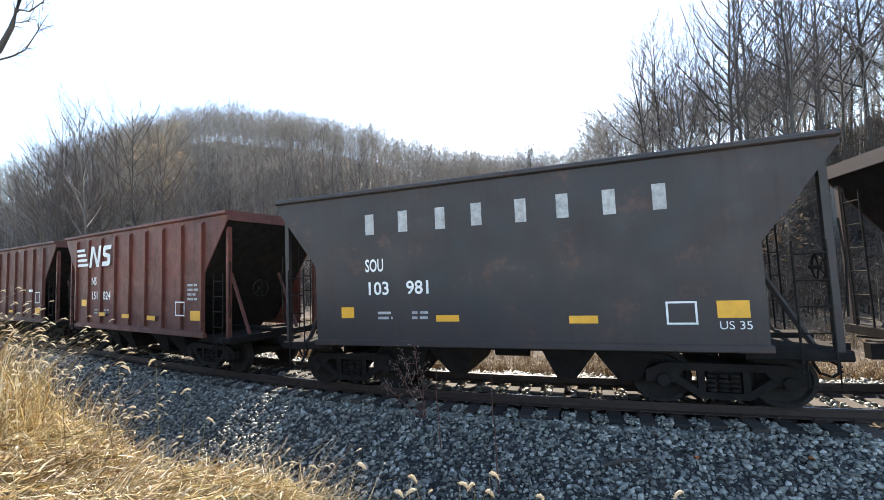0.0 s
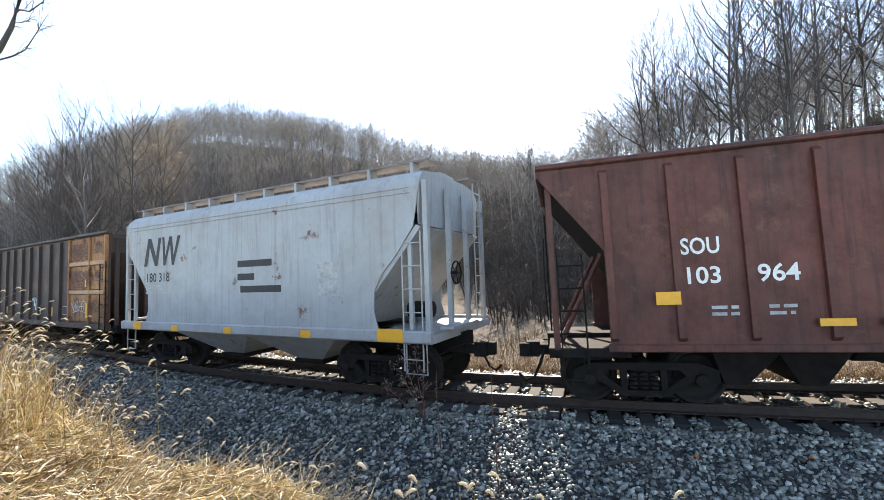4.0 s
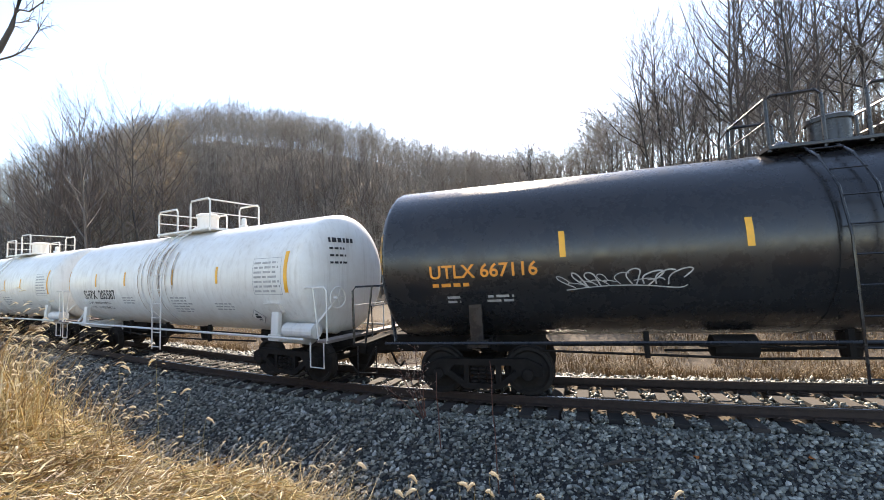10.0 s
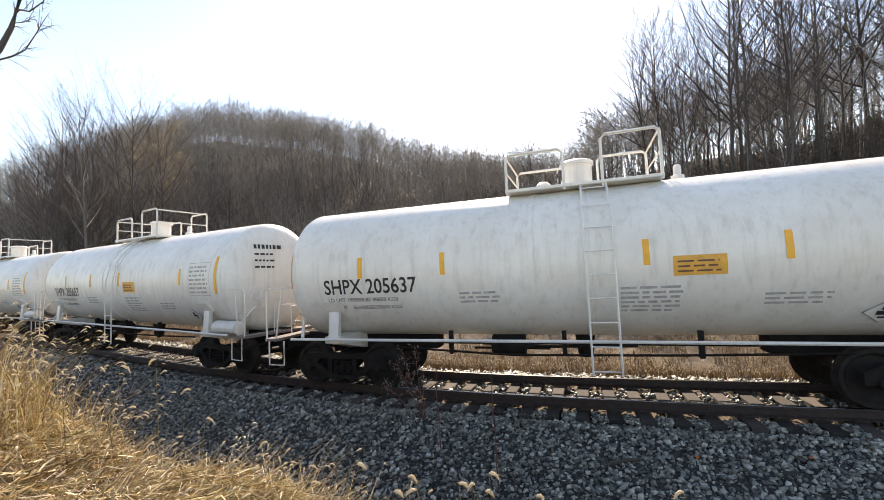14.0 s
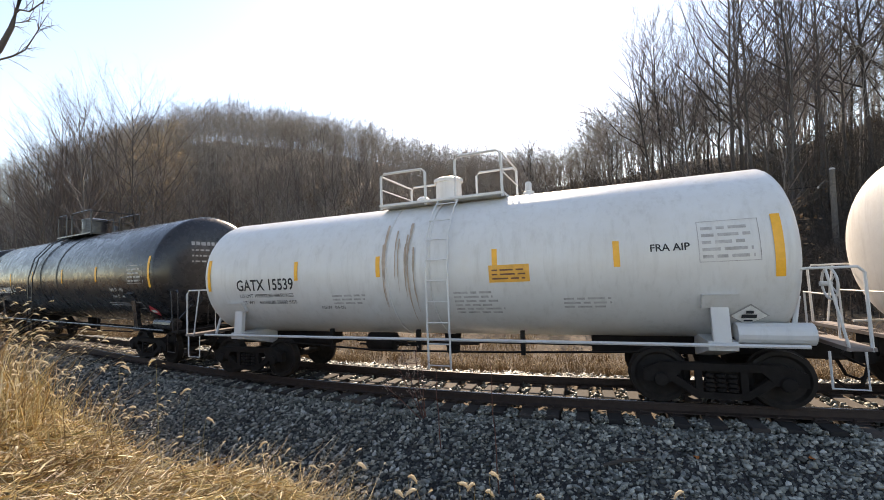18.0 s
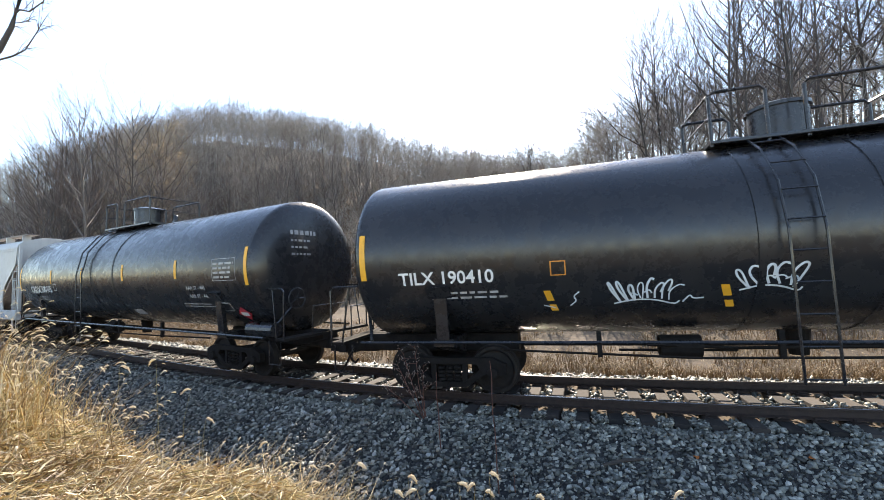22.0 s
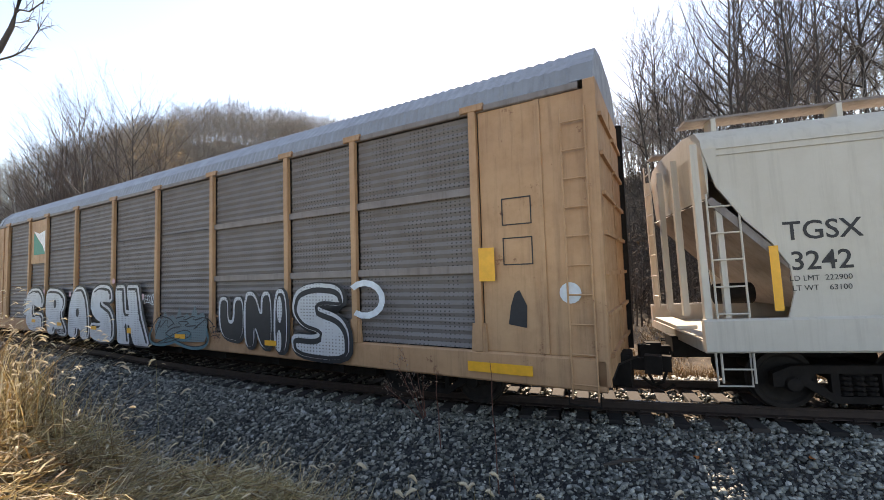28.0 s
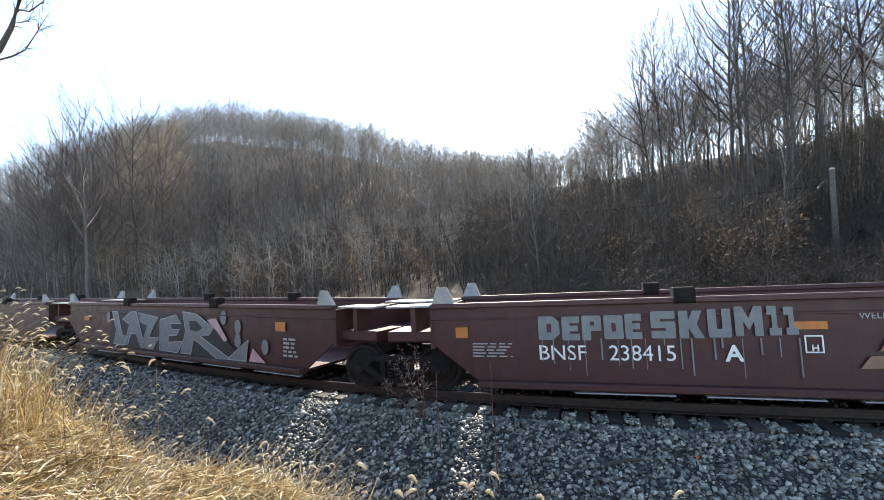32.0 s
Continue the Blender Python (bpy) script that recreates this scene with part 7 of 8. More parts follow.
bed_rings = []
for s in np.concatenate([np.arange(-200, -60, 8.0), np.arange(-60, 36, 0.5), np.arange(36, 120, 8.0)]):
    x, y, a = on_line(s)
    ring = []
    for l in np.arange(-3.7, 3.81, 0.25):
        edge = 0.05 * min(1.0, max(0.0, (3.75 - abs(l)) / 0.3)) + 0.012 * math.sin(s * 7.1 + l * 9)
        ring.append((x + math.sin(a) * l, y - math.cos(a) * l, float(bed(l)) + (edge - 0.02 if abs(l) > 1.33 else -0.1)))
    bed_rings.append(ring)
tagged(new("ballast_bed", Geo().loft(bed_rings, False, False).mesh("ballast_bed", gravel_material(), 60)), "packed crushed stone bed toned as the shaded gaps", "ballast", kind="structure")


# ---- track ----
track = thing("railway_track", "single railway track of rusty rails on timber ties", "railway track", kind="structure")
RAIL_XZ = [(-0.07, -0.17), (0.07, -0.17), (0.07, -0.155), (0.012, -0.135), (0.012, -0.045), (0.036, -0.035), (0.036, -0.006), (0.028, 0.0), (-0.028, 0.0), (-0.036, -0.006), (-0.036, -0.035), (-0.012, -0.045), (-0.012, -0.135), (-0.07, -0.155)]
for y in (-0.755, 0.755):
    rings, heads = [], []
    for s in np.concatenate([np.arange(-460, -60, 8.0), np.arange(-60, 40, 1.0), np.arange(40, 420, 8.0)]):
        m = track_pose(s)
        rings.append([m @ Vector((0, y + a, b)) for a, b in RAIL_XZ])
        heads.append([m @ Vector((0, y + a, b)) for a, b in ((-0.029, 0.0005), (0.029, 0.0005), (0.026, 0.004), (-0.026, 0.004))])
    part("rail", Geo().loft([r[::-1] for r in rings]), M_RAIL, track, "rust-brown steel rail")
    part("rail_head", Geo().loft([r[::-1] for r in heads]), M_SHINE, track, "polished running surface")
tie_me = Geo().loft([[(x, y, z) for x, z in ((-0.115, -0.36), (0.115, -0.36), (0.115, -0.19), (0.1, -0.178), (-0.1, -0.178), (-0.115, -0.19))][::-1] for y in (-1.3, 1.3)]).mesh("tie", M_TIE)
plate_me = Geo().cbox(-0.1, 0.1, -0.19, 0.19, -0.178, -0.166, 0.004).box(-0.06, -0.03, -0.11, -0.08, -0.17, -0.13).box(0.03, 0.06, 0.08, 0.11, -0.17, -0.13).mesh("tie_plate", M_RAIL)
rng = random.Random(21)
TIE_STEP = 0.487
s = -62.0
while s < 34:
    t = part("tie", tie_me, M_TIE, track)
    t.matrix_basis = track_pose(s + rng.uniform(-0.02, 0.02)) @ pose(0, rng.uniform(-0.04, 0.04), rng.uniform(-0.012, 0.008), 0, 0, rng.uniform(-1.2, 1.2))
    if -16 < s < 14:
        for y in (-0.755, 0.755):
            p = part("tie_plate", plate_me, M_RAIL, track)
            p.matrix_basis = track_pose(s) @ pose(0, y, 0)
    s += TIE_STEP
far_ties = Geo()
for s in list(np.arange(-440, -62, TIE_STEP * 2)) + list(np.arange(34.3, 400, TIE_STEP * 2)):
    m = track_pose(s)
    n = len(far_ties.v)
    far_ties.v += [tuple(m @ Vector((x, y, z))) for z in (-0.36, -0.178) for y in (-1.3, 1.3) for x in (-0.115, 0.115)]
    far_ties.f += [tuple(n + i for i in q) for q in ((4, 5, 7, 6), (0, 1, 5, 4), (2, 6, 7, 3), (0, 4, 6, 2), (1, 3, 7, 5))]
tagged(part("far_ties", far_ties, M_TIE, track), kind="stuff")


# ---- loose stones of the ballast ----
bm = bmesh.new()
bmesh.ops.create_icosphere(bm, subdivisions=1, radius=1.0)
bm.verts.ensure_lookup_table()
ICO_V = np.array([v.co[:] for v in bm.verts])
ICO_F = np.array([[v.index for v in f.verts] for f in bm.faces])
bm.free()
CUBE_V = np.array([(x, y, z) for z in (-0.72, 0.72) for y in (-0.72, 0.72) for x in (-0.72, 0.72)])
CUBE_F = np.array([(0, 2, 3), (0, 3, 1), (4, 5, 7), (4, 7, 6), (0, 1, 5), (0, 5, 4), (2, 6, 7), (2, 7, 3), (0, 4, 6), (0, 6, 2), (1, 3, 7), (1, 7, 5)])


def stones(name, s_lo, s_hi, l_lo, l_hi, count, size, seed, label, shape=(CUBE_V, CUBE_F)):
    shape_v, shape_f = shape
    r = np.random.RandomState(seed)
    s = r.uniform(s_lo, s_hi, count)
    l = r.uniform(l_lo, l_hi, count)
    px, py, an = np.interp(s, ALONG, line_x), np.interp(s, ALONG, line_y), np.interp(s, ALONG, turn)
    x, y = px + np.sin(an) * l, py - np.cos(an) * l
    # between the ties the stones lie level with their tops
    crib = np.abs(l) < 1.33
    tie = (s + 62.0 + TIE_STEP / 2) % TIE_STEP - TIE_STEP / 2
    free = ~(crib & (np.abs(tie) < 0.135)) & ~((np.abs(l) > 0.7) & (np.abs(l) < 0.93))
    heap = np.where((np.abs(l) > 1.0) & crib, 0.02, 0.0) * np.clip(1.2 - np.abs(np.abs(tie) - TIE_STEP / 2) / 0.16, 0, 1)
    z = np.where(crib, -0.235 + 0.081 * l + heap, bed(l)) + r.uniform(-0.01, 0.045, count)
    s, l, x, y, z = s[free], l[free], x[free], y[free], z[free]
    count = len(s)
    sz = size * r.uniform(0.55, 1.25, count)
    base = shape_v[None] * (1 + r.uniform(-0.36, 0.32, (count, len(shape_v), 1)))
    base = base * r.uniform(0.5, 1.25, (count, 1, 3)) * np.array([1.25, 1.0, 0.72]) * sz[:, None, None]
    t, u = r.uniform(0, 6.28, count), r.uniform(0, 6.28, count)
    ct, st, cu, su = np.cos(t), np.sin(t), np.cos(u), np.sin(u)
    bx = base[..., 0] * ct[:, None] - base[..., 1] * st[:, None]
    by = base[..., 0] * st[:, None] + base[..., 1] * ct[:, None]
    by2 = by * cu[:, None] - base[..., 2] * su[:, None]
    bz = by * su[:, None] + base[..., 2] * cu[:, None]
    v = np.stack([bx + x[:, None], by2 + y[:, None], bz + z[:, None]], -1).reshape(-1, 3)
    f = (shape_f[None] + (np.arange(count) * len(shape_v))[:, None, None]).reshape(-1, 3)
    me = bpy.data.meshes.new(name)
    me.vertices.add(len(v))
    me.vertices.foreach_set("co", v.ravel())
    me.loops.add(f.size)
    me.loops.foreach_set("vertex_index", f.ravel())
    me.polygons.add(len(f))
    me.polygons.foreach_set("loop_start", np.arange(0, f.size, 3))
    me.update(calc_edges=True)
    me.materials.append(M_STONE)
    return tagged(new(name, me), label, "ballast", kind="stuff")


stones("ballast", -8, 13, 1.3, 3.6, 17000, 0.036, 1, "grey crushed stone ballast on the near shoulder", (ICO_V, ICO_F))
stones("ballast", -8, 13, 1.3, 3.6, 23000, 0.037, 7, "sharp-edged grey crushed stone on the near shoulder")
stones("ballast", -34, -8, 1.25, 3.7, 16000, 0.05, 2, "grey crushed stone ballast along the shoulder")
stones("ballast", -24, 14, -1.33, 1.45, 15000, 0.04, 3, "grey crushed stone between the ties")
stones("ballast", -12, 13, 1.0, 1.45, 12000, 0.03, 8, "grey crushed stone heaped between the tie ends")
stones("ballast", -50, -24, -1.3, 3.6, 4500, 0.08, 4, "grey crushed stone ballast farther along")
stones("ballast", -24, 16, -3.4, -1.3, 5000, 0.06, 5, "grey crushed stone on the far shoulder")
stones("ballast", 13, 34, 1.2, 3.4, 2500, 0.08, 6, "grey crushed stone ballast farther on")


# larger stones that lie loose on the near shoulder, each on its own
STONE_HUES = [(0.05, 0.053, 0.05), (0.13, 0.135, 0.125), (0.24, 0.245, 0.225), (0.42, 0.425, 0.395), (0.6, 0.6, 0.56)]
M_SINGLE = random_tint("single_ballast_stone", STONE_HUES, 0.5, False, 25)
rs = np.random.RandomState(91)
stone_kinds = []
for k in range(8):
    g = Geo()
    v = ICO_V * (1 + rs.uniform(-0.3, 0.22, (len(ICO_V), 1))) * np.array([0.052, 0.04, 0.03]) * rs.uniform(0.8, 1.15, 3)
    g.v, g.f = [tuple(q) for q in v], [tuple(int(i) for i in q) for q in ICO_F]
    stone_kinds.append(g.mesh("stone", M_SINGLE))
bed_ob = bpy.data.objects["ballast_bed"]
for k in range(290):
    s, l = rs.uniform(-5.5, 8.5), rs.uniform(1.55, 3.45)
    x, y, a = on_line(s)
    st = part("stone", stone_kinds[k % 8], M_SINGLE, bed_ob)
    st.matrix_basis = pose(x + math.sin(a) * l, y - math.cos(a) * l, float(bed(l)) + 0.055, rs.uniform(-25, 25), rs.uniform(-25, 25), rs.uniform(0, 360))


# a few things fallen on the stones
def fallen_leaf(x, y, z, turn_deg):
    g = Geo()
    n = 9
    rim = [(0.05 * math.cos(a) * (1 + 0.25 * math.cos(3 * a)), 0.036 * math.sin(a), 0.012 * math.cos(2 * a)) for a in np.linspace(0, 2 * math.pi, n + 1)[:-1]]
    g.v = [tuple(p) for p in rim] + [(a, b, c + 0.002) for a, b, c in rim]
    g.f = [tuple(range(n))[::-1], tuple(range(n, 2 * n))] + [(i, (i + 1) % n, n + (i + 1) % n, n + i) for i in range(n)]
    ob = thing("fallen_leaf", "curled orange fallen leaf on the ballast", "leaf", "leaves on the ballast")
    part("blade", g, M_ORANGELEAF, ob)
    ob.matrix_basis = pose(x, y, z + 0.06, 12, 8, turn_deg)


fallen_leaf(3.45, 5.82, -0.35, 20)
fallen_leaf(4.83, 5.49, -0.3, 75)
fallen_leaf(5.72, 5.92, -0.2, 140)
stick = thing("stick", "dark fallen stick lying on the ballast", "branch")
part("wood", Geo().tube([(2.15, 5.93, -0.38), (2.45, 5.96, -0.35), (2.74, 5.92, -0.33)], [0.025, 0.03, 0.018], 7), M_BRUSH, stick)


# ---- dry grass ----
def blades(name, px, py, height, mat, seed, label, width=0.006, seeds=0.0, bend=0.5, base_z=None, tangle=False):
    r = np.random.RandomState(seed)
    n = len(px)
    z = land(px, py) if base_z is None else base_z
    h = height * r.uniform(0.45, 1.15, n)
    lean_a = r.uniform(0, 6.28, n) if tangle else r.normal(0.6, 1.1, n)
    lean = bend * r.uniform(0.15, 1.0, n) * h
    w = width * r.uniform(0.6, 1.5, n)
    side = lean_a + np.pi / 2
    v, f = [], []
    ks = ((0.0, 0.0, 1.0), (0.4, 0.18, 0.85), (0.75, 0.55, 0.6), (1.0, 1.0, 0.12))
    rows = []
    for up, out, wk in ks:
        cx, cy = px + np.cos(lean_a) * lean * out, py + np.sin(lean_a) * lean * out
        cz = z + h * up * (1 - 0.18 * out)
        rows.append(np.stack([cx - np.cos(side) * w * wk, cy - np.sin(side) * w * wk, cz], -1))
        rows.append(np.stack([cx + np.cos(side) * w * wk, cy + np.sin(side) * w * wk, cz], -1))
        rows.append(np.stack([cx + np.cos(lean_a) * w * wk * 0.9, cy + np.sin(lean_a) * w * wk * 0.9, cz], -1))
    v = np.stack(rows, 1).reshape(-1, 3)
    face = []
    for k in range(3):
        a = 3 * k
        for i in range(3):
            j = (i + 1) % 3
            face.append((a + i, a + j, a + 3 + j, a + 3 + i))
    f = (np.array(face)[None] + (np.arange(n) * 12)[:, None, None]).reshape(-1, 4)
    me = bpy.data.meshes.new(name)
    me.from_pydata(v.tolist(), [], f.tolist())
    me.materials.append(mat)
    ob = tagged(new(name, me), label, "grass", kind="stuff")
    if seeds > 0:
        k = r.rand(n) < seeds
        g = Geo()
        tip = np.stack([px + np.cos(lean_a) * lean, py + np.sin(lean_a) * lean, z + h * 0.82], -1)[k]
        for (x, y, q), a in zip(tip.tolist(), lean_a[k].tolist()):
            ln = r.uniform(0.045, 0.095)
            d = Vector((math.cos(a) * 0.7, math.sin(a) * 0.7, 0.3 + r.uniform(-0.5, 0.5)))
            p = Vector((x, y, q))
            fat = r.uniform(0.7, 1.25)
            droop = r.uniform(0.15, 0.7) * ln
            g.tube([p - d * 0.01, p + d * ln * 0.2 + Vector((0, 0, -droop * 0.04)), p + d * ln * 0.5 + Vector((0, 0, -droop * 0.22)), p + d * ln * 0.78 + Vector((0, 0, -droop * 0.6)), p + d * ln * 0.95 + Vector((0, 0, -droop))], [0.0012, 0.0048 * fat, 0.006 * fat, 0.0048 * fat, 0.0012], 5)
            for _ in range(6):
                u = r.uniform(0.15, 0.9)
                c = p + d * ln * u + Vector((0, 0, -droop * u * u))
                e = (d * 0.6 + Vector((r.uniform(-1, 1), r.uniform(-1, 1), r.uniform(-1, 1)))).normalized() * 0.018 * fat
                g.tube([c, c + e], [0.0011, 0.0004], 3, False)
        tagged(new(name + "_seed_heads", g.mesh("seed_heads", M_SEED, 80)), "pale feathery seed heads on the dry grass", "grass", kind="stuff")
    return ob


def straw(name, px, py, mat, seed, label, lift, length, width):
    """Fallen stems lying across one another in every direction."""
    r = np.random.RandomState(seed)
    n = len(px)
    z = land(px, py) + lift * r.uniform(0.0, 1.0, n) ** 1.5
    a, ln = r.uniform(0, 6.28, n), length * r.uniform(0.4, 1.3, n)
    tilt = r.normal(0.12, 0.4, n)
    sag = r.uniform(-0.05, 0.22, n) * ln
    curl = r.normal(0, 0.25, n) * ln
    w = width * r.uniform(0.6, 1.5, n)
    rows = []
    for u in (-0.5, 0.0, 0.5):
        k = 1 - (2 * u) ** 2
        cx = px + np.cos(a) * ln * u - np.sin(a) * curl * k
        cy = py + np.sin(a) * ln * u + np.cos(a) * curl * k
        cz = z + np.sin(tilt) * ln * u + sag * k
        for q in (0.0, 2.09, 4.19):
            rows.append(np.stack([cx - np.sin(a) * w * np.cos(q), cy + np.cos(a) * w * np.cos(q), cz + w * np.sin(q)], -1))
    v = np.stack(rows, 1).reshape(-1, 3)
    face = [(3 * k + i, 3 * k + (i + 1) % 3, 3 * k + 3 + (i + 1) % 3, 3 * k + 3 + i) for k in range(2) for i in range(3)]
    f = (np.array(face)[None] + (np.arange(n) * 9)[:, None, None]).reshape(-1, 4)
    me = bpy.data.meshes.new(name)
    me.from_pydata(v.tolist(), [], f.tolist())
    me.materials.append(mat)
    return tagged(new(name, me), label, "grass", kind="stuff")


def bank_spots(r, n, x0, x1, y0, y1, rim, back, clear):
    bx, by = r.uniform(x0, x1, n), r.uniform(y0, y1, n)
    e = (bx + 1.13) * 0.405 + (by - 2.57) * 0.914 + (value_noise(bx, by, 0.45, 15) - 0.5) * 0.5
    keep = (e < rim) & (e > -back) & (np.hypot(bx, by) > clear)
    return bx[keep], by[keep]


r = np.random.RandomState(5)
# the bank at the camera's feet: fallen straw, a tangle of bent blades, taller stems with foxtail heads
bx, by = bank_spots(r, 58000, -9.0, 0.9, 0.6, 8.0, 0.7, 2.2, 1.4)
k = value_noise(bx, by, 0.35, 29) > 0.28
straw("dry_grass", bx[k], by[k], M_GRASS, 11, "fallen golden straw matted on the bank", 0.36, 0.28, 0.0024)
bx, by = bank_spots(r, 36000, -9.0, 0.7, 0.6, 8.0, 0.68, 2.2, 1.5)
k = value_noise(bx, by, 0.35, 9) + value_noise(bx, by, 1.1, 4) > 0.95
blades("dry_grass", bx[k], by[k], 0.36, M_GRASS, 1, "tangled golden dry grass on the bank", 0.0042, 0.08, 2.2, tangle=True)
# broad curled leaves in loose tufts
bx, by = bank_spots(r, 22000, -9.0, 0.6, 0.6, 8.0, 0.6, 2.2, 1.6)
k = value_noise(bx, by, 0.3, 19) > 0.5
straw("dry_grass", bx[k], by[k], M_GRASS, 21, "broad curled dry leaves in the grass", 0.45, 0.15, 0.0046)
bx, by = bank_spots(r, 3200, -9.0, 0.3, 0.8, 8.0, 0.22, 2.2, 1.7)
blades("dry_grass", bx, by, 0.52, M_GRASS, 4, "upright golden dry grass stems on the bank", 0.0027, 0.4, 1.2, tangle=True)
bx, by = bank_spots(r, 5000, -12, -2.5, 2.0, 9, 0.35, 1.5, 1.7)
k = value_noise(bx, by, 0.5, 39) > 0.4
blades("dry_grass", bx[k], by[k], 0.92, M_GRASS, 2, "taller golden grass at the bank's crest", 0.0036, 0.5, 1.0, tangle=True)
# loose growth where the bank falls away to the ballast
bx, by = bank_spots(r, 34000, -1.9, 1.1, 1.4, 3.4, 0.88, 0.95, 1.45)
k = r.rand(len(bx)) < np.clip((0.55 - bx) / 1.4, 0.12, 1.0)
straw("dry_grass", bx[k], by[k], M_GRASS, 12, "loose golden straw at the bank's foot", 0.36, 0.28, 0.0024)
blades("dry_grass", bx[k][::4], by[k][::4], 0.32, M_GRASS, 6, "bent golden dry grass at the bank's foot", 0.0032, 0.1, 2.0, tangle=True)
# a thicker tuft on the swell of the bank
n = 9000
bx, by = r.normal(-1.15, 0.62, n), r.normal(2.85, 0.36, n)
k = (np.hypot(bx, by) > 1.9) & (value_noise(bx, by, 0.3, 69) > 0.3)
straw("dry_grass", bx[k], by[k], M_GRASS, 13, "golden straw heaped on the swell of the bank", 0.34, 0.28, 0.0024)
blades("dry_grass", bx[k][::5], by[k][::5], 0.46, M_GRASS, 9, "golden grass tuft on the swell of the bank", 0.0032, 0.16, 1.6, tangle=True)
# thin brown weeds and leaning stems scattered over the foot of the bank and the edge of the stones
bx, by = bank_spots(r, 2600, -2.6, 1.7, 1.5, 4.6, 1.5, 0.6, 1.5)
k = value_noise(bx, by, 0.4, 59) > 0.45
blades("dead_weeds", bx[k], by[k], 0.34, M_DEADWEED, 8, "thin brown dead weeds at the edge of the stones", 0.0016, 0.05, 1.5, tangle=True)
straw("dead_weeds", bx[::3], by[::3], M_DEADWEED, 18, "brown broken stems strewn over the stones", 0.16, 0.34, 0.0018)
bx, by = bank_spots(r, 8000, -7.0, -3.2, 2.6, 6.0, 0.45, 1.2, 3.5)
k = value_noise(bx, by, 0.45, 49) > 0.42
blades("dry_grass", bx[k], by[k], 0.98, M_GRASS, 7, "tall golden grass curtain along the bank's edge", 0.0036, 0.4, 0.9, tangle=True)
# short trodden grass round the camera and behind it
n = 26000
bx, by = r.uniform(-9, 8, n), r.uniform(-7, 2.6, n)
k = ((bx + 1.13) * 0.405 + (by - 2.57) * 0.914 < -0.6) & (value_noise(bx, by, 0.6, 79) > 0.25) & (np.hypot(bx, by) > 0.3)
straw("dry_grass", bx[k], by[k], M_GRASS, 14, "short trodden straw on top of the bank", 0.07, 0.26, 0.0028)
# strip of grass beyond the line
n = 52000
s = r.uniform(-40, 24, n)
l = -(2.75 + 6.2 * r.uniform(0, 1, n) ** 1.7)
fx, fy, fa = np.interp(s, ALONG, line_x), np.interp(s, ALONG, line_y), np.interp(s, ALONG, turn)
fx, fy = fx + np.sin(fa) * l, fy - np.cos(fa) * l
keep = value_noise(fx, fy, 1.8, 6) + 0.5 * value_noise(fx, fy, 0.6, 8) > 0.6
blades("dry_grass", fx[keep], fy[keep], 0.42, M_FARGRASS, 3, "dry grass strip beyond the track", 0.006, 0.12, 1.1, tangle=True)


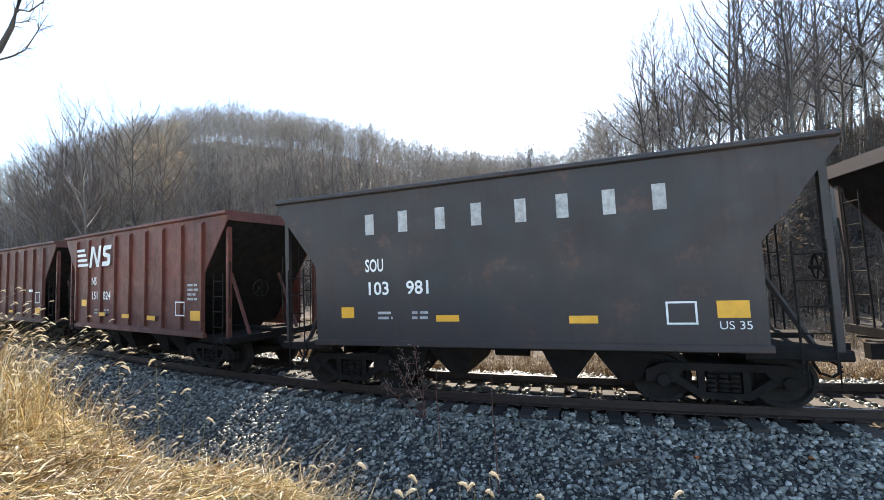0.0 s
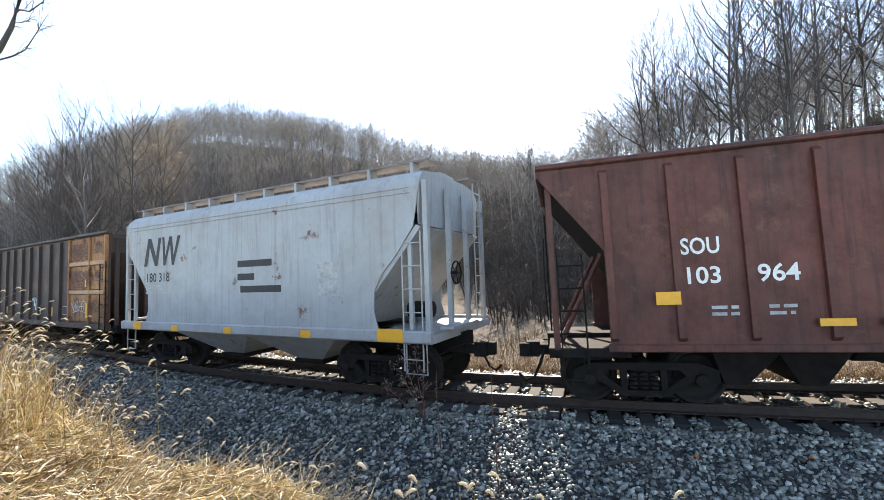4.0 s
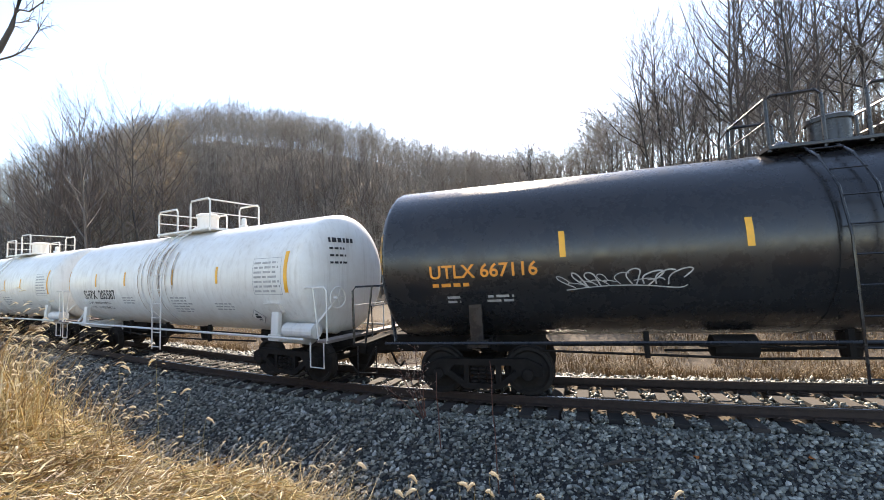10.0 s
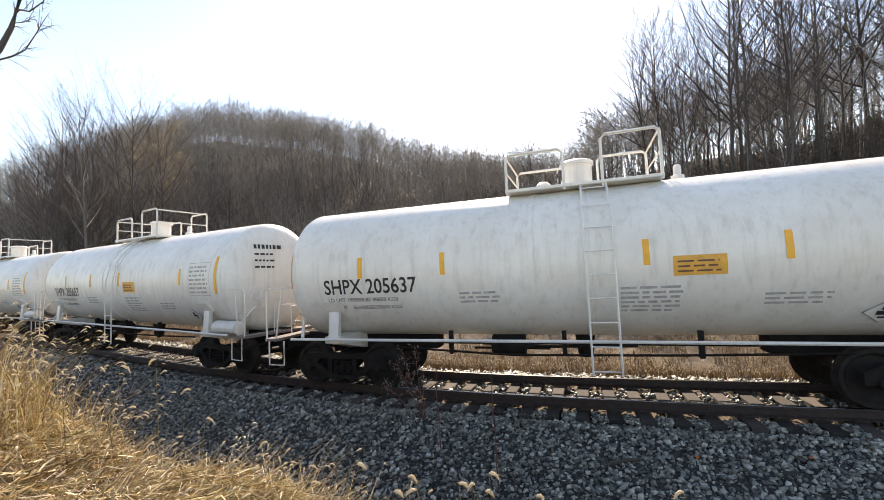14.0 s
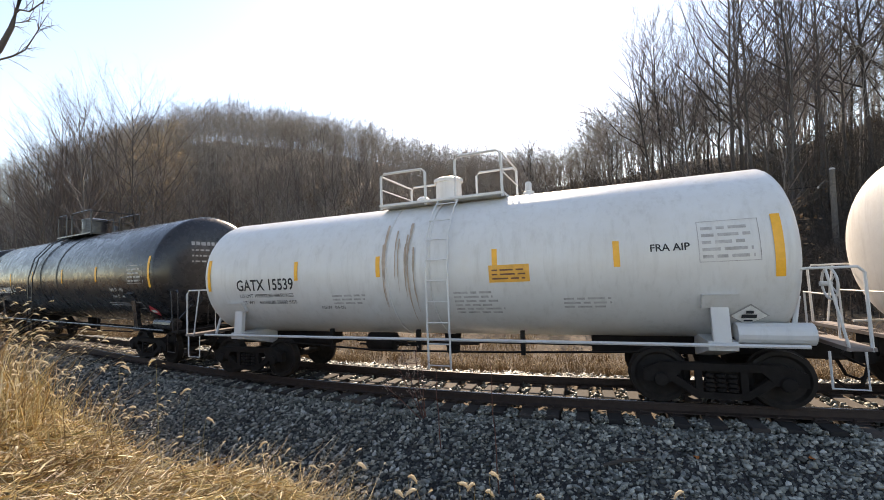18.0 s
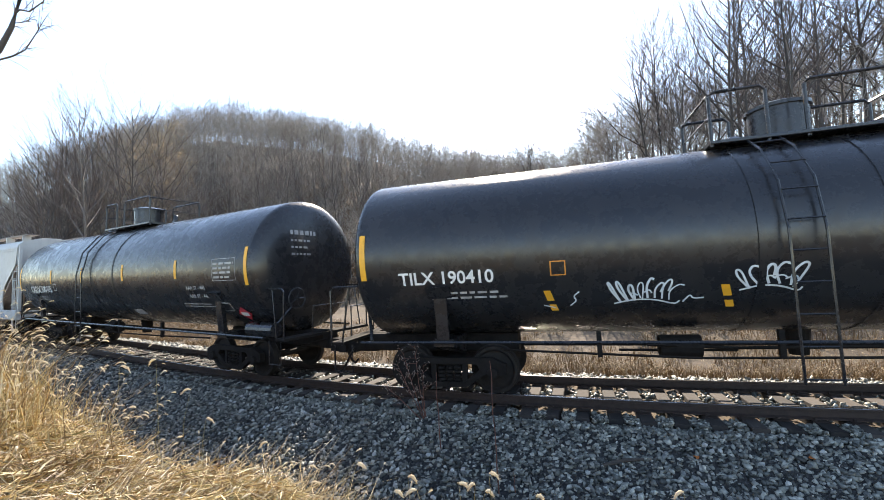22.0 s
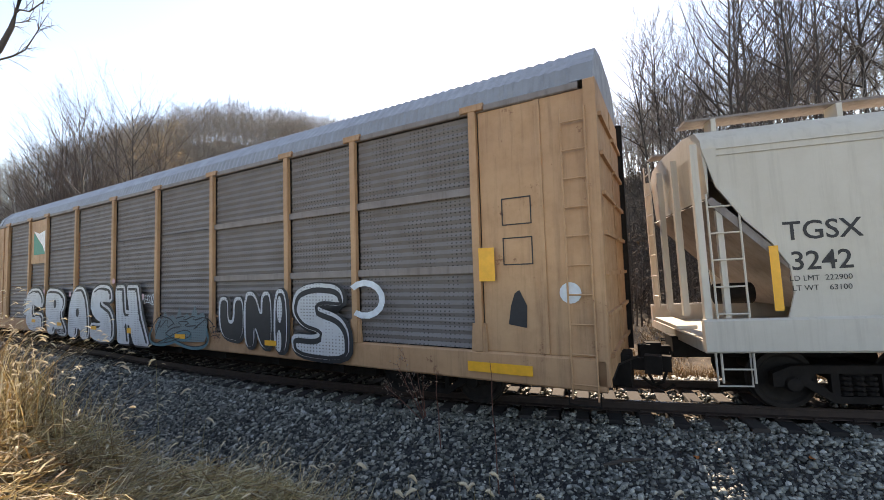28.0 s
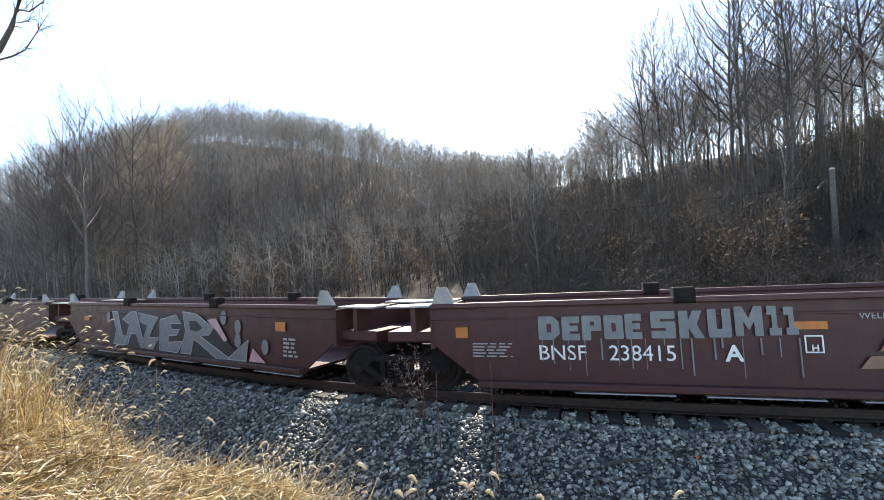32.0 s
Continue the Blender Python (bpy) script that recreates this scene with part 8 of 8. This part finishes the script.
# ---- bare trees ----
def grow(g_wood, g_twig, base, height, seed, spread=0.5, limbs=9, twigs=5, radius=None, first=0.35, leaf=None):
    """A bare tree: a bent trunk, limbs that arch upwards into a rounded crown, side branches and sprays of fine twigs."""
    rg = random.Random(seed)
    base = Vector(base)
    radius = radius or height * 0.0075
    n = 8
    trunk, off = [], Vector((0, 0, 0))
    for i in range(n + 1):
        t = i / n
        off += Vector((rg.uniform(-1, 1), rg.uniform(-1, 1), 0)) * height * 0.011
        trunk.append(base + Vector((0, 0, t * height)) + off)
    g_wood.tube(trunk, [radius * (1.3 if i == 0 else 1) * (1 - 0.9 * (i / n) ** 0.9) for i in range(n + 1)], 6, False)

    def bent(p, d, ln, r0, r1, g, sides, rise):
        q1 = p + d * ln * 0.4
        d1 = (d + Vector((rg.uniform(-0.25, 0.25), rg.uniform(-0.25, 0.25), rise))).normalized()
        q2 = q1 + d1 * ln * 0.35
        d2 = (d1 + Vector((rg.uniform(-0.4, 0.4), rg.uniform(-0.4, 0.4), rise * 0.8))).normalized()
        q3 = q2 + d2 * ln * 0.25
        g.tube([p, q1, q2, q3], [r0, r0 * 0.75, (r0 + r1) * 0.38, r1], sides, False)
        return (p, q1, q2, q3), d1

    def along(pts, u):
        i = min(2, int(u * 3))
        return pts[i].lerp(pts[i + 1], u * 3 - i)

    for k in range(limbs):
        t = first + (0.98 - first) * (k + rg.random()) / limbs
        i = min(n - 1, int(t * n))
        p = trunk[i].lerp(trunk[i + 1], t * n - i)
        a = k * 2.4 + rg.uniform(-0.5, 0.5)
        dome = math.sqrt(max(0.08, 1 - ((t - 0.5) / 0.56) ** 2))
        ln = height * spread * dome * rg.uniform(0.6, 1.1)
        d = Vector((math.cos(a), math.sin(a), rg.uniform(0.7, 1.9) + 1.2 * max(0, t - 0.6))).normalized()
        rr = max(0.016, radius * (1 - 0.85 * t) * 0.6)
        limb, ld = bent(p, d, ln, rr, rr * 0.2, g_wood, 5, 0.28)
        for m in range(twigs):
            u = 0.2 + 0.8 * (m + rg.random()) / twigs
            b = along(limb, u)
            d2 = (ld * 0.9 + Vector((rg.uniform(-0.9, 0.9), rg.uniform(-0.9, 0.9), rg.uniform(-0.2, 0.9)))).normalized()
            l2 = ln * rg.uniform(0.22, 0.5) * (1.15 - 0.5 * u)
            r2 = max(0.006, rr * 0.36 * (1.1 - 0.6 * u))
            side, sd = bent(b, d2, l2, r2, r2 * 0.25, g_twig, 3, 0.2)
            for w in range(6):
                s0 = along(side, 0.15 + 0.84 * (w + rg.random()) / 6)
                d3 = (sd * 0.8 + Vector((rg.uniform(-1, 1), rg.uniform(-1, 1), rg.uniform(-0.4, 0.9)))).normalized()
                e = s0 + d3 * l2 * rg.uniform(0.2, 0.5)
                g_twig.tube([s0, e], [r2 * 0.5, r2 * 0.16], 3, False)
                if leaf is not None:
                    for _ in range(3):
                        leaf_at(leaf, s0.lerp(e, rg.uniform(0.1, 1.1)), rg, height * 0.0055)


def leaf_at(g, q, rg, size):
    a, b = rg.uniform(0, 6.28), rg.uniform(-0.9, 0.9)
    u = Vector((math.cos(a), math.sin(a), b)).normalized() * size
    v = u.cross(Vector((rg.uniform(-1, 1), rg.uniform(-1, 1), 1))).normalized() * size * 0.6
    w = u.cross(v).normalized() * size * 0.14
    n = len(g.v)
    g.v += [tuple(q - u), tuple(q + v + w), tuple(q + u), tuple(q - v + w)]
    g.f += [(n, n + 1, n + 2), (n, n + 2, n + 3)]


def tree_kind(name, label, height, seed, **kw):
    wood, twig, leaf = Geo(), Geo(), (Geo() if kw.pop("leaves", False) else None)
    grow(wood, twig, (0, 0, -0.3), height, seed, leaf=leaf, **kw)
    t = thing(name, label, "tree")
    part("trunk", wood, M_BARK, t, smooth=60)
    part("crown", twig, M_TWIG, t, "fine bare twigs")
    if leaf:
        part("leaves", leaf, M_DULLLEAF, t, "withered brown leaves")
    return t


kinds = [
    tree_kind("tree", "tall slender bare tree with grey bark", 17, 1, spread=0.3, limbs=18, twigs=8, first=0.35),
    tree_kind("tree", "tall bare tree with arching limbs", 20, 2, spread=0.36, limbs=24, twigs=9, first=0.3),
    tree_kind("tree", "bare tree with a broad rounded crown", 15, 3, spread=0.46, limbs=24, twigs=9, first=0.25),
    tree_kind("tree", "thin bare sapling with grey bark", 9, 4, spread=0.32, limbs=14, twigs=6, first=0.25),
    tree_kind("tree", "young tree holding withered brown leaves", 8, 5, spread=0.4, limbs=14, twigs=5, first=0.15, leaves=True),
    tree_kind("tree", "tall straight bare tree with a narrow crown", 22, 6, spread=0.26, limbs=20, twigs=8, first=0.4),
    tree_kind("tree", "low bushy bare tree beside the track", 6, 7, spread=0.38, limbs=18, twigs=6, first=0.06),
]
kinds_used = [False] * len(kinds)


def plant(k, x, y, size, turn_deg, tilt=0.0):
    m = pose(x, y, land_at(x, y), tilt, 0, turn_deg)
    if not kinds_used[k]:
        kinds_used[k] = True
        ob = kinds[k]
        ob.matrix_basis = m
    else:
        ob = copy_thing(kinds[k], m)
    ob.scale = (size, size, size)
    tagged(ob, group="trees of the valley wood")
    return ob


rg = random.Random(8)


def grove(az0, az1, r0, r1, count, picks, lo=0.8, hi=1.2):
    for _ in range(count):
        az, d = radians(rg.uniform(az0, az1)), rg.uniform(r0, r1)
        x, y = d * math.sin(az), d * math.cos(az)
        s, l = to_line(np.array([x]), np.array([y]))
        if l[0] > -9 or (d < 40 and 0.72 < az < 0.83):
            continue
        plant(rg.choice(picks), x, y, rg.uniform(lo, hi), rg.uniform(0, 360), rg.uniform(-3, 3))


grove(26, 56, 36, 62, 38, (0, 1, 5, 1, 1, 2, 2), 0.95, 1.3)
grove(12, 27, 55, 80, 16, (0, 2, 3), 0.6, 0.85)
grove(12, 54, 24, 45, 30, (3, 3, 6, 3, 6), 0.7, 1.2)
grove(-49, -38, 42, 62, 16, (0, 1, 2, 1), 0.7, 1.0)
grove(-49, -30, 44, 75, 22, (0, 2, 3, 2, 4, 6), 0.6, 0.9)
grove(-32, -8, 38, 75, 52, (0, 2, 3, 3, 4, 6), 0.5, 0.8)
grove(-10, 16, 34, 66, 50, (3, 3, 6, 6, 3, 6), 0.6, 1.0)


for az_deg, d, k, size in ((-44.6, 50, 2, 0.85), (-43.4, 52, 1, 0.76), (-42.4, 55, 2, 1.1), (-41.0, 57, 1, 0.93), (-39.6, 60, 2, 1.24), (-38.2, 58, 1, 0.98), (-36.8, 60, 2, 1.38), (-34.5, 64, 2, 1.2), (-24, 52, 2, 0.85), (-20, 50, 2, 0.8), (-15.5, 56, 1, 0.72)):
    plant(k, d * math.sin(radians(az_deg)), d * math.cos(radians(az_deg)), size, az_deg * 37 % 360, 1.5)


# the wooded hillsides farther off, haze mixed into their usual wood colour
def hillside(seed, count, az0, az1, r0, r1, hmin, hmax, limbs=10, mat=M_HAZYWOOD, clear=0.25, leafy_share=0.12, wide=1.0, by_pole=False, leaves=150):
    rs = np.random.RandomState(seed)
    az = np.radians(rs.uniform(az0, az1, count))
    d = np.sqrt(rs.uniform(r0 * r0, r1 * r1, count))
    x, y = d * np.sin(az), d * np.cos(az)
    s, l = to_line(x, y)
    z = land(x, y)
    wood, leafy = Geo(), Geo()
    rg2 = random.Random(seed)
    for px, py, pz, pl in zip(x.tolist(), y.tolist(), z.tolist(), l.tolist()):
        if pl > (-8.8 if by_pole else -12) or (px * px + py * py < 1300 and 0.85 < px / py < 1.1 and not by_pole):
            continue
        h = rg2.uniform(hmin, hmax)
        r0_ = 0.032 + h * 0.0045
        top = Vector((px + rg2.gauss(0, 0.1) * h, py + rg2.gauss(0, 0.08) * h, pz + h))
        b = Vector((px, py, pz - 0.4))
        mid = b.lerp(top, 0.5) + Vector((rg2.gauss(0, 0.05) * h, 0, 0))
        wood.tube([b, mid, top], [r0_, r0_ * 0.7, r0_ * 0.2], 3, False)
        for k in range(limbs):
            t = clear + (0.98 - clear) * (k + rg2.random()) / limbs
            p = b.lerp(mid, t * 2) if t < 0.5 else mid.lerp(top, t * 2 - 1)
            a = k * 2.4 + rg2.uniform(-0.6, 0.6)
            dome = math.sqrt(max(0.1, 1 - ((t - clear * 0.5 - 0.35) / 0.62) ** 2))
            ln = h * wide * rg2.uniform(0.2, 0.36) * dome
            dd = Vector((math.cos(a), math.sin(a), rg2.uniform(0.3, 1.0))).normalized()
            q = p + dd * ln * 0.6
            q2 = q + (dd + Vector((0, 0, 0.5))).normalized() * ln * 0.4
            wood.tube([p, q, q2], [r0_ * 0.42, r0_ * 0.26, r0_ * 0.1], 3, False)
            for w in range(4):
                u = p.lerp(q, rg2.uniform(0.3, 1)) if w % 2 else q.lerp(q2, rg2.random())
                wood.tube([u, u + (dd * 0.5 + Vector((rg2.uniform(-1, 1), rg2.uniform(-1, 1), rg2.uniform(-0.4, 0.8)))).normalized() * ln * rg2.uniform(0.3, 0.65)], [r0_ * 0.22, r0_ * 0.07], 3, False)
        if rg2.random() < leafy_share:
            for _ in range(leaves):
                c = b.lerp(top, rg2.uniform(0.3, 0.95))
                leaf_at(leafy, c + Vector((rg2.gauss(0, h * 0.13), rg2.gauss(0, h * 0.13), rg2.gauss(0, h * 0.04))), rg2, 0.22 if leaves > 150 else 0.1)
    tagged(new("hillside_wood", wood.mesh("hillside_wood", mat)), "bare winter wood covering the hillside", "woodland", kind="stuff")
    if leafy.v:
        tagged(new("hillside_leaves", leafy.mesh("hillside_leaves", M_LEAF if leaves > 150 else M_DULLLEAF)), "scattered withered leaves in the hillside wood", "woodland", kind="stuff")


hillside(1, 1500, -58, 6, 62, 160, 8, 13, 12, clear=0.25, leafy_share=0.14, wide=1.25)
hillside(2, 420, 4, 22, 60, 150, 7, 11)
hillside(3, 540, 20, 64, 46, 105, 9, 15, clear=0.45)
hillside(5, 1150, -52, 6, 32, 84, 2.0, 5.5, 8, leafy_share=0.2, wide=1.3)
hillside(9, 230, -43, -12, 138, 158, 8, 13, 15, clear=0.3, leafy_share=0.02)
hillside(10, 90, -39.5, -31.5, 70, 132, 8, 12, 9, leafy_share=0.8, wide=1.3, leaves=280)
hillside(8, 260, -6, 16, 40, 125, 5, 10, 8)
# M_BRUSH thickets: the slope's shade sits in their dark tone
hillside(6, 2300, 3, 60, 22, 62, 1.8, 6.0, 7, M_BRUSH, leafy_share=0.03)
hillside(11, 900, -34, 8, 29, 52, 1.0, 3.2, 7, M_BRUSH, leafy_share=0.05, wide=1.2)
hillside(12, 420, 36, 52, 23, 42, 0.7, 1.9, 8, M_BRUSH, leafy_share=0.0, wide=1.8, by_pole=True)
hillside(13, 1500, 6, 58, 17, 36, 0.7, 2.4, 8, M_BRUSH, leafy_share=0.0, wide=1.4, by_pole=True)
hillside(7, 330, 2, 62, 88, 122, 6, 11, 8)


# ---- small growth by the camera ----
def stalk(x, y, z0, z1, r, label, seed):
    rg3 = random.Random(seed)
    g = Geo()
    pts = [(x + 0.012 * math.sin(i * 1.7 + seed) * i / 6, y, z0 + (z1 - z0) * i / 8) for i in range(9)]
    g.tube(pts, [r * (1 - 0.6 * i / 8) for i in range(9)], 6)
    t = thing("weed_stalk", label, "plant", "dead stalks on the bank")
    part("stem", g, M_STALK, t)
    return t


stalk(-0.26, 6.82, -0.55, 0.88, 0.013, "thin dead red-brown weed stalk", 1)
stalk(0.58, 5.91, -0.8, 1.28, 0.012, "tall upright dead red-brown weed stalk", 2)
stalk(0.81, 5.86, -0.8, -0.35, 0.01, "short broken dead weed stalk", 3)


def shrub(x, y, z, h, label):
    t = thing("shrub", label, "plant")
    seeds_g = Geo()
    rg3 = random.Random(3)
    for dx, top in ((-0.22, 0.95), (-0.08, 1.0), (-0.5, 0.62), (-0.3, 0.8), (0.02, 0.8)):
        wood = Geo()
        p = Vector((x, y, z))
        q = p + Vector((dx * h, rg3.uniform(-0.15, 0.15) * h, top * h))
        mid = p.lerp(q, 0.5) + Vector((-0.03, 0, 0.05))
        wood.tube([p, mid, q], [0.01, 0.007, 0.003], 5, False)
        for m in range(13):
            u = rg3.uniform(0.4, 1)
            b = p.lerp(mid, u * 2) if u < 0.5 else mid.lerp(q, u * 2 - 1)
            c = b + Vector((rg3.uniform(-1, 0.8), rg3.uniform(-1, 1), rg3.uniform(-0.1, 1))).normalized() * h * rg3.uniform(0.08, 0.2)
            wood.tube([b, c], [0.004, 0.002], 3, False)
            for w in range(4):
                e = b.lerp(c, rg3.uniform(0.3, 1.1)) + Vector((rg3.uniform(-1, 1), rg3.uniform(-1, 1), rg3.uniform(-1, 1))) * 0.03
                seeds_g.tube([e - Vector((0, 0, 0.009)), e, e + Vector((0, 0, 0.009))], [0.003, 0.009, 0.003], 4)
        part("stem", wood, M_STALK, t)
    tagged(part("seed_capsule", seeds_g, M_CAPSULE, t), kind="stuff")


shrub(-0.52, 7.52, -0.3, 1.5, "small dead shrub with seed capsules beside the ballast")


# bent foxtail stems that stand up before the rest
def foxtail(x, y, z, seed, reach):
    rg3 = random.Random(seed)
    dx, dy = rg3.uniform(-0.25, 0.1), rg3.uniform(-0.25, 0.05)
    base = Vector((x + dx, y + dy, land_at(x + dx, y + dy) - 0.03))
    tip = Vector((x, y, z))
    bow = Vector((rg3.uniform(-0.04, 0.04), 0, 0.05))
    t = thing("grass_stem", "bent dry grass stem with a pale bristly head", "grass", "bent stems on the bank")
    part("stem", Geo().tube([base, base.lerp(tip, 0.35) + bow, base.lerp(tip, 0.75) + bow, tip], [0.0024, 0.002, 0.0017, 0.0014], 5), M_GRASS, t)
    way = rg3.choice((-1, 1)) * rg3.uniform(0.6, 1.0)
    pts = [tip + Vector((way * reach * u, 0, reach * (0.45 * u - 1.0 * u * u * rg3.uniform(0.85, 1.1)))) for u in (0, 0.2, 0.4, 0.6, 0.8, 1.0)]
    head = Geo().tube(pts, [0.003, 0.008, 0.0105, 0.0105, 0.008, 0.002], 7)
    for _ in range(40):
        u = rg3.uniform(0.05, 0.95) * 5
        c = pts[int(u)].lerp(pts[int(u) + 1], u % 1)
        e = Vector((rg3.gauss(0, 1) + way, rg3.gauss(0, 1), rg3.gauss(0, 1))).normalized() * 0.021
        head.tube([c, c + e], [0.0011, 0.0004], 3, False)
    part("seed_head", head, M_SEED, t, smooth=80)


FOXTAILS = ((-0.62, 2.49, 1.7), (-0.31, 2.49, 1.6), (-0.26, 2.48, 1.52), (0.0, 2.48, 1.54), (0.1, 2.48, 1.53), (0.19, 2.48, 1.59), (0.16, 2.48, 1.48), (0.47, 2.48, 1.43), (1.38, 2.48, 1.39), (-0.4, 2.48, 1.52),
            (-2.82, 3.89, 2.11), (-2.51, 3.89, 1.8), (-3.17, 3.89, 2.07), (-2.38, 3.88, 1.51), (-1.8, 3.88, 1.24))
for i, (x, y, z) in enumerate(FOXTAILS):
    foxtail(x, y, z, 60 + i, 0.075 if y < 3 else 0.11)
for i, (x0, y0, x1, y1) in enumerate(((-1.9, 3.3, -1.45, 3.5), (-1.75, 3.0, -1.35, 3.15), (-1.2, 2.6, -0.75, 2.75))):
    za, zb = land_at(x0, y0), land_at(x1, y1)
    t = thing("weed_stalk", "leaning dead brown weed stalk on the bank", "plant", "dead stalks on the bank")
    part("stem", Geo().tube([(x0, y0, za - 0.03), ((x0 + x1) / 2, (y0 + y1) / 2, (za + zb) / 2 + 0.34), (x1 - 0.35, y1, zb + 0.75)], [0.005, 0.004, 0.002], 5), M_STALK, t)

# overhanging branch of a tree on the bank
wood, twig = Geo(), Geo()
grow(wood, twig, (-10.2, 7.4, land_at(-10.2, 7.4) - 0.2), 12, 31, spread=0.45, limbs=9, twigs=6, first=0.45, radius=0.17)
rg = random.Random(77)


def bough(pts, r0, r1, side):
    """A bent bough with finer side twigs."""
    pts = [Vector(p) for p in pts]
    n = len(pts) - 1
    wood.tube(pts, [r0 + (r1 - r0) * i / n for i in range(n + 1)], 6)
    for k in range(side):
        u = rg.uniform(0.25, 1.0) * n
        i = min(n - 1, int(u))
        p = pts[i].lerp(pts[i + 1], u - i)
        q = p + Vector((rg.uniform(-0.1, 1), rg.uniform(-0.5, 0.5), rg.uniform(-0.3, 1))).normalized() * rg.uniform(0.15, 0.4)
        twig.tube([p, p.lerp(q, 0.5) + Vector((0, 0, 0.02)), q], [0.007, 0.005, 0.0015], 4, False)
        for w in range(2):
            s0 = p.lerp(q, rg.uniform(0.3, 0.9))
            twig.tube([s0, s0 + Vector((rg.uniform(-0.2, 0.8), rg.uniform(-0.5, 0.5), rg.uniform(-0.4, 0.8))).normalized() * 0.15], [0.0035, 0.001], 3, False)


bough(((-10.1, 7.4, 5.2), (-8.7, 7.5, 6.2), (-7.89, 7.55, 7.24), (-7.65, 7.55, 7.61), (-7.44, 7.55, 8.15), (-7.3, 7.5, 9.0)), 0.06, 0.03, 10)
bough(((-8.7, 7.5, 6.2), (-8.2, 7.52, 6.95), (-7.67, 7.54, 7.07), (-7.42, 7.54, 7.17), (-7.23, 7.55, 7.43), (-7.02, 7.55, 7.72)), 0.022, 0.006, 16)
bough(((-7.58, 7.55, 7.85), (-7.47, 7.55, 7.92), (-7.3, 7.55, 7.87), (-7.02, 7.55, 8.04), (-6.9, 7.5, 8.3)), 0.018, 0.007, 8)
bough(((-7.7, 7.55, 7.55), (-7.6, 7.55, 7.68), (-7.28, 7.55, 7.69)), 0.012, 0.004, 5)
t = thing("tree", "bare tree on the bank with an overhanging branch", "tree")
part("trunk", wood, M_BARK, t, smooth=60)
part("crown", twig, M_TWIG, t)

# line pole beyond the track
px, py = 21.2, 21.8
pz = land_at(px, py)
pole = thing("utility_pole", "grey weathered wooden line pole with a pale cap", "utility pole")
part("post", Geo().tube([(px, py, pz - 0.3), (px, py, 5.6)], [0.15, 0.11], 10), M_POLE, pole)
part("cap", Geo().turned([(0, 0.13), (0.05, 0.13), (0.1, 0.04)], "z", 10, (px, py, 5.6)), M_GREYTEXT, pole)
part("bracket", Geo().tube([(px, py, 4.9), (px - 0.45, py, 5.02), (px - 0.8, py, 4.7)], 0.025, 5), M_POLE, pole)
part("insulator", Geo().turned([(0, 0.02), (0.06, 0.05), (0.12, 0.03)], "z", 10, (px - 0.8, py, 4.62)), M_GREYTEXT, pole)
for dx, drop in ((-0.8, 0.9),):
    pts = []
    for i in range(25):
        u = i / 24
        pts.append((px + dx - 62 * u, py + 26 * u, 4.75 + 1.5 * u - drop * 4 * u * (1 - u)))
    part("wire", Geo().tube(pts, 0.012, 4), M_UNDER, pole)


# ---- what moves ----
def motions():
    times = [0.5 * i for i in range(65)]
    for car, centre, half in TRAIN:
        walk(car, [(t, car_pose(centre + SPEED * t, half)) for t in times])
    # each wheelset rolls while its car passes in view
    where = {car: centre for car, centre, _ in TRAIN}
    turn_rate = SPEED / 0.45
    gap = radians(80) / turn_rate
    for car, wheels, ax in WHEELS:
        t0 = max(0.0, (-42 - where[car]) / SPEED)
        t1 = min(32.0, (22 - where[car]) / SPEED)
        if t1 <= t0:
            continue
        seat = Matrix.Translation((ax, 0, 0.45))
        n = math.ceil((t1 - t0) * FPS / 2)
        rows = [(t0 + 2 * i / FPS, seat @ Matrix.Rotation(turn_rate * 2 * i / FPS, 4, "Y")) for i in range(n)]
        rows = ([(0.0, seat)] if t0 > 0.1 else []) + rows + ([(32.0, rows[-1][1])] if rows[-1][0] < 31.9 else [])
        walk(wheels, rows)


motions()
